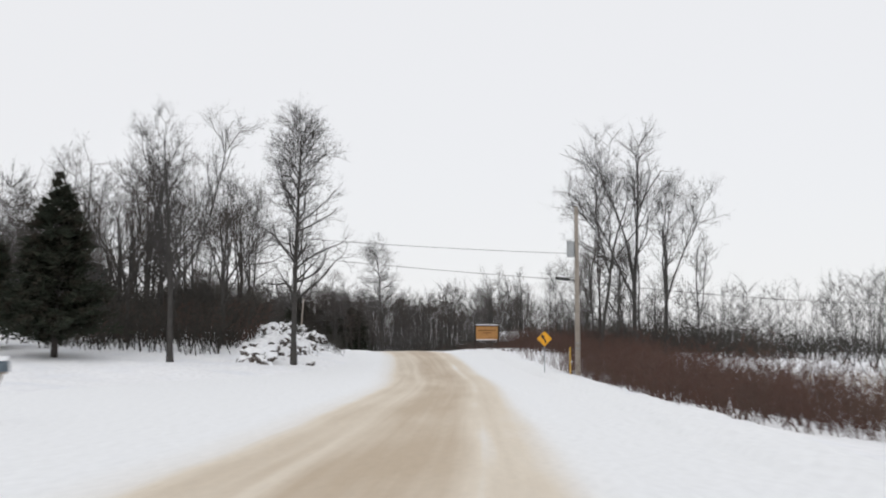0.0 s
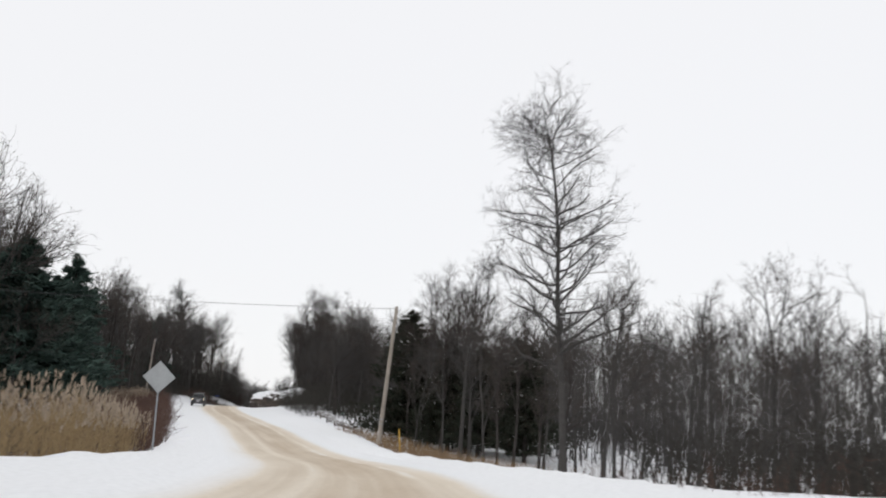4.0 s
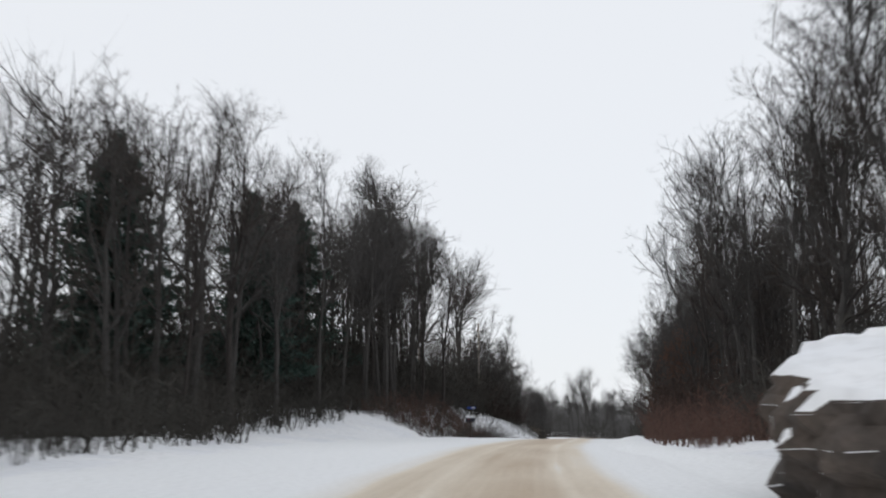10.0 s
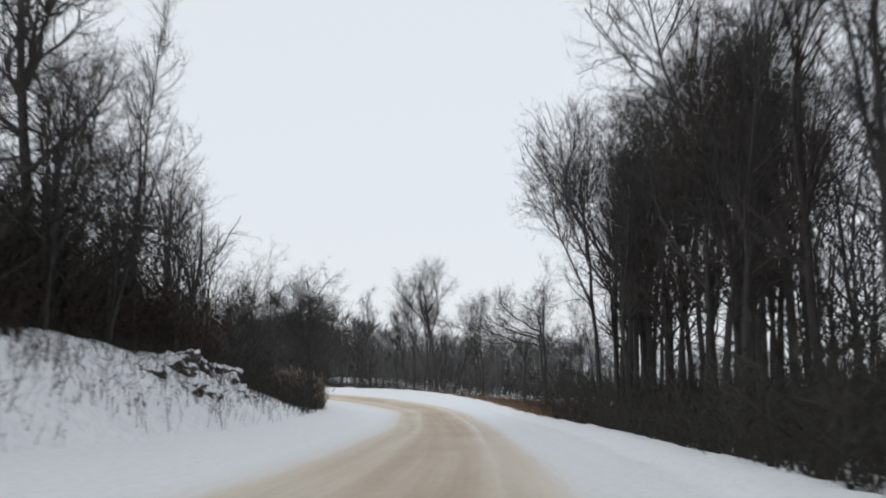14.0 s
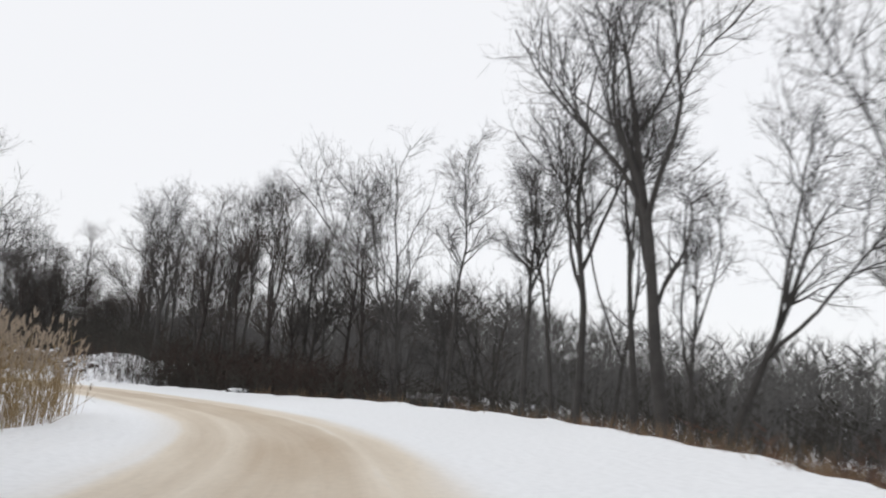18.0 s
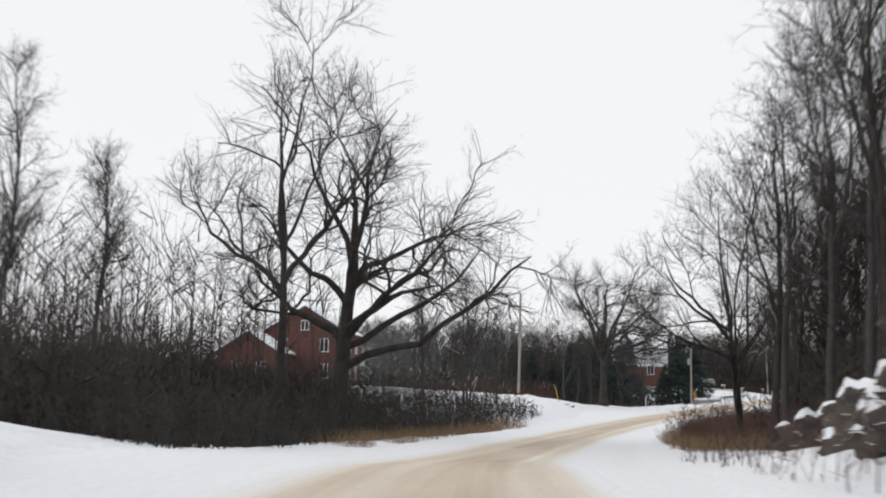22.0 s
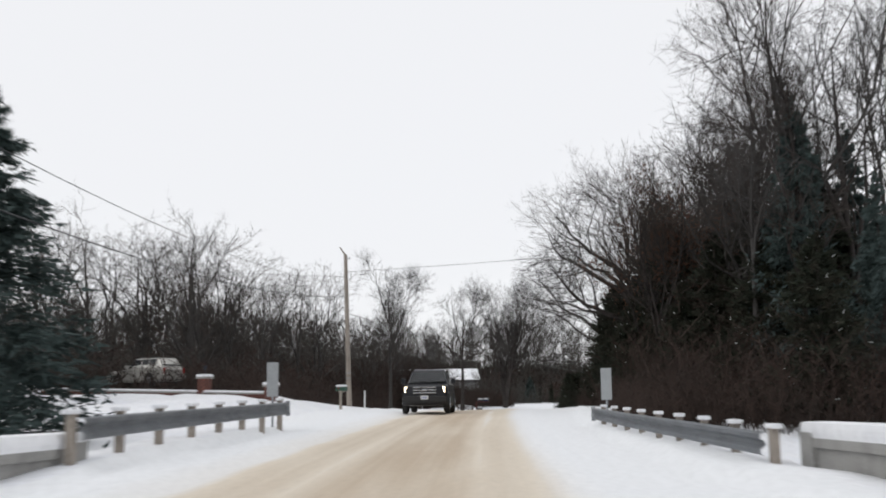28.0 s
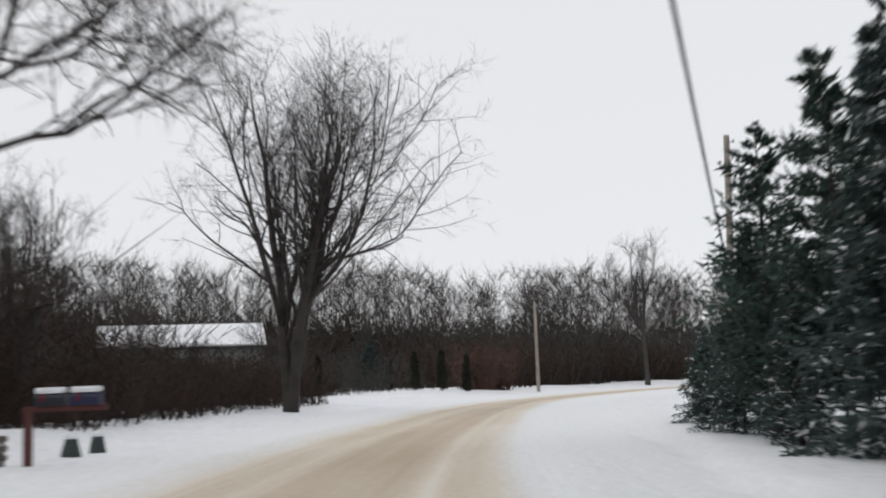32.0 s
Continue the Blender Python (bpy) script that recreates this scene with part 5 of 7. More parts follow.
brush("brush", 10, 572, 634, -7.6, -20, 6000, 0.8, 2.8, GREYBRUSH, GREY, thick=0.021)
brush("brush", 11, 598, 652, 1.0, 10, 2900, 0.9, 2.8, REDBRUSH, RED, thick=0.018, beyond=True)
brush("brush", 61, 650, 692, 0.3, 5.5, 2300, 0.4, 1.3, REDBRUSH, RED, 4, thick=0.012, beyond=True)
brush("brush", 62, 650, 694, 5.0, 16, 3400, 1.0, 3.4, REDBRUSH, RED, thick=0.022, beyond=True)
brush("brush", 32, 748, 870, -17, -50, 8600, 1.8, 4.2, GREYBRUSH, GREY, thick=0.036)
brush("brush", 39, 600, 620, -16, -34, 2600, 2.5, 5.0, GREYBRUSH, GREY, thick=0.03)
brush("brush", 33, 574, 600, -9.5, -24, 2400, 1.6, 3.4, GREYBRUSH, GREY, thick=0.03)
brush("brush", 12, 728, 766, 0.9, 4, 2600, 0.6, 2.4, DARKBRUSH, RED, thick=0.013, beyond=True)
brush("brush", 59, 728, 768, 2.5, 14, 5600, 1.2, 4.6, DARKBRUSH, RED, thick=0.018, beyond=True)
brush("brush", 60, 744, 772, 7, 20, 2600, 4.0, 9.5, DARKBRUSH, RED, thick=0.03, beyond=True)
brush("brush", 49, 760, 900, -32, -50, 4200, 3.0, 6.0, GREYBRUSH, GREY, thick=0.05)
brush("brush", 13, 747, 806, -15, -40, 4600, 1.2, 3.8, DARKBRUSH, RED, thick=0.026)
brush("brush", 51, 811, 838, -10.4, -26, 5600, 0.9, 2.7, DARKBRUSH, RED, thick=0.024)
brush("brush", 52, 783, 813, -14.6, -30, 5200, 1.4, 4.4, DARKBRUSH, RED, thick=0.026)
brush("brush", 53, 832, 857, -18, -32, 4200, 1.2, 3.3, DARKBRUSH, RED, thick=0.026)
brush("brush", 66, 506, 529, 1.4, 9, 3400, 1.2, 4.6, DARKBRUSH, RED, thick=0.02, beyond=True)
brush("brush", 67, 374, 420, -12.6, -19, 2800, 1.4, 5.0, DARKBRUSH, RED, thick=0.022)
brush("brush", 68, 314, 354, 1.4, 10, 3600, 1.6, 6.0, DARKBRUSH, RED, thick=0.022, beyond=True)
brush("brush", 69, 640, 672, 6.5, 15, 1300, 1.6, 4.4, DARKBRUSH, RED, thick=0.024, beyond=True)
brush("brush", 71, 850, 905, -41, -56, 5200, 3.5, 8.0, DARKBRUSH, RED, thick=0.08)
brush("brush", 75, 799, 814, -13.6, -21, 3200, 2.6, 6.0, DARKBRUSH, RED, thick=0.02)
brush("brush", 72, 808, 850, -25, -44, 4200, 3.0, 7.0, DARKBRUSH, RED, thick=0.045)
brush("brush", 73, 874, 960, -12, -28, 5200, 2.0, 5.5, DARKBRUSH, RED, thick=0.06)
brush("shrub", 74, 866, 869.5, -10.6, -13.8, 420, 2.0, 4.6, REDBRUSH, "tall rounded shrub of fine red-brown twigs", thick=0.03, category="shrub")
brush("brush", 54, 846, 935, -44, -74, 6400, 4.0, 9.5, GREYBRUSH, GREY, thick=0.07)
brush("brush", 55, 778, 852, -28, -56, 6800, 3.0, 7.5, DARKBRUSH, RED, thick=0.05)
brush("brush", 56, 872, 1000, 10, 26, 4200, 3.0, 7.0, DARKBRUSH, RED, thick=0.07)
brush("brush", 57, 880, 990, -12, -44, 4200, 3.0, 8.0, GREYBRUSH, GREY, thick=0.07)
brush("brush", 58, 747, 782, -11.5, -24, 2600, 0.9, 2.8, DARKBRUSH, RED, thick=0.022)
brush("brush", 14, 186, 240, 11.5, 26, 1800, 0.8, 2.6, GREYBRUSH, GREY, thick=0.016)
brush("brush", 15, 70, 250, 30, 60, 3250, 1.5, 3.5, GREYBRUSH, GREY, thick=0.045)
brush("brush", 16, 120, 330, -22, -40, 3750, 2.0, 4.5, GREYBRUSH, GREY, thick=0.045)
brush("brush", 17, 504, 640, 58, 80, 2600, 3.0, 6.0, GREYBRUSH, GREY, thick=0.09)
brush("brush", 18, 632, 745, -50, -84, 3750, 3.0, 7.0, GREYBRUSH, GREY, thick=0.08)
brush("brush", 34, 760, 1000, -46, -105, 8800, 4.5, 9.0, GREYBRUSH, GREY, thick=0.09)
brush("brush", 35, 676, 704, -22, -42, 1700, 2.5, 5.0, REDBRUSH, RED, thick=0.034)
brush("brush", 36, 800, 1000, 18, 60, 4200, 4.0, 8.5, GREYBRUSH, GREY, thick=0.12)
brush("brush", 19, 820, 980, 12, 30, 3250, 2.0, 4.0, GREYBRUSH, GREY, thick=0.045)
brush("brush", 20, 840, 980, -30, -50, 3250, 2.0, 4.5, GREYBRUSH, GREY, thick=0.045)
brush("brush", 21, 484, 560, -9, -24, 2250, 0.8, 2.4, REDBRUSH, RED, thick=0.016)
MEADOW = "dry tan grass and weeds standing out of the snow"


def dry_grass(seed, s0, s1, d0, d1, n, low, high, beyond=False):
    """Standing dead grass: thin slivers in one mesh."""
    rng = np.random.default_rng(seed)
    s, d = rng.uniform(s0, s1, n), d0 + (d1 - d0) * rng.random(n)
    keep = rough(s, d, 2.2, seed) > -0.35
    if beyond:
        d = d + cut(s, 4)
    s, d = s[keep], d[keep]
    p = at_road(s, d)
    h = rise(s, d)
    p[:, 2] += np.where(h == -0.45, 0.0, h) - 0.05
    way = np.stack([rng.normal(0, 0.25, len(s)), rng.normal(0, 0.25, len(s)), np.ones(len(s))], 1)
    v, f = blades(p, p + way * rng.uniform(low, high, len(s))[:, None], rng.uniform(0.009, 0.018, len(s)), seed)
    return tagged(new("dry_grass", mesh_from("dry_grass", v, [f], DRYGRASS)), MEADOW, "grass", kind="stuff")


dry_grass(31, 20, 70, 13, 34, 9000, 0.5, 1.0)
dry_grass(32, 428, 512, 0.3, 10, 60000, 0.4, 1.1, True)
dry_grass(33, 586, 624, -6.0, -10, 8000, 0.4, 1.0)
dry_grass(34, 592, 668, 0.2, 5, 13000, 0.4, 1.1, True)
dry_grass(35, 146, 186, 6.0, 12, 7000, 0.4, 1.0)
dry_grass(41, 428, 520, 6, 28, 45000, 0.6, 1.5, True)
brush("brush", 64, 420, 505, 15, 48, 9500, 0.5, 1.5, REDBRUSH, RED, 5, thick=0.03)
brush("brush", 65, 455, 640, 50, 76, 5200, 2.5, 6.5, GREYBRUSH, GREY, thick=0.09)
brush("brush", 22, 430, 512, 0.8, 18, 14000, 0.5, 1.6, REDBRUSH, RED, 5, thick=0.018, beyond=True)
brush("brush", 23, 596, 634, -16, -34, 2300, 1.6, 4.0, GREYBRUSH, GREY, thick=0.024)
wood(37, 68, 102, -14, -26, 16, 11, 14.5, "ffb")
brush("brush", 48, 62, 102, -13, -24, 2200, 1.8, 4.2, GREYBRUSH, GREY, thick=0.028)
brush("snow_weeds", 44, 72, 96, -7.0, -11, 560, 0.6, 1.5, GREYBRUSH, "thin dead weeds on a snowy bank", 3, 0.012, 0.2, "weeds")
brush("snow_weeds", 36, 66, 130, -8.5, -13, 520, 0.5, 1.5, GREYBRUSH, "thin dead weeds on a snowy bank", 3, 0.010, 0.2, "weeds")
brush("brush", 38, 318, 352, -9.2, -15, 1500, 0.7, 2.0, REDBRUSH, RED, thick=0.014)
brush("brush", 46, 366, 428, -13.5, -24, 3200, 2.8, 6.0, GREYBRUSH, GREY, thick=0.03)
brush("brush", 47, 340, 372, -15.5, -26, 2000, 2.4, 5.0, GREYBRUSH, GREY, thick=0.028)
brush("snow_weeds", 43, 336, 418, -9.2, -15.5, 1900, 0.6, 1.7, GREYBRUSH, "thin dead weeds on a snowy bank", 4, 0.013, 0.25, "weeds")
brush("snow_weeds", 37, 318, 440, -8.6, -14, 1500, 0.4, 1.5, GREYBRUSH, "thin dead weeds on a snowy bank", 3, 0.009, 0.25, "weeds")
brush("brush", 40, 316, 352, -17, -30, 3600, 3.0, 7.5, GREYBRUSH, GREY, thick=0.034)
brush("snow_weeds", 42, 318, 356, -8.4, -17, 3000, 0.7, 1.9, GREYBRUSH, "thin dead weeds on a snowy bank", 4, 0.012, 0.25, "weeds")
brush("brush", 41, 684, 712, -17, -32, 2600, 1.5, 6.0, GREYBRUSH, GREY, thick=0.03)
brush("snowy_shrub", 63, 712, 734, -16.5, -23.5, 700, 0.4, 1.5, SNOW, "low shrubs bowed down and caked with snow", 5, 0.035, 0.45, "shrub")
brush("snow_weeds", 45, 676, 700, -9.5, -15, 420, 0.4, 1.3, REDBRUSH, "thin dead weeds on a snowy bank", 3, 0.012, 0.3, "weeds")
brush("snow_weeds", 41, 530, 558, -5.6, -11, 420, 0.6, 1.5, REDBRUSH, "thin dead weeds on a snowy bank", 3, 0.011, 0.2, "weeds")
brush("snow_weeds", 46, 532, 560, 5.2, 9.5, 420, 0.8, 2.4, GREYBRUSH, "thin dead weeds on a snowy bank", 3, 0.014, 0.2, "weeds")
brush("snow_weeds", 38, 530, 578, 5.0, 10.5, 900, 0.8, 2.3, REDBRUSH, "thin dead weeds on a snowy bank", 3, 0.011, 0.2, "weeds")
brush("snow_weeds", 39, 100, 150, 8.2, 13, 420, 0.5, 1.4, REDBRUSH, "thin dead weeds on a snowy bank", 3, 0.010, 0.2, "weeds")
brush("snow_weeds", 40, 655, 700, 5.6, 8, 420, 0.4, 1.1, REDBRUSH, "thin dead weeds on a snowy bank", 2, 0.009, 0.25, "weeds")


def reeds(seed, s0, s1, d0, d1, n, low, high, hug=False):
    """A stand of dry reeds with feathery heads: one mesh each for stalks and heads."""
    rng = np.random.default_rng(seed)
    s, d = rng.uniform(s0, s1, n), d0 + (d1 - d0) * rng.random(n)
    if hug:
        d, d0, d1 = cut(s, 1) + d, cut(s, 1) + d0, cut(s, 1) + d1
    from_end = np.minimum(s - s0, s1 - s) + 2.0 * rough(s, d, 2.0, seed)
    from_side = np.minimum(np.abs(d - d0), np.abs(d1 - d)) + 0.5 * rough(s, d, 1.6, seed + 3)
    keep = (from_end > rng.uniform(0, 5, n)) & (from_side > rng.uniform(0, 0.7, n))
    s, d, from_end, from_side = s[keep], d[keep], from_end[keep], from_side[keep]
    n = len(s)
    p = at_road(s, d)
    h = rise(s, d)
    p[:, 2] += np.where(h == -0.45, 0.0, h) - 0.1
    tall = rng.uniform(low, high, n) * np.clip(0.5 + from_end / 10, 0.5, 1) * np.clip(0.62 + from_side * 0.3, 0.6, 1) * (1 + 0.12 * rough(s, d, 2.4, seed))
    top = p + np.stack([rng.normal(0.06, 0.08, n), rng.normal(0, 0.08, n), np.ones(n)], 1) * tall[:, None]
    k = n * 3
    who = np.repeat(np.arange(n), 3)
    u = rng.uniform(0.2, 0.8, k)[:, None]
    a = p[who] * (1 - u) + top[who] * u
    blade = a + np.stack([rng.normal(0, 0.22, k), rng.normal(0, 0.22, k), rng.uniform(0.2, 0.5, k)], 1)
    v, f = joined([spikes(p, top, np.full(n, 0.008)), spikes(a, blade, np.full(k, 0.012))])
    stand = tagged(new("reeds", mesh_from("reeds", v, f, REED)), "stand of tall tan reeds with pale feathery heads", "reeds", kind="stuff")
    m = n * 4
    who = np.repeat(np.arange(n), 4)
    a = top[who] - np.stack([np.zeros(m), np.zeros(m), rng.uniform(0, 0.16, m)], 1)
    b = a + np.stack([rng.normal(0.05, 0.05, m), rng.normal(0, 0.05, m), rng.uniform(0.08, 0.24, m)], 1)
    v, f = joined([spikes(a, b, np.full(m, 0.022))])
    part("plumes", mesh_from("plumes", v, f, PLUME), None, stand, "pale feathery reed heads")


reeds(1, 441, 489, -0.2, -5.4, 4600, 1.9, 3.1, True)
reeds(2, 124, 154, -7.0, -13.5, 2000, 1.5, 2.3)
reeds(3, 223, 260, -9.2, -15.5, 2200, 1.6, 2.4)


join_behind()


# ---- more materials for the built things ----
def plain(name, colour, rough_value=0.5, metal=0.0, vary=0.12, size=0.4, bump=0.1, spec=0.4):
    return material(name, colour, rough_value, vary, size, bump, metal, spec=spec)


def glowing(name, colour, strength):
    m = bpy.data.materials.new(name)
    m.use_nodes = True
    b = m.node_tree.nodes["Principled BSDF"]
    b.inputs["Base Color"].default_value = (*colour, 1)
    b.inputs["Emission Color"].default_value = (*colour, 1)
    b.inputs["Emission Strength"].default_value = strength
    return m


def glassy(name, colour, rough_value=0.08):
    m = bpy.data.materials.new(name)
    m.use_nodes = True
    b = m.node_tree.nodes["Principled BSDF"]
    b.inputs["Base Color"].default_value = (*colour, 1)
    b.inputs["Roughness"].default_value = rough_value
    b.inputs["Specular IOR Level"].default_value = 0.6
    b.inputs["Coat Weight"].default_value = 0.5
    return m


YELLOW = plain("sign_yellow", (0.80, 0.38, 0.02), 0.45)
BLACK = plain("sign_black", (0.02, 0.02, 0.02), 0.5)
GALV = plain("galvanised_steel", (0.36, 0.38, 0.40), 0.5, 0.6, 0.2, 0.5)
SIGNBACK = plain("sign_back", (0.40, 0.42, 0.43), 0.5, 0.4)
DARKWOOD = plain("dark_wood", (0.05, 0.035, 0.028), 0.8, bump=0.4)
TANBOARD = plain("tan_board", (0.47, 0.235, 0.075), 0.7, vary=0.2, bump=0.3)
REDWOOD = plain("red_wood", (0.09, 0.03, 0.024), 0.75, bump=0.3)
GREENPAINT = plain("green_paint", (0.02, 0.07, 0.045), 0.4)
BLUEPAINT = plain("blue_paint", (0.02, 0.06, 0.32), 0.4)
WHITEPAINT = plain("white_paint", (0.75, 0.76, 0.76), 0.5)
DARKPAINT = plain("dark_paint", (0.018, 0.02, 0.03), 0.4)
YELLOWPOST = plain("guard_yellow", (0.55, 0.33, 0.05), 0.5)
BRICK = plain("brick", (0.13, 0.056, 0.045), 0.85, vary=0.3, size=0.25, bump=0.4)
BRICKWALL = plain("mortar", (0.22, 0.10, 0.075), 0.9, vary=0.3, size=0.3, bump=0.3)
SIDING = plain("white_siding", (0.62, 0.63, 0.64), 0.6)
GREYSIDING = plain("grey_siding", (0.25, 0.25, 0.25), 0.7)
CONCRETE = plain("concrete", (0.34, 0.335, 0.32), 0.85, vary=0.25, bump=0.4)
SHINGLE = plain("shingle", (0.09, 0.085, 0.085), 0.9)
PANE = glassy("window_glass", (0.03, 0.035, 0.04))
CARGLASS = glassy("car_glass", (0.025, 0.03, 0.035), 0.04)
RUBBER = plain("rubber", (0.02, 0.02, 0.02), 0.8)
CHROME = plain("chrome", (0.55, 0.56, 0.58), 0.2, 1.0, 0.05)
HEADLIGHT = glowing("headlight_on", (1.0, 0.83, 0.58), 5.0)
TAILRED = plain("tail_lamp_red", (0.35, 0.015, 0.015), 0.25)

SILVER = plain("car_paint_silver", (0.50, 0.49, 0.46), 0.3, 0.5, 0.08)
DARKCAR = glassy("car_paint_black", (0.015, 0.016, 0.018), 0.28)
PLATE = plain("plate_white", (0.7, 0.7, 0.68), 0.5)


def beside(s, d, up=0.0, turn=0.0, level=False):
    """Pose at the roadside: +y along the road, +x to the right of travel."""
    p = on_land(s, d, up)
    if level:
        q = at_road(np.array(float(s)), np.array(float(d)))
        p = Vector((q[0], q[1], q[2] + up))
    return Matrix.Translation(p) @ Euler((0, 0, radians(heading(s) + turn))).to_matrix().to_4x4()


def bm_new():
    return bmesh.new()


# ---- utility poles and wires ----
def utility_pole(s, d, height, lean=(0.0, 0.0), transformer=False, label="weathered grey wooden utility pole beside the road", stub=False, up=0.0):
    t = thing("utility_pole", label, "utility pole", "utility poles")
    bm = bm_new()
    rod(bm, (0, 0, -0.6), (0, 0, height), 0.16, 0.105, 14)
    part("pole", bm, POLEWOOD, t)
    for z, side in ((height - 0.25, 1), (height - 2.6, -1)):
        bm = bm_new()
        rod(bm, (0.10 * side, 0, z), (0.26 * side, 0, z), 0.016, sides=6)
        rod(bm, (0.24 * side, 0, z - 0.03), (0.24 * side, 0, z + 0.11), 0.045, 0.03, 8)
        part("insulator", bm, GALV, t)
    if stub:
        bm = bm_new()
        rod(bm, (0, 0, height - 0.05), (-0.32, 0, height + 0.45), 0.05, 0.04, 8)
        part("bracket", bm, POLEWOOD, t)
    for z in (1.7, 2.0):
        bm = bm_new()
        rod(bm, (0, 0, z), (0, 0, z + 0.05), 0.165, 0.165, 14)
        part("band", bm, GALV, t)
    if transformer:
        bm = bm_new()
        rod(bm, (-0.34, 0, height - 2.9), (-0.34, 0, height - 2.0), 0.22, 0.22, 16)
        rod(bm, (-0.34, 0, height - 2.0), (-0.34, 0, height - 1.85), 0.05, 0.03, 8)
        part("transformer", bm, SIGNBACK, t, "grey steel transformer can")
    t.matrix_world = beside(s, d, up) @ Euler((radians(lean[1]), radians(lean[0]), 0)).to_matrix().to_4x4()
    return t.matrix_world @ Vector((0, 0, height - 0.15)), t.matrix_world @ Vector((0, 0, height - 2.5))


def wire(a, b, sag, r=0.014, label="thin dark overhead wire between two poles"):
    a, b = Vector(a), Vector(b)
    u = np.linspace(0, 1, 25)[:, None]
    line = np.array(a)[None] * (1 - u) + np.array(b)[None] * u
    line[:, 2] -= sag * 4 * (u[:, 0] * (1 - u[:, 0]))
    v, _ = tubes(line[:-1], line[1:], np.full(24, r), np.full(24, r), 5)
    v = np.concatenate([v.reshape(24, 2, 5, 3)[:, 0], v.reshape(24, 2, 5, 3)[-1:, 1]]).reshape(-1, 3)
    k, i = np.arange(24)[:, None] * 5, np.arange(5)[None]
    f = np.stack([k + i, k + i + 5, k + (i + 1) % 5 + 5, k + (i + 1) % 5], -1).reshape(-1, 4)
    return tagged(new("overhead_wire", mesh_from("overhead_wire", v, [f], WIRE)), label, "wire", "overhead wires")


p1 = utility_pole(60.6, 6.6, 9.8, transformer=True, label="grey wooden utility pole with a transformer can beside the brush")
p0 = utility_pole(74, -31, 9.5, label="wooden utility pole behind the cedar on the lawn")
p1b = on_land(78, 52, 5.5)
wire(p1[1] - Vector((0, 0, 0.2)), p0[0] - Vector((0, 0, 0.9)), 0.5)
wire(p1[1] - Vector((0, 0, 1.75)), p0[0] - Vector((0, 0, 2.0)), 0.3, 0.014, "thick dark telephone cable across the road")
wire(p1[1] - Vector((0, 0, 1.75)), p1b, 0.9, 0.018, "thick dark telephone cable across the road")
splice = thing("splice_case", "black cable splice case hung on the cable by the pole", "cable box")
bm = bm_new()
along_cable = (p0[0] - Vector((0, 0, 0.3)) - p1[1] + Vector((0, 0, 1.75))).normalized()
q = p1[1] - Vector((0, 0, 1.75)) + along_cable * 0.45
q2 = q + along_cable * 0.8
rod(bm, q, q2, 0.085, 0.085, 10)
part("case", bm, BLACK, splice)
p2 = utility_pole(169.5, 6.5, 9.5, (4.2, 0), up=-0.2, label="leaning grey wooden utility pole beside the cedar")
wire(p2[0], on_land(169, -34, 8.6), 0.45)
p3 = utility_pole(270.4, -12.2, 9.6, (4.5, 0), label="leaning weathered utility pole at the wood's edge")
p13 = utility_pole(384.5, -15.6, 11.6, label="grey wooden utility pole on the snowy bank")
p13b = utility_pole(392.6, -24.7, 9.0, label="dark utility pole behind the bank")
wire(p13[1] - Vector((0, 0, 1.9)), p13b[1], 0.3, 0.018)
p4 = utility_pole(655, -16.6, 10.7, (0.6, 0), stub=True, label="tall bare utility pole on the snowy rise")
p4b = on_land(640, -62, 6.5)
p5 = utility_pole(710.5, -10.9, 9.3, transformer=True, label="grey utility pole with a transformer by the bridge")
p6 = utility_pole(755.4, -9.5, 9.1, (-1.4, 0), stub=True, label="tall weathered utility pole past the bridge")
p7 = utility_pole(824, 7.9, 9.9, (2.0, 0), label="grey utility pole behind the snowy spruces")
p8 = utility_pole(869, -8.2, 7.2, label="distant pale utility pole before the wood")
p9 = utility_pole(740, -40, 9.0, label="utility pole behind the brick gate wall")
wire(p4[0] - Vector((0, 0, 5.2)), p4b, 0.6, 0.02)
wire(p4[0] - Vector((0, 0, 2.9)), p4b - Vector((0, 0, 1.0)), 0.8, 0.012)
wire(p4[0] - Vector((0, 0, 5.2)), p5[1], 0.8, 0.02, "thick dark telephone cable between two poles")
wire(p4[0] - Vector((0, 0, 2.9)), p5[0], 0.8, 0.012)
wire(p5[0] - Vector((0, 0, 1.3)), p6[0] - Vector((0, 0, 1.6)), 0.8, 0.012)
wire(p5[1] - Vector((0, 0, 0.4)), p6[1], 0.8, 0.02, "thick dark telephone cable between two poles")
wire(p6[0] - Vector((0, 0, 0.9)), on_land(762, 26, 12.0), 0.4, 0.012)
wire(p6[0] - Vector((0, 0, 1.2)), p9[0], 0.5, 0.012)
wire(on_land(755.4, -9.5, 5.52), p7[1] - Vector((0, 0, 3.6)), 0.9, 0.02, "thick dark telephone cable across the road")


# ---- signs ----
def diamond(bm, side, thick, z, y=0.0, bevel=0.02):
    m = Euler((0, radians(45), 0)).to_matrix().to_4x4()
    return box(bm, (side, thick, side), (0, y, z), m, bevel)


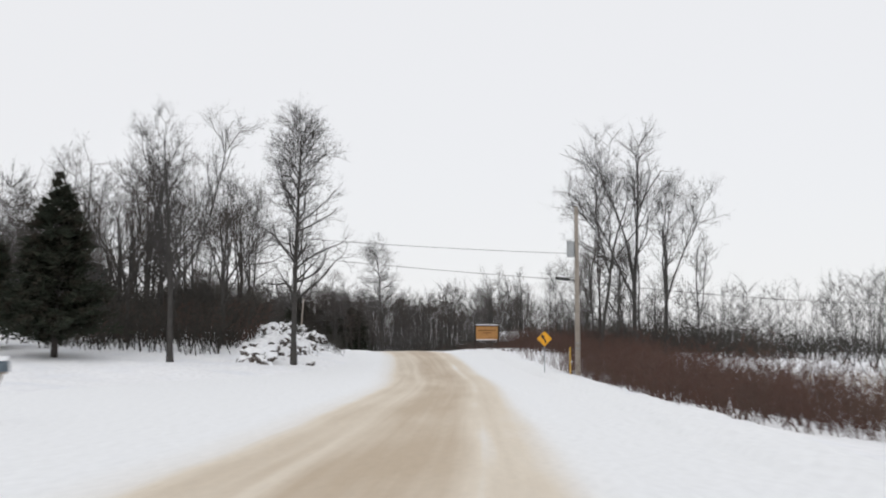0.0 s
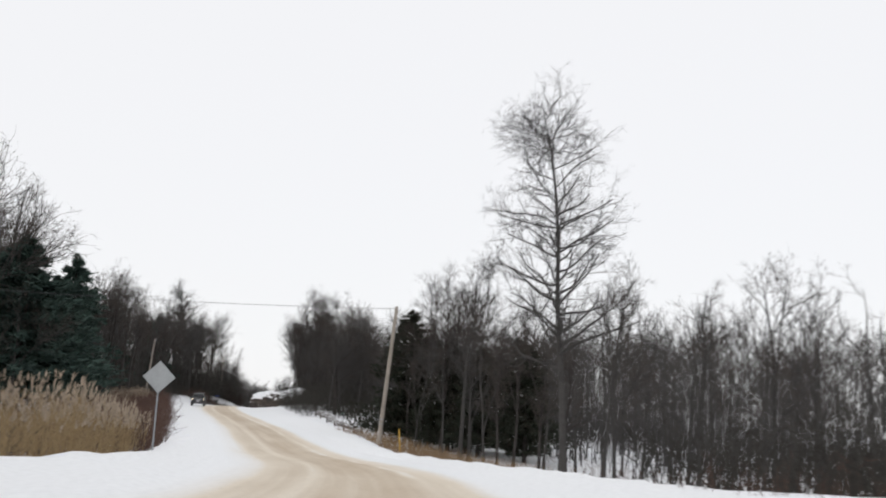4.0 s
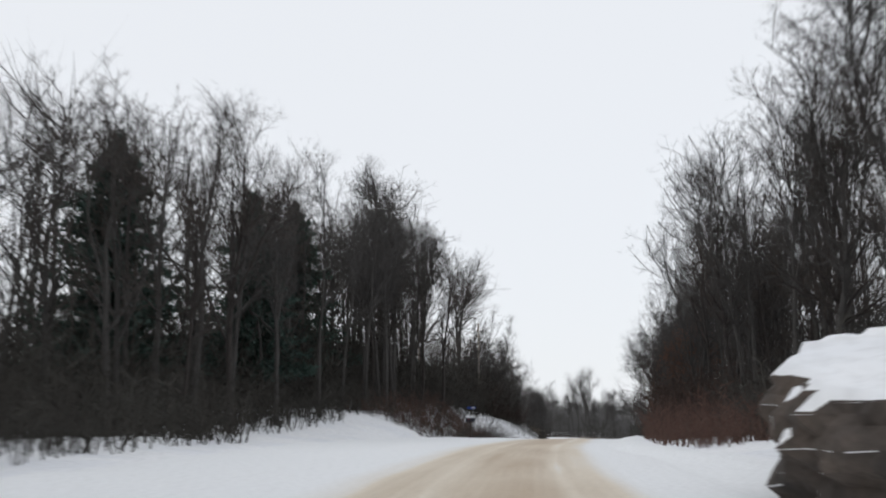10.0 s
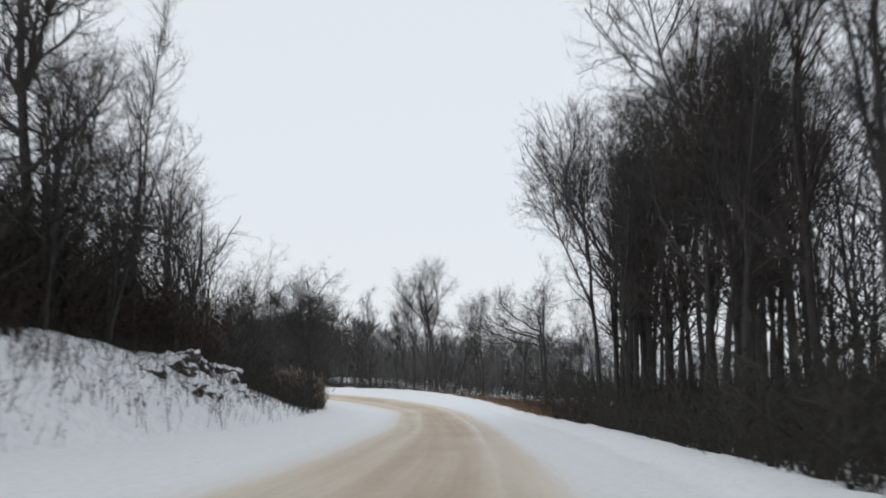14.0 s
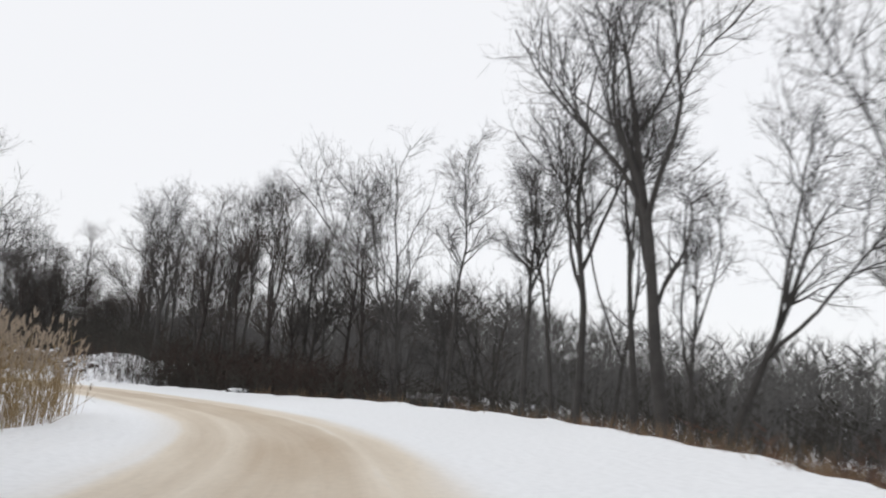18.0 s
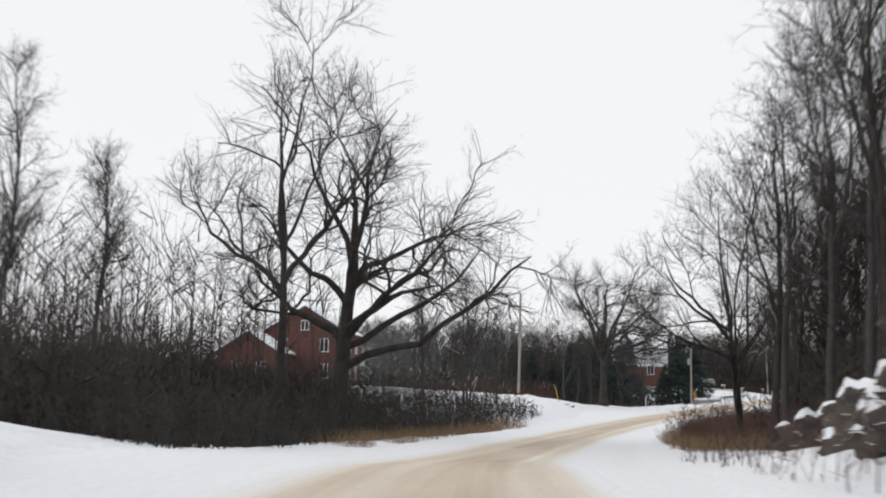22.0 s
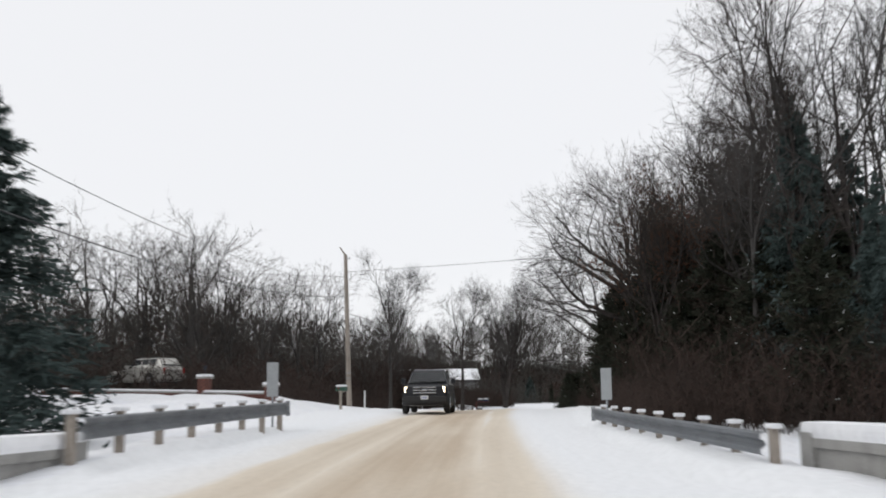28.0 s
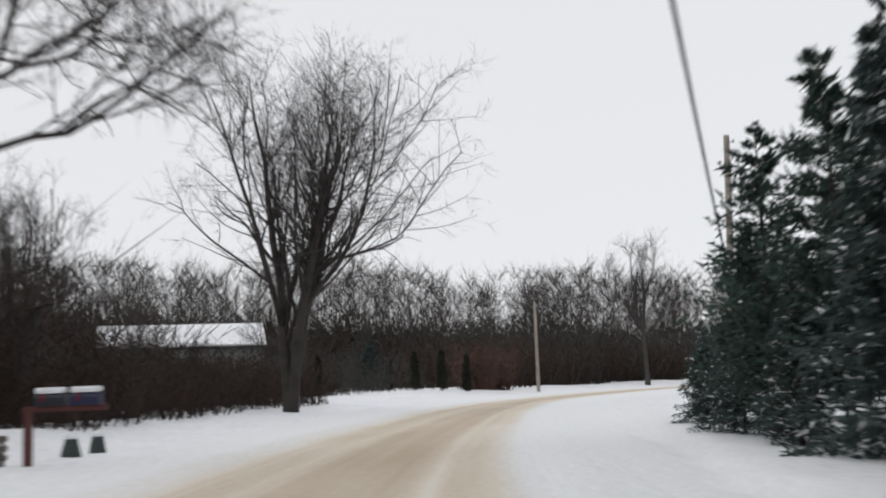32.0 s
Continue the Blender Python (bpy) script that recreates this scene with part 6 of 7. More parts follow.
def warning_sign(s, d, z, side, face, label):
    """A diamond sign on a post. face: -1 shows its front to oncoming drive direction, +1 its back."""
    t = thing("warning_sign", label, "road sign")
    bm = bm_new()
    box(bm, (0.05, 0.035, z + 0.3 + 0.5), (0, 0.035, (z + 0.3 - 0.5) / 2))
    part("post", bm, GALV, t)
    if face < 0:
        bm = bm_new()
        diamond(bm, side, 0.012, z)
        part("border", bm, BLACK, t, "black sign border")
        bm = bm_new()
        diamond(bm, side * 0.95, 0.012, z, -0.004)
        part("panel", bm, YELLOW, t, "yellow diamond sign panel")
        bm = bm_new()
        for k in range(7):                      # an arrow that bends to the left
            a = k / 6
            box(bm, (0.075, 0.006, 0.085), (0.03 + 0.05 * (1 - a) - 0.10 * a ** 2 - 0.02, -0.014, z - 0.19 + 0.27 * a), Euler((0, radians(-28 * a), 0)).to_matrix().to_4x4())
        vs = [bm.verts.new(v) for v in ((-0.19, -0.017, z + 0.06), (0.03, -0.017, z + 0.11), (-0.15, -0.017, z + 0.235))]
        bm.faces.new(vs)
        part("arrow", bm, BLACK, t, "black bent arrow")
    else:
        bm = bm_new()
        diamond(bm, side, 0.012, z)
        part("panel", bm, SIGNBACK, t, "grey back of the sign panel")
    t.matrix_world = beside(s, d)
    return t


warning_sign(56.8, 4.2, 2.0, 0.61, -1, "yellow diamond curve warning sign with a black arrow")
warning_sign(135.9, -6.5, 2.65, 0.75, 1, "bare grey back of a diamond road sign on a post")


def guard_post(s, d, height, mat, label, name="guard_post", turn=0.0, lean=0.0):
    t = thing(name, label, "post")
    bm = bm_new()
    rod(bm, (0, 0, -0.3), (0, 0, height), 0.045, 0.045, 10)
    part("tube", bm, mat, t)
    bm = bm_new()
    rod(bm, (0, 0, height), (0, 0, height + 0.03), 0.05, 0.035, 10)
    part("cap", bm, mat, t)
    t.matrix_world = beside(s, d, 0, turn) @ Euler((0, radians(lean), 0)).to_matrix().to_4x4()
    return t


guard_post(59.6, 6.0, 1.7, YELLOWPOST, "yellow plastic guard post at the foot of the utility pole")
guard_post(164.5, 7.0, 1.5, YELLOWPOST, "yellow plastic marker post in the dry grass", lean=-6)
guard_post(165.5, 7.6, 0.9, POLEWOOD, "short weathered stake in the dry grass", "stake")
guard_post(659, -13.5, 1.5, YELLOWPOST, "leaning yellow guy-wire guard on the snowy rise", lean=-14)
for s, lean in ((642.6, 22), (643.9, 32), (645.4, 14)):
    guard_post(s, -18.0, 1.6, POLEWOOD, "pale leaning stake on the snowy rise", "stake", lean=lean)
guard_post(674.5, -7.8, 1.35, WHITEPAINT, "white wooden post at the house drive", "drive_post")
guard_post(803.8, -13.5, 2.0, WHITEPAINT, "thin white marker post in the brush", "marker_post")
guard_post(781, -9.8, 1.0, POLEWOOD, "weathered fence stake in the snow", "stake", lean=6)
guard_post(784, -10.6, 1.0, POLEWOOD, "weathered fence stake in the snow", "stake", lean=-4)
guard_post(752, -8.0, 1.2, WHITEPAINT, "thin white marker post in the brush", "marker_post")


FRAMEWOOD = plain("dark_frame_wood", (0.03, 0.023, 0.019), 0.8)


def notice_board(s, d):
    t = thing("notice_board", "tan wooden notice board between two dark posts, snow on top", "sign board")
    for x in (-1.3, 1.3):
        bm = bm_new()
        box(bm, (0.18, 0.18, 2.9), (x, 0, 1.15), bevel=0.015)
        part("post", bm, FRAMEWOOD, t)
    for z in (0.72, 2.30):
        bm = bm_new()
        box(bm, (2.44, 0.14, 0.15), (0, 0, z), bevel=0.01)
        part("rail", bm, FRAMEWOOD, t)
    bm = bm_new()
    box(bm, (2.44, 0.06, 1.46), (0, 0.0, 1.51), bevel=0.008)
    part("panel", bm, TANBOARD, t, "tan painted board with dark lettering bars")
    for z, w, h in ((1.80, 1.95, 0.14), (1.55, 0.9, 0.11), (1.37, 0.16, 0.07)):
        bm = bm_new()
        n = max(1, int(w / 0.22))
        for k in range(n):
            box(bm, (w / n * 0.78, 0.012, h), (-w / 2 + (k + 0.5) * w / n, -0.036, z))
        part("lettering", bm, plain("faded_lettering", (0.17, 0.075, 0.03), 0.8), t)
    for z, y, w in ((2.40, 0, 2.4), (0.80, -0.05, 2.3)):
        bm = bm_new()
        box(bm, (w, 0.16, 0.10), (0, y, z), bevel=0.045)
        part("snow", bm, SNOW, t, "ledge of snow")
    t.matrix_world = beside(112.3, 11.3, 0.25, -2)


notice_board(112.3, 11.3)


def name_sign(s, d, height, mat, label, w=0.62, h=0.16):
    t = thing("name_sign", label, "sign")
    bm = bm_new()
    rod(bm, (0, 0, -0.3), (0, 0, height + 0.1), 0.024, sides=8)
    part("post", bm, GALV, t)
    bm = bm_new()
    box(bm, (w, 0.012, h), (-w * 0.2, -0.03, height), Euler((0, 0, radians(12))).to_matrix().to_4x4(), 0.004)
    part("blade", bm, mat, t)
    bm = bm_new()
    for k in range(4):
        box(bm, (w * 0.14, 0.006, h * 0.4), (-w * 0.2 + (k - 1.5) * w * 0.2, -0.041 + 0.02 * (k - 1.5) * -0.6 * w, height), Euler((0, 0, radians(12))).to_matrix().to_4x4())
    part("lettering", bm, WHITEPAINT, t)
    t.matrix_world = beside(s, d)


name_sign(346.4, -10.5, 2.95, BLUEPAINT, "small blue name sign on a thin post in the brush", 0.78, 0.2)
name_sign(195.8, 8.3, 1.5, GREENPAINT, "small green sign on a thin post by the fence", 0.32, 0.14)
name_sign(757, 7.0, 1.6, plain("teal_paint", (0.02, 0.28, 0.19), 0.4), "small green reflector sign in front of the dark wood", 0.28, 0.14)


def mailbox(s, d, label, body=DARKPAINT, post=DARKWOOD, boxes=1, height=1.0, turn=0.0, white=None, inline=False):
    t = thing("mailbox", label, "mailbox")
    bm = bm_new()
    box(bm, (0.12, 0.12, height + 0.4), (0, 0, (height - 0.4) / 2), bevel=0.01)
    part("post", bm, post, t)
    bm = bm_new()
    if inline:
        box(bm, (0.62 * boxes + 0.15, 0.12, 0.09), (0.31 * boxes, 0, height - 0.02), bevel=0.01)
    else:
        box(bm, (0.14, 0.5 * boxes + 0.15, 0.05), (0, 0.2 * boxes, height), bevel=0.01)
        box(bm, (0.07, 0.45, 0.07), (0, 0.2, height - 0.2), Euler((radians(45), 0, 0)).to_matrix().to_4x4())
    part("arm", bm, post, t)
    for k in range(boxes):
        x0, y = (0.38 + 0.6 * k, 0.0) if inline else (0.0, 0.1 + 0.36 * k)
        bm = bm_new()
        r = bmesh.ops.create_cone(bm, cap_ends=True, segments=20, radius1=0.105, radius2=0.105, depth=0.5, matrix=Matrix.Translation((x0, y, height + 0.14)) @ Euler((0, radians(90), 0)).to_matrix().to_4x4())
        box(bm, (0.5, 0.21, 0.12), (x0, y, height + 0.085), bevel=0.008)
        mb = part("box", bm, body if not (k and white) else white, t)
        bm = bm_new()
        box(bm, (0.02, 0.03, 0.13), (x0 - 0.1, y - 0.125, height + 0.16))
        part("flag", bm, TAILRED, t)
        bm = bm_new()
        box(bm, (0.48, 0.2, 0.1), (x0, y, height + 0.28), bevel=0.045)
        part("snow", bm, SNOW, t, "snow on the lid")
    t.matrix_world = beside(s, d, 0, turn)
    return t


mailbox(20.5, -9.4, "grey-blue mailbox on a white-painted wooden post", plain("blue_grey", (0.09, 0.12, 0.15), 0.5), POLEWOOD)
bank_box = mailbox(332.3, -8.3, "snow-capped dark mailbox on a dark post by the bank", DARKPAINT, DARKWOOD, 1, 0.9)
bank_box.matrix_world = bank_box.matrix_world @ Matrix.Scale(1.4, 4)
mailbox(746, -8.2, "pair of dark mailboxes on a wooden stand", GREENPAINT, POLEWOOD, 2, 1.15)
mailbox(802.0, -7.4, "two dark mailboxes with snow on a red-painted post", DARKPAINT, REDWOOD, 2, 1.0, inline=True, white=plain("navy_paint", (0.015, 0.02, 0.06), 0.4))

for k, (s, d, w) in enumerate([(804.2, -7.6, 0.95), (805.2, -7.5, 0.8)]):
    # wrapped shrubs beside the mailboxes
    t = thing("wrapped_shrub", "small shrub wrapped in dark burlap with a snow cap", "shrub", "wrapped shrubs")
    bm = bm_new()
    rod(bm, (0, 0, -0.1), (0, 0, 0.42), 0.24 * w, 0.10, 10)
    part("wrap", bm, plain("burlap", (0.05, 0.065, 0.06), 0.9), t)
    bm = bm_new()
    bmesh.ops.create_icosphere(bm, subdivisions=2, radius=0.13, matrix=Matrix.Translation((0, 0, 0.42)) @ Matrix.Diagonal((1, 1, 0.6, 1)))
    part("snow", bm, SNOW, t)
    t.matrix_world = beside(s, d)


# ---- rocks with snow on them ----
def rock(seed, s, d, size, up=0.0, turn=0.0, cover=0.5, squash=(1, 1, 1), label="jagged grey-brown rock half covered with snow", broken=1.0):
    rng = random.Random(seed)
    t = thing("rock", label, "rock", "roadside rocks")
    bm = bm_new()
    bmesh.ops.create_icosphere(bm, subdivisions=5 if size > 1.0 else 4, radius=1.15)
    cuts = []
    tilt = Vector((rng.uniform(-0.35, 0.35), rng.uniform(-0.35, 0.35), 1)).normalized()
    for k in range(13):
        n = Vector((rng.uniform(-1, 1), rng.uniform(-1, 1), rng.uniform(-0.35, 0.45))).normalized()
        if k < 3:
            n = (tilt + Vector((rng.uniform(-0.3, 0.3), rng.uniform(-0.3, 0.3), 0))).normalized()
        cuts.append((n, rng.uniform(0.5, 0.95)))
    off = Vector((seed * 3.1, seed * 1.7, 0))
    for v in bm.verts:
        p = v.co.copy()
        for n, c in cuts:
            over = p.dot(n) - c
            if over > 0:
                p -= n * over
        near = noise.voronoi(p * 1.9 + off)[0]
        block = min((near[1] - near[0]) * 2.2, 1.0)      # blocks with crevices between them
        p *= 1.07 - 0.27 * broken * (1 - block) + 0.10 * noise.noise(p * 2.6 + off) + 0.06 * noise.noise(p * 7 + off) + 0.03 * noise.noise(p * 17 + off)
        v.co = Vector((p.x * squash[0], p.y * squash[1], p.z * squash[2]))
    bm.normal_update()
    cap = bm.copy()
    part("stone", bm, ROCK, t)
    # snow lies where the stone faces up
    away = [f for f in cap.faces if f.normal.z < cover + 0.3 * noise.noise(f.calc_center_median() * 2.2 + off)]
    bmesh.ops.delete(cap, geom=away, context="FACES")
    for v in cap.verts:
        edge = any(e.is_boundary for e in v.link_edges)
        v.co += Vector((0, 0, -0.02 if edge else 0.10 + 0.07 * noise.noise(v.co * 2.0 + off))) / max(size, 0.4)
    for f in cap.faces:
        f.smooth = True
    part("snow", cap, SNOW, t, "lying snow")
    t.matrix_world = beside(s, d, up, turn) @ Matrix.Diagonal((size, size, size, 1))
    return t


def outcrop(seed, s0, s1, d0, d1, n, low, high, up, cover=0.2):
    """Broken rocks strewn over a stretch of bank, the larger ones behind."""
    rng = random.Random(seed)
    for k in range(n):
        u, w = (k + rng.random()) / n, rng.random()
        z = low + (high - low) * w * rng.uniform(0.6, 1.0)
        rock(seed * 100 + k, s0 + (s1 - s0) * u, d0 + (d1 - d0) * w, z, up * w - z * 0.15, rng.uniform(0, 360), cover, (rng.uniform(0.9, 1.4), rng.uniform(0.9, 1.4), rng.uniform(0.75, 1.15)))


outcrop(1, 59, 84, -8.6, -12.0, 20, 0.55, 1.3, 0.15, 0.02)
outcrop(4, 84, 98, -8.4, -11.0, 6, 0.4, 0.8, 0.2)
outcrop(3, 399, 418, -9.6, -12.4, 9, 0.4, 0.9, 0.1)
outcrop(2, 259, 276, 6.8, 9.8, 12, 0.45, 1.3, 0.9)
for k, (s, d, z, up) in enumerate([(262, 8.7, 1.9, 0.5), (266, 8.0, 2.3, 0.6), (270.5, 7.6, 1.7, 0.4), (264.5, 10.4, 2.1, 0.9)]):
    rock(k + 71, s, d, z, up, k * 83 + 10, 0.3, (1.35, 1.5, 0.85), "large dark rock ledge under a thick sheet of snow", broken=0.25)
for k, (s, d, z, up) in enumerate([(542.7, 5.8, 0.42, 0.1), (541, 6.6, 0.5, 0.1), (544.8, 6.6, 0.45, 0.1), (543.2, 7.2, 0.55, 0.1), (540.4, 5.6, 0.3, 0.0), (546.6, 7.6, 0.4, 0.1), (542.0, 8.0, 0.5, 0.1), (563, 6.8, 0.8, 0.45), (565, 7.2, 0.95, 0.5), (567.6, 7.8, 0.9, 0.4), (561, 7.0, 0.9, 0.6), (562.6, 7.8, 1.0, 1.1), (559, 7.4, 0.9, 0.9), (564.6, 8.4, 0.85, 1.0), (557, 8.2, 0.8, 0.9), (554, 8.8, 0.7, 0.7),
                                   (549, 7.6, 0.4, 0.1), (552, 8.6, 0.5, 0.1), (556, 7.4, 0.4, 0.1), (574, 8.6, 0.9, 0.2), (541, -7.0, 0.45, 0.0), (545, -7.4, 0.5, 0.0), (538, -8.0, 0.45, 0.0)]):
    rock(k + 81, s, d, z, up, k * 71 + 30, 0.12 if 538 < s < 558 and d > 0 else 0.3, (1.25, 1.25, 1.0), "brown broken rock with snow lying on it")
for k, (s, d, z, up) in enumerate([(549, -7.9, 1.35, 0.3), (552, -8.2, 1.4, 0.35), (555, -8.6, 1.3, 0.3), (557.6, -8.8, 1.2, 0.2), (560.2, -8.9, 1.0, 0.15), (562.4, -9.0, 0.75, 0.0), (553.5, -9.8, 1.3, 0.5)]):
    rock(k + 111, s, d, z, up, k * 47 + 12, 0.08, (1.0, 1.25, 1.1), "steep cracked rock ledge with snow in its clefts")
for k, (s, d, z) in enumerate([(656, -11.4, 0.5), (658, -12.2, 0.42), (650, -14, 0.5), (669, -9.5, 0.4)]):
    rock(k + 91, s, d, z, -0.1, k * 67, 0.6, (1.2, 1.2, 0.7))


def log(s, d, length, r, turn, up=0.0, label="fallen log under a thick cap of snow"):
    t = thing("fallen_log", label, "log")
    bm = bm_new()
    rod(bm, (-length / 2, 0, r * 0.7), (length / 2, 0, r), r, r * 0.75, 9)
    part("wood", bm, BARK2, t)
    bm = bm_new()
    bmesh.ops.create_icosphere(bm, subdivisions=4, radius=1.0)
    for v in bm.verts:
        wave = 1 + 0.22 * noise.noise(Vector((v.co.x * length * 1.6, v.co.y, s)))
        v.co = Vector((math.copysign(abs(v.co.x) ** 0.6, v.co.x) * length * 0.49, v.co.y * r * 1.15, r * 1.5 + v.co.z * r * 0.8 * wave))
    part("snow", bm, SNOW, t, "thick cap of snow")
    t.matrix_world = beside(s, d, up, turn)


log(514.4, 6.7, 1.5, 0.17, 20, 0.2)
log(523.5, 8.0, 2.0, 0.13, 35, 0.1)
log(745, 6.2, 2.6, 0.12, 60)
log(752, 6.6, 2.0, 0.10, -30)

lump = thing("snow_clod", "dirty clod of packed snow lying on the road", "snow clod")
bm = bm_new()
bmesh.ops.create_icosphere(bm, subdivisions=2, radius=0.06)
for v in bm.verts:
    v.co *= 1 + 0.35 * noise.noise(v.co * 9)
part("clod", bm, plain("dirty_snow", (0.22, 0.19, 0.16), 0.9, bump=0.5), lump)
lump.matrix_world = beside(323.2, 0.95, 0.05)


# ---- split-rail fence ----
def rail_fence(s0, s1, d0, d1, n, tall=1.0, zig=0.45):
    old = plain("old_rail", (0.13, 0.11, 0.095), 0.9, bump=0.4)
    t = thing("rail_fence", "weathered split-rail fence with snow on its rails", "fence")
    pts = [on_land(s0 + (s1 - s0) * k / n, d0 + (d1 - d0) * k / n + (zig if k % 2 else -zig)) for k in range(n + 1)]
    for k, p in enumerate(pts):
        bm = bm_new()
        rod(bm, p + Vector((0, 0, -0.3)), p + Vector((0, 0, tall)), 0.06, 0.05, 7)
        part("post", bm, old, t)
    for k in range(n):
        for z in (0.35 * tall, 0.62 * tall, 0.9 * tall):
            a, b = pts[k] + Vector((0, 0, z)), pts[k + 1] + Vector((0, 0, z + 0.05))
            bm = bm_new()
            rod(bm, a - (b - a) * 0.05, b + (b - a) * 0.05, 0.05, 0.045, 7)
            part("rail", bm, old, t)
            if z > 0.5 * tall:
                bm = bm_new()
                rod(bm, a + Vector((0, 0, 0.045)), b + Vector((0, 0, 0.045)), 0.04, 0.035, 6)
                part("snow", bm, SNOW, t)
    return t


rail_fence(192, 232, 9.2, 10.8, 12, 0.62, 0.6)
rail_fence(801.9, 800.8, -7.8, -9.1, 1, 0.55, 0.0)


# ---- bridge: parapet, guard rails and markers ----
def guard_rail(s0, s1, d0, d1, low, label):
    """A W-beam rail on steel posts."""
    t = thing("guard_rail", label, "guard rail", "bridge rails")
    n = max(2, int(abs(s1 - s0) / 1.0))
    prof = [(0.0, 0.75), (0.07, 0.72), (0.07, 0.66), (0.0, 0.61), (0.0, 0.56), (0.07, 0.51), (0.07, 0.45), (0.0, 0.42)]
    prof = [(x, z - low) for x, z in prof]
    d = d0
    bm = bm_new()
    rows = []
    side = -1 if d > 0 else 1
    for k in range(n + 1):
        s = s0 + (s1 - s0) * k / n
        d = d0 + (d1 - d0) * k / n
        rows.append([bm.verts.new(Vector(at_road(np.array(s), np.array(d + side * x))) + Vector((0, 0, z))) for x, z in prof])
    for a, b in zip(rows[:-1], rows[1:]):
        for i in range(len(prof) - 1):
            bm.faces.new((a[i], a[i + 1], b[i + 1], b[i]))
    bmesh.ops.solidify(bm, geom=bm.faces[:], thickness=0.006)
    part("beam", bm, GALV, t)
    k = s0
    while k <= s1:
        d = d0 + (d1 - d0) * (k - s0) / (s1 - s0)
        p = Vector(at_road(np.array(k), np.array(d - side * 0.12))) - Vector((0, 0, low))
        bm = bm_new()
        box(bm, (0.12, 0.15, 1.3), p + Vector((0, 0, 0.15)), Euler((0, 0, radians(heading(k)))).to_matrix().to_4x4(), 0.008)
        part("post", bm, POLEWOOD, t)
        bm = bm_new()
        box(bm, (0.15, 0.5, 0.07), p + Vector((0, 0, 0.83)), Euler((0, 0, radians(heading(k)))).to_matrix().to_4x4(), 0.03)
        part("snow", bm, SNOW, t)
        k += 1.9
    bm = bm_new()
    p = Vector(at_road(np.array(float(s1)), np.array(d1 + side * 0.03))) - Vector((0, 0, low))
    rod(bm, p + Vector((0, 0, 0.38)), p + Vector((0, 0, 0.78)), 0.06, 0.06, 10)
    part("end_cap", bm, GALV, t)
    return t


guard_rail(708, 721.6, -5.8, -5.5, -0.1, "grey steel guard rail with snow on its posts")
guard_rail(708, 724.2, 3.9, 2.95, 0.24, "grey steel guard rail along the dark wood")


def parapet(s0, s1, d, label):
    t = thing("bridge_parapet", label, "parapet", "bridge parapets")
    a, b = Vector(at_road(np.array(float(s0)), np.array(float(d)))), Vector(at_road(np.array(float(s1)), np.array(float(d))))
    m = Matrix.Translation((a + b) / 2) @ Euler((0, 0, radians(heading((s0 + s1) / 2)))).to_matrix().to_4x4()
    length = (b - a).length
    bm = bm_new()
    box(bm, (0.35, length, 3.0), (0, 0, -0.8), bevel=0.02)
    part("wall", bm, CONCRETE, t)
    bm = bm_new()
    box(bm, (0.46, length + 0.1, 0.14), (0, 0, 0.76), bevel=0.02)
    part("coping", bm, CONCRETE, t)
    bm = bm_new()
    box(bm, (0.5, length, 0.24), (0, 0, 0.93), bevel=0.09)
    part("snow", bm, SNOW, t, "ridge of snow on the coping")
    for y in (-length / 2 + 0.3, length / 2 - 0.3):
        bm = bm_new()
        box(bm, (0.5, 0.6, 3.2), (0, y, -0.68), bevel=0.02)
        part("end_block", bm, CONCRETE, t)
    t.matrix_world = Matrix.Translation((0, 0, -0.28)) @ m


parapet(694.5, 709, -6.3, "snow-topped concrete parapet of the small bridge")
parapet(694.5, 709, 4.9, "snow-topped concrete parapet of the small bridge")


def hazard_marker(s, d, slant, label, back=False, z0=0.75, side=1):
    t = thing("hazard_marker", label, "road sign", "bridge markers")
    bm = bm_new()
    box(bm, (0.05, 0.04, z0 + 0.9 + 0.3), (0, 0.03, (z0 + 0.6) / 2))
    part("post", bm, GALV, t)
    bm = bm_new()
    box(bm, (0.31, 0.012, 0.92), (0, 0, z0 + 0.46), bevel=0.004)
    part("panel", bm, SIGNBACK if back else YELLOW, t)
    if not back:
        for k in range(4):
            bm = bm_new()
            z = z0 + 0.12 + k * 0.235
            c = [(-0.145, z - 0.06 * slant - 0.03), (0.145, z + 0.11 * slant - 0.03), (0.145, z + 0.11 * slant + 0.085), (-0.145, z - 0.06 * slant + 0.085)]
            c = [(x, min(max(zz, z0 + 0.01), z0 + 0.91)) for x, zz in c]
            bm.faces.new([bm.verts.new((x, -0.0085, zz)) for x, zz in c])
            part("stripe", bm, BLACK, t)
    t.matrix_world = beside(s, d, 0.0, 0, level=True)


hazard_marker(694.2, -6.35, -1, "yellow and black striped hazard marker at the bridge", z0=0.9)
hazard_marker(694.2, 4.9, 1, "yellow and black striped hazard marker at the bridge", z0=0.9)
hazard_marker(721.4, -5.85, 1, "plain grey back of a hazard marker by the rail", True, 1.0)
hazard_marker(724.5, 3.35, 1, "plain grey back of a hazard marker by the rail", True, 0.73)


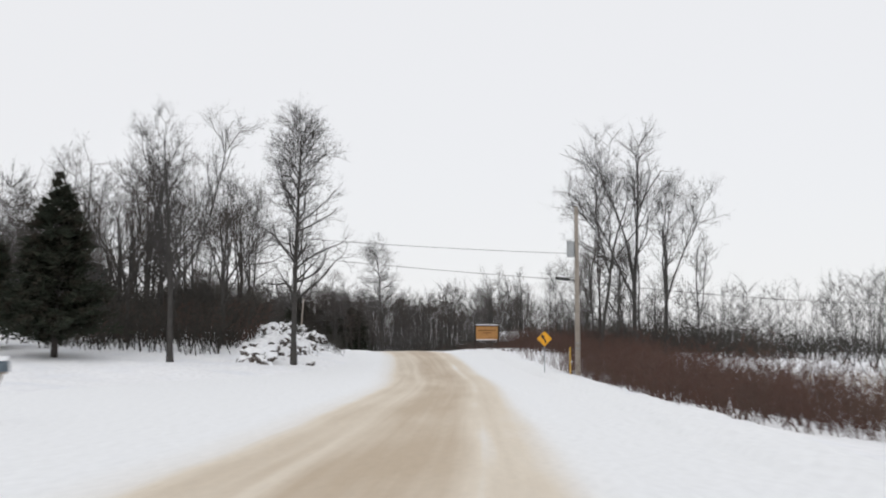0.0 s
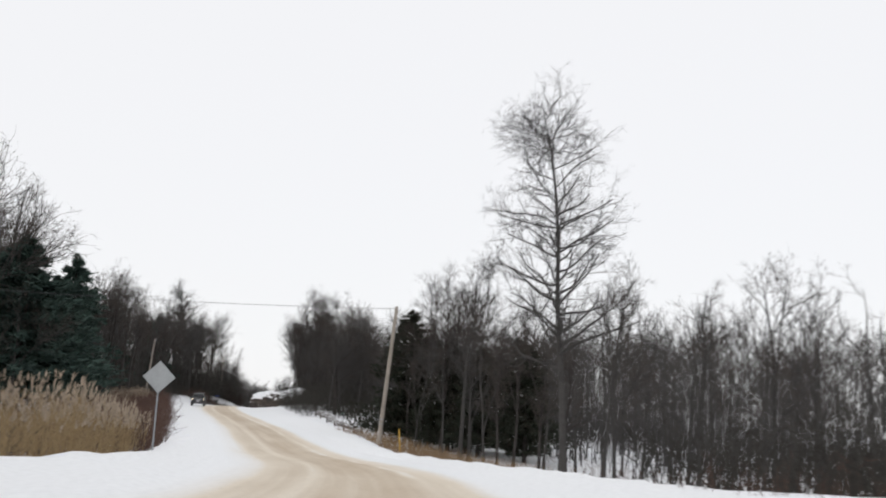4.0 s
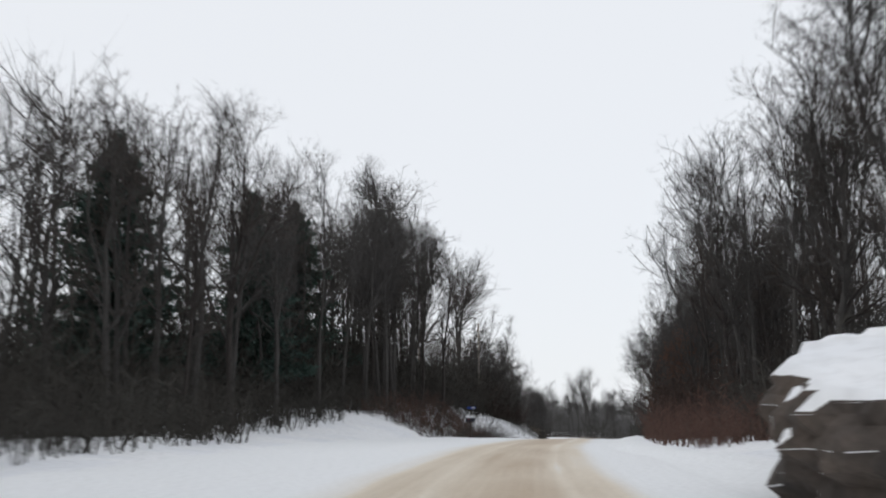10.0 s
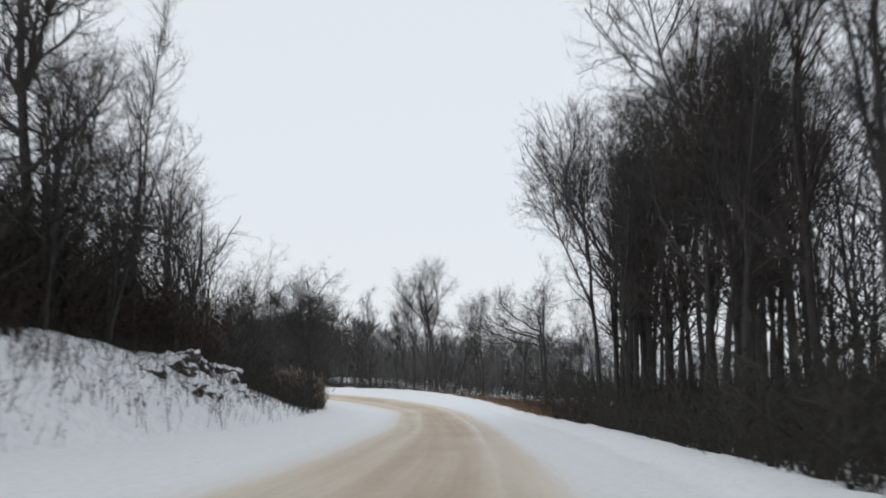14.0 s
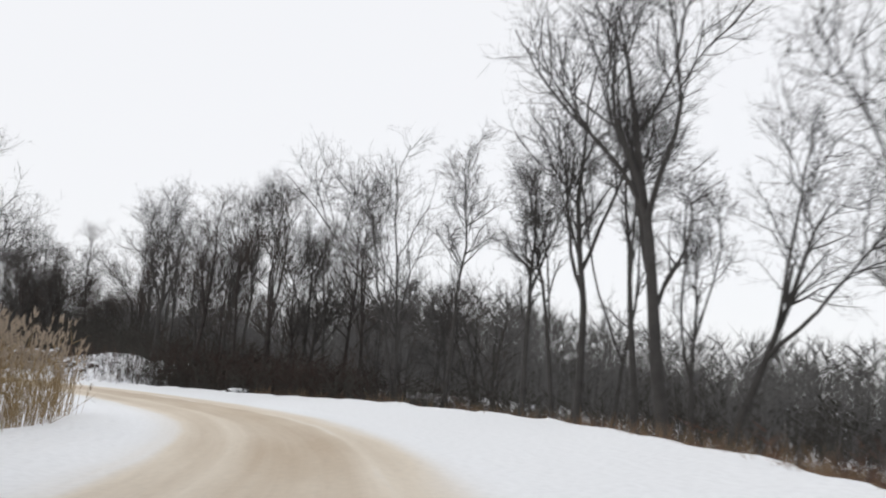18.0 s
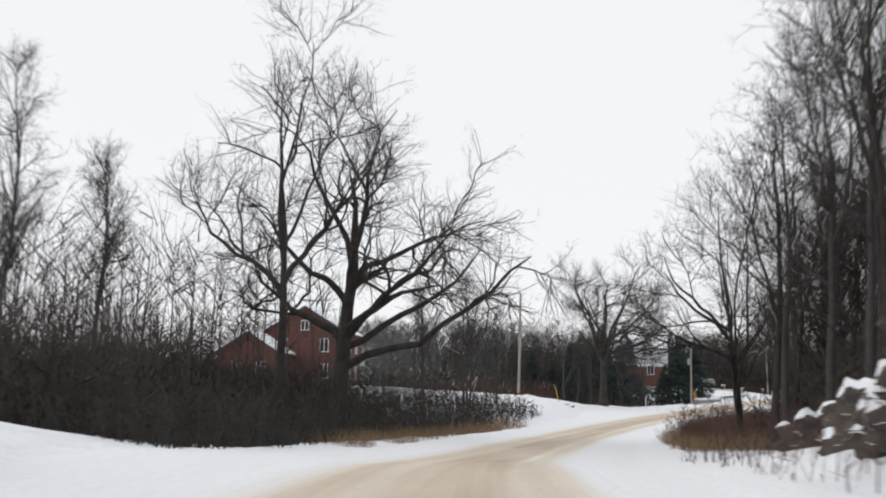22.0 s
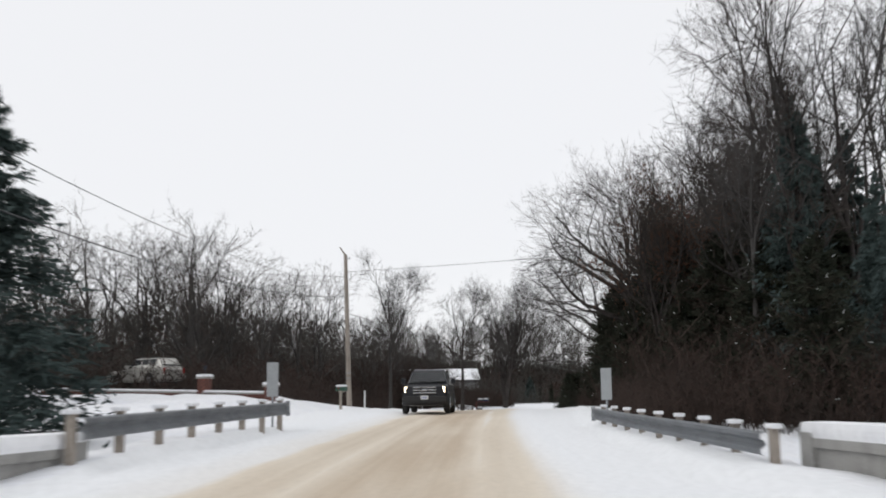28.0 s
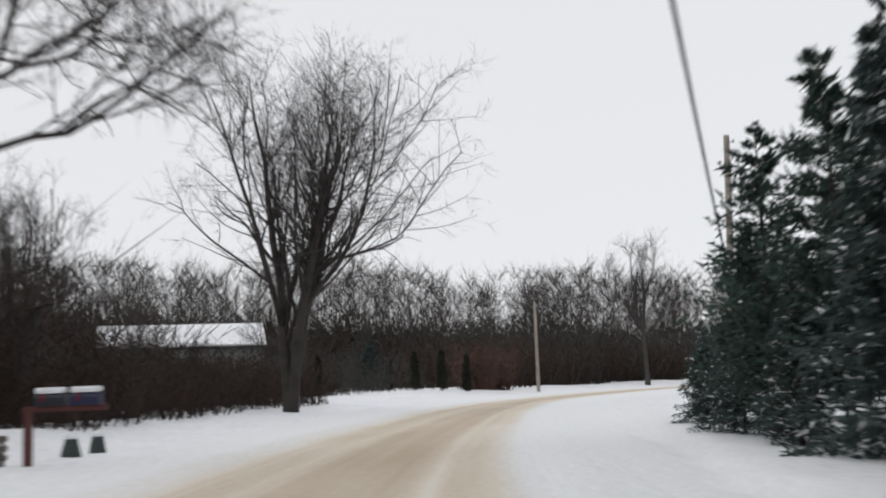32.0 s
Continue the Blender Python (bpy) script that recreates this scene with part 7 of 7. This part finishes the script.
# ---- brick wall and pillars at a drive ----
def brick_pillar(s, d, up):
    t = thing("brick_pillar", "red brick gate pillar with a snow-capped lamp", "pillar", "gate pillars")
    core = part("core", box(bm_new(), (0.56, 0.56, 1.5), (0, 0, 0.55)), BRICKWALL, t)
    me = bpy.data.meshes.new("brick")
    b = box(bm_new(), (0.20, 0.09, 0.062), (0, 0, 0), bevel=0.006)
    b.to_mesh(me)
    b.free()
    me.materials.append(BRICK)
    for r in range(14):
        for side in range(4):
            for k in range(2):
                x = -0.14 + 0.28 * k + (0.05 if r % 2 else -0.05)
                ob = part("brick", me, None, core)
                ob.matrix_local = Euler((0, 0, radians(90 * side))).to_matrix().to_4x4() @ Matrix.Translation((x, -0.245, 0.12 + r * 0.085))
    bm = bm_new()
    box(bm, (0.72, 0.72, 0.09), (0, 0, 1.35), bevel=0.015)
    part("cap_stone", bm, CONCRETE, t)
    bm = bm_new()
    box(bm, (0.7, 0.7, 0.14), (0, 0, 1.45), bevel=0.06)
    part("snow", bm, SNOW, t)
    bm = bm_new()
    rod(bm, (0, 0, 1.45), (0, 0, 1.75), 0.03, 0.03, 8)
    rod(bm, (0, 0, 1.75), (0, 0, 1.95), 0.08, 0.11, 8)
    part("lamp", bm, DARKPAINT, t)
    t.matrix_world = beside(s, d, up)


brick_pillar(744.3, -11.3, -0.58)
brick_pillar(745.2, -14.9, -0.52)
t = thing("brick_wall", "low red brick garden wall with a snow-covered coping", "wall")
a, b = on_land(744.4, -11.6, -0.36), on_land(746.9, -24.1, -0.45)
m = Matrix.Translation((a + b) / 2) @ (b - a).to_track_quat("X", "Z").to_matrix().to_4x4()
wl = (b - a).length
part("core", box(bm_new(), (wl, 0.2, 1.1), (0, 0, 0.1)), BRICKWALL, t)
part("coping", box(bm_new(), (wl, 0.34, 0.08), (0, 0, 0.69), bevel=0.01), CONCRETE, t)
part("snow", box(bm_new(), (wl, 0.3, 0.1), (0, 0, 0.77), bevel=0.045), SNOW, t)
me = bpy.data.meshes.new("brick")
bb = box(bm_new(), (0.205, 0.24, 0.062), (0, 0, 0), bevel=0.006)
bb.to_mesh(me)
bb.free()
me.materials.append(BRICK)
n = int(wl / 0.22)
for r in range(6):
    for k in range(n):
        ob = part("brick", me, None, t)
        ob.matrix_local = Matrix.Translation((-wl / 2 + 0.12 + k * 0.22 + (0.05 if r % 2 else 0), 0, 0.18 + r * 0.08))
t.matrix_world = m


# ---- houses ----
def gable_roof(bm, w, depth, z, rise_h, over=0.4, thick=0.16):
    """Two sloping slabs with the ridge along y."""
    for sgn in (-1, 1):
        run = w / 2 + over
        ang = math.atan2(rise_h, w / 2)
        length = run / math.cos(ang)
        m = Matrix.Translation((sgn * run / 2, 0, z + rise_h - math.tan(ang) * run / 2)) @ Euler((0, sgn * ang, 0)).to_matrix().to_4x4()
        bmesh.ops.create_cube(bm, size=1, matrix=m @ Matrix.Diagonal((length, depth + 2 * over, thick, 1)))


def window(parent, x, y, z, w, h, turn, frame_mat=WHITEPAINT):
    """A window in a wall: frame, panes and sill. turn: degrees about z of the wall's outward +(-y) side."""
    m = Matrix.Translation((x, y, z)) @ Euler((0, 0, radians(turn))).to_matrix().to_4x4()
    bm = bm_new()
    for dx in (-w / 2, 0, w / 2):
        box(bm, (0.07, 0.08, h), (dx, -0.03, 0))
    for dz in (-h / 2, h / 2):
        box(bm, (w + 0.07, 0.08, 0.07), (0, -0.03, dz))
    fr = part("window", bm, frame_mat, parent)
    fr.matrix_local = m
    for dx in (-w / 4, w / 4):
        bm = bm_new()
        box(bm, (w / 2 - 0.08, 0.02, h - 0.08), (dx, -0.012, 0))
        part("pane", bm, PANE, fr)
    bm = bm_new()
    box(bm, (w + 0.2, 0.14, 0.05), (0, -0.05, -h / 2 - 0.06), bevel=0.01)
    part("sill", bm, CONCRETE, fr)
    return fr


def gable_wall(bm, w, y, z0, z1, rise_h, thick=0.25):
    """A wall with a gable top across x at y."""
    pts = [(-w / 2, z0), (w / 2, z0), (w / 2, z1), (0, z1 + rise_h), (-w / 2, z1)]
    f = [bm.verts.new((x, y - thick / 2, z)) for x, z in pts]
    g = [bm.verts.new((x, y + thick / 2, z)) for x, z in pts]
    bm.faces.new(f)
    bm.faces.new(g[::-1])
    for i in range(5):
        j = (i + 1) % 5
        bm.faces.new((f[j], f[i], g[i], g[j]))


def house(label, m, w, depth, eaves, rise_h, wall_mat, windows, chimney=False, upper=None, split=0.0, door=None):
    t = thing("house", label, "house")
    bm = bm_new()
    top = split or eaves
    if not split:
        gable_wall(bm, w, -depth / 2, -1.5, eaves, rise_h)
        gable_wall(bm, w, depth / 2, -1.5, eaves, rise_h)
    else:
        for y in (-depth / 2, depth / 2):
            box(bm, (w, 0.25, split + 1.5), (0, y, (split - 1.5) / 2))
    for x in (-w / 2 + 0.12, w / 2 - 0.12):
        box(bm, (0.24, depth - 0.26, top + 1.5), (x, 0, (top - 1.5) / 2))
    part("wall", bm, wall_mat, t)
    if split:
        bm = bm_new()
        gable_wall(bm, w + 0.06, -depth / 2, split, eaves, rise_h)
        gable_wall(bm, w + 0.06, depth / 2, split, eaves, rise_h)
        for x in (-w / 2 + 0.12, w / 2 - 0.12):
            box(bm, (0.3, depth - 0.26, eaves - split), (x, 0, (eaves + split) / 2))
        part("upper_wall", bm, upper, t, "white-sided upper storey")
    bm = bm_new()
    gable_roof(bm, w, depth, eaves, rise_h)
    rf = part("roof", bm, SHINGLE, t)
    bm = bm_new()
    gable_roof(bm, w * 0.985, depth - 0.05, eaves + 0.17, rise_h, 0.36, 0.17)
    part("snow", bm, SNOW, t, "snow-covered roof")
    if chimney:
        bm = bm_new()
        box(bm, (0.6, 0.8, rise_h + 2.2), (w * 0.18, depth * 0.2, eaves + rise_h * 0.5 + 0.8), bevel=0.02)
        part("chimney", bm, BRICK, rf)
    for x, y, z, ww, hh, turn in windows:
        window(t, x, y, z, ww, hh, turn)
    if door:
        x, y, z, turn = door
        bm = bm_new()
        box(bm, (1.0, 0.1, 2.1), (0, -0.04, 0), bevel=0.01)
        dr = part("door", bm, REDWOOD, t)
        dr.matrix_local = Matrix.Translation((x, y, z)) @ Euler((0, 0, radians(turn))).to_matrix().to_4x4()
        bm = bm_new()
        box(bm, (0.05, 0.08, 0.12), (0.38, -0.12, -0.05))
        part("handle", bm, CHROME, dr)
    t.matrix_world = m
    return t


def house_pose(s, d, turn, up=0.0):
    return Matrix.Translation(on_land(s, d, up)) @ Euler((0, 0, radians(turn))).to_matrix().to_4x4()


# brick house above the thicket: a main block with a gable and a front bay
W1 = [(-2.6, -4.15, 4.3, 1.0, 1.5, 0), (-2.6, -4.15, 1.3, 1.0, 1.6, 0), (2.4, -4.15, 4.3, 1.0, 1.5, 0), (2.4, -4.15, 1.3, 1.0, 1.6, 0), (5.0, -2.0, 4.3, 1.0, 1.5, 90), (5.0, 1.6, 4.3, 1.0, 1.5, 90), (5.0, -2.0, 1.3, 0.8, 1.9, 90), (5.0, 1.6, 1.3, 0.8, 1.9, 90), (0, -4.15, 6.6, 0.9, 1.1, 0)]
house("two-storey red brick house with a snowy gable roof", house_pose(662, -45.5, 60, 0.9), 10, 8, 5.8, 3.0, BRICK, W1)
house("red brick garage wing with a snowy gable roof", house_pose(654, -48, 60, 0.8), 7, 6, 2.9, 2.2, BRICK, [(-1.2, -3.15, 1.2, 1.0, 1.2, 0), (1.6, -3.15, 1.2, 1.0, 1.2, 0)])
# white and brick house behind the spruces
W2 = [(4.06, y, 4.2, 0.75, 1.2, 90) for y in (-3.2, -2.2, 1.6, 2.6)] + [(4.06, y, 1.3, 1.1, 1.5, 90) for y in (-2.8, 2.6)]
house("two-storey house, white above and brick below, snowy roof", house_pose(737, -28.0, -38, 2.1), 8, 10, 5.2, 2.6, BRICK, W2, upper=SIDING, split=1.9, door=(4.06, -0.3, 1.05, 90))
for k, y in enumerate((-2.7, 2.1)):
    g = thing("dormer_gable", "small white front gable with a snowy roof", "gable", "dormer gables")
    bm = bm_new()
    gable_wall(bm, 2.6, -0.8, 0, 0.3, 1.4, 0.2)
    part("face", bm, SIDING, g)
    bm = bm_new()
    gable_roof(bm, 2.6, 2.4, 0.3, 1.4, 0.25, 0.15)
    part("snow", bm, SNOW, g)
    g.matrix_world = house_pose(737, -28.0, -38, 2.1) @ Matrix.Translation((3.6, y, 5.0)) @ Euler((0, 0, radians(90))).to_matrix().to_4x4()
house("low grey house with a snowy roof among the trees", house_pose(258, 29, 20, 0.8), 8, 7, 2.7, 1.8, GREYSIDING, [(-2, -3.65, 1.4, 1.2, 1.0, 0), (1.5, -3.65, 1.4, 1.2, 1.0, 0)])
house("small grey shed with a thick snowy roof", house_pose(140, 27, 60, 0.8), 4, 5, 1.9, 1.2, GREYSIDING, [(0, -2.65, 1.0, 0.8, 0.7, 0)])
house("long low house with a snow-covered roof before the wood", house_pose(859.5, -34.7, -42.3, 0.2), 7, 12.4, 3.7, 1.7, GREYSIDING, [(4.0, -4, 1.3, 1.4, 1.1, 90), (4.0, 0, 1.3, 1.4, 1.1, 90), (4.0, 4, 1.3, 1.4, 1.1, 90)])
house("low building with a long snowy roof across the field", house_pose(770, -45, 60, 0.0), 7, 14, 2.4, 1.6, GREYSIDING, [(3.5, 0, 1.3, 1.2, 1.0, 90)])

# green bin and a red one by the drive
t = thing("garden_shed_box", "dark green storage box with snow on its lid", "storage box")
part("body", box(bm_new(), (1.3, 0.8, 1.1), (0, 0, 0.5), bevel=0.03), GREENPAINT, t)
part("lid", box(bm_new(), (1.36, 0.86, 0.08), (0, 0, 1.09), bevel=0.02), GREENPAINT, t)
part("snow", box(bm_new(), (1.3, 0.8, 0.14), (0, 0, 1.19), bevel=0.06), SNOW, t)
t.matrix_world = beside(724, -20.6, 0, 10)
t = thing("waste_bin", "red plastic bin standing beside the storage box", "bin")
bm = bm_new()
rod(bm, (0, 0, 0), (0, 0, 0.75), 0.2, 0.25, 12)
part("body", bm, plain("red_plastic", (0.42, 0.02, 0.02), 0.4), t)
bm = bm_new()
rod(bm, (0, 0, 0.75), (0, 0, 0.82), 0.27, 0.24, 12)
part("lid", bm, plain("red_plastic_lid", (0.35, 0.02, 0.02), 0.4), t)
t.matrix_world = beside(723, -19.4)


# ---- vehicles ----
def loft(profile, mat, name, parent, smooth=False):
    """A body from cross-sections along y: (y, half width low, half width top, z low, z top)."""
    bm = bm_new()
    rings = []
    for y, w0, w1, z0, z1 in profile:
        c = min(0.08, (z1 - z0) * 0.25)
        pts = [(-w0 + c, z0), (w0 - c, z0), (w0, z0 + c), (w0 * 0.55 + w1 * 0.45, (z0 + z1) / 2), (w1, z1 - c), (w1 - c, z1), (-w1 + c, z1), (-w1, z1 - c), (-(w0 * 0.55 + w1 * 0.45), (z0 + z1) / 2), (-w0, z0 + c)]
        rings.append([bm.verts.new((x, y, z)) for x, z in pts])
    n = len(rings[0])
    for a, b in zip(rings[:-1], rings[1:]):
        for i in range(n):
            j = (i + 1) % n
            bm.faces.new((a[i], b[i], b[j], a[j]))
    bm.faces.new(rings[0])
    bm.faces.new(rings[-1][::-1])
    bmesh.ops.recalc_face_normals(bm, faces=bm.faces[:])
    for f in bm.faces:
        f.smooth = smooth
    return part(name, bm, mat, parent)


def wheel(parent, x, y, r, w=0.27):
    bm = bm_new()
    rod(bm, (x - w / 2, y, r), (x + w / 2, y, r), r, r, 24)
    edges = [e for e in bm.edges if e.calc_face_angle(0) > 1.0]
    bmesh.ops.bevel(bm, geom=edges, offset=0.03, segments=2, affect="EDGES")
    ty = part("wheel", bm, RUBBER, parent)
    sgn = 1 if x > 0 else -1
    bm = bm_new()
    rod(bm, (x + sgn * (w / 2 - 0.05), y, r), (x + sgn * (w / 2 + 0.006), y, r), r * 0.62, r * 0.6, 16)
    part("rim", bm, GALV, ty)
    bm = bm_new()
    for k in range(5):
        a = k * 2 * math.pi / 5
        box(bm, (0.02, r * 0.5, 0.06), (x + sgn * (w / 2 + 0.014), y + math.cos(a) * r * 0.33, r + math.sin(a) * r * 0.33), Euler((a, 0, 0)).to_matrix().to_4x4())
    part("spokes", bm, CHROME, ty)


def slab(parent, name, corners, mat, thick=0.012, label=""):
    """A flat panel from four corners, a little proud."""
    bm = bm_new()
    bm.faces.new([bm.verts.new(c) for c in corners])
    bmesh.ops.solidify(bm, geom=bm.faces[:], thickness=thick)
    bmesh.ops.recalc_face_normals(bm, faces=bm.faces[:])
    return part(name, bm, mat, parent, label)


def car(label, m, L, W, hood, belt, roof, nose, cowl, wind_top, rear_top, rear, paint, wheel_r, lights_on=False, truck=False, clearance=0.24, name="car"):
    """y runs forward: nose at +L/2. Heights: hood, belt line, roof; y of cowl, windscreen top, roof end, rear glass foot."""
    t = thing(name, label, "car")
    h = W / 2
    f = L / 2
    loft([(f, h * 0.86, h * 0.80, clearance + 0.12, nose - 0.1), (f - 0.12, h * 0.97, h * 0.92, clearance + 0.02, nose), (f - 0.5, h, h * 0.95, clearance, hood - 0.05), (cowl, h, h * 0.94, clearance, hood),
          (cowl - 0.05, h, h * 0.95, clearance, belt), (0, h, h * 0.955, clearance, belt + 0.02), (-f + 0.6, h, h * 0.95, clearance, belt + 0.03), (-f + 0.12, h * 0.97, h * 0.92, clearance + 0.04, belt), (-f, h * 0.9, h * 0.86, clearance + 0.12, belt - 0.08)], paint, "body", t)
    loft([(cowl + 0.02, h * 0.90, h * 0.86, belt - 0.06, belt), (wind_top, h * 0.93, h * 0.74, belt - 0.05, roof - 0.04), (wind_top - 0.4, h * 0.93, h * 0.74, belt - 0.05, roof), (rear_top, h * 0.93, h * 0.73, belt - 0.05, roof - 0.02), (rear, h * 0.92, h * 0.80, belt - 0.05, belt + (0.02 if truck else 0.06))], paint, "cabin", t)
    e = 0.014
    slab(t, "windscreen", [(-h * 0.84, cowl + 0.02 + e, belt + 0.03), (h * 0.84, cowl + 0.02 + e, belt + 0.03), (h * 0.70, wind_top + 0.02 + e, roof - 0.07), (-h * 0.70, wind_top + 0.02 + e, roof - 0.07)], CARGLASS)
    slab(t, "rear_window", [(-h * 0.76, rear - e + 0.04, belt + 0.1), (h * 0.76, rear - e + 0.04, belt + 0.1), (h * 0.66, rear_top - e - 0.02, roof - 0.08), (-h * 0.66, rear_top - e - 0.02, roof - 0.08)], CARGLASS)
    n = 2 if truck else 3
    y0, y1 = wind_top - 0.02, rear_top + 0.08
    for sgn in (-1, 1):
        for k in range(n):
            a, b = y0 + (y1 - y0) * k / n, y0 + (y1 - y0) * (k + 1) / n
            lo = min(cowl - 0.12, a + 0.45) if k == 0 else a - 0.03
            slab(t, "side_window", [(sgn * (h * 0.90 + e), lo, belt + 0.03), (sgn * (h * 0.90 + e), b + 0.03, belt + 0.03), (sgn * (h * 0.77 + e), b + 0.03, roof - 0.08), (sgn * (h * 0.77 + e), a - 0.03, roof - 0.08)], CARGLASS)
        for y in (f - 0.95, -f + 1.0):
            wheel(t, sgn * (h - 0.11), y, wheel_r)
            bm = bm_new()
            rod(bm, (sgn * (h - 0.18), y, wheel_r), (sgn * (h + 0.012), y, wheel_r), wheel_r + 0.07, wheel_r + 0.07, 20)
            part("wheel_arch", bm, BLACK, t)
        bm = bm_new()
        box(bm, (0.2, 0.12, 0.16 if not truck else 0.24), (sgn * (h + 0.11), cowl - 0.35, belt + 0.1), bevel=0.03)
        part("mirror", bm, paint, t)
        bm = bm_new()
        lw, lh = (0.30, 0.24) if truck else (0.34, 0.15)
        box(bm, (lw, 0.06, lh), (sgn * (h * 0.86 - lw / 2), f - 0.035, nose - 0.22), bevel=0.02)
        part("headlight", bm, HEADLIGHT if lights_on else CHROME, t, "lit headlight" if lights_on else "")
        bm = bm_new()
        box(bm, (0.15, 0.05, 0.42), (sgn * (h * 0.86 - 0.06), -f + 0.02, belt - 0.22), bevel=0.015)
        part("tail_light", bm, TAILRED, t)
        bm = bm_new()
        rod(bm, (sgn * h * 0.62, f - 0.03, clearance + 0.28), (sgn * h * 0.62, f + 0.02, clearance + 0.28), 0.07, 0.06, 12)
        part("fog_lamp", bm, CHROME, t)
    gw = h * 0.98
    bm = bm_new()
    box(bm, (gw, 0.05, 0.34 if truck else 0.2), (0, f - 0.01, nose - (0.26 if truck else 0.22)), bevel=0.01)
    g = part("grille", bm, BLACK, t)
    for k in range(3 if truck else 2):
        bm = bm_new()
        box(bm, (gw * 1.0, 0.03, 0.045), (0, f + 0.025, nose - 0.12 - k * 0.12), bevel=0.01)
        part("bar", bm, CHROME, g)
    bm = bm_new()
    box(bm, (0.22, 0.03, 0.09), (0, f + 0.03, nose - 0.24), bevel=0.03)
    part("badge", bm, CHROME, g)
    bm = bm_new()
    box(bm, (W * 0.94, 0.18, 0.26), (0, f - 0.02, clearance + 0.28), bevel=0.04)
    bp = part("bumper", bm, BLACK if truck else paint, t)
    bm = bm_new()
    box(bm, (0.32, 0.02, 0.16), (0, f + 0.08, clearance + 0.34), bevel=0.004)
    pl = part("plate", bm, PLATE, bp)
    bm = bm_new()
    for k in range(5):
        box(bm, (0.03, 0.006, 0.07), (-0.1 + k * 0.05, f + 0.092, clearance + 0.335))
    part("plate_bars", bm, BLUEPAINT, pl)
    bm = bm_new()
    box(bm, (W * 0.92, 0.14, 0.24), (0, -f + 0.02, clearance + 0.28), bevel=0.04)
    part("rear_bumper", bm, BLACK if truck else paint, t)
    if not truck:
        for sgn in (-1, 1):
            bm = bm_new()
            rod(bm, (sgn * h * 0.66, wind_top - 0.3, roof + 0.04), (sgn * h * 0.66, rear_top + 0.2, roof + 0.04), 0.018, sides=8)
            part("roof_rail", bm, BLACK, t)
    for k, sgn in enumerate((-0.5, 0.25)):
        bm = bm_new()
        rod(bm, (h * sgn - 0.3, cowl + 0.02, belt + 0.05), (h * sgn + 0.32, cowl - 0.03, belt + 0.12), 0.012, sides=6)
        part("wiper", bm, BLACK, t)
    if truck:
        bm = bm_new()
        box(bm, (W * 0.78, 1.55, 0.3), (0, -f + 1.0, belt - 0.1))
        part("bed", bm, BLACK, t)
    t.matrix_world = m
    return t


def on_road(s, d, turn=180, up=0.03):
    """Pose of a vehicle on the road or land, wheels level with it."""
    return beside(s, d, up, turn, level=True)


car("black pickup truck with lit headlights on the snowy road", on_road(741.8, -3.3, 181), 5.8, 2.02, 1.22, 1.28, 1.92, 1.18, 1.15, 0.35, -0.95, -1.15, plain("black_paint", (0.016, 0.017, 0.021), 0.3), 0.40, True, True, 0.28, "pickup_truck")
car("black sport utility vehicle with lit headlights on the road", on_road(252.3, -3.2, 180), 4.6, 1.86, 1.02, 1.06, 1.72, 0.98, 0.95, 0.15, -1.75, -2.15, DARKCAR, 0.35, True, False, 0.26, "sport_utility_vehicle")
car("parked silver estate car with a snowy bonnet", beside(750.5, -20.0, 0.55, 62), 4.5, 1.74, 0.92, 0.96, 1.52, 0.85, 0.8, 0.1, -1.75, -2.1, SILVER, 0.32, name="estate_car")
car("dark parked car on the house drive", beside(729, -23.6, 0.1, 70), 4.5, 1.78, 0.92, 0.96, 1.46, 0.85, 0.8, 0.1, -1.5, -1.95, DARKCAR, 0.32, name="parked_car")
car("dark parked car on the snowy lawn's edge", beside(60, -27.5, 0.1, 20), 4.6, 1.8, 0.98, 1.0, 1.55, 0.9, 0.85, 0.1, -1.7, -2.1, DARKCAR, 0.33, name="parked_car")
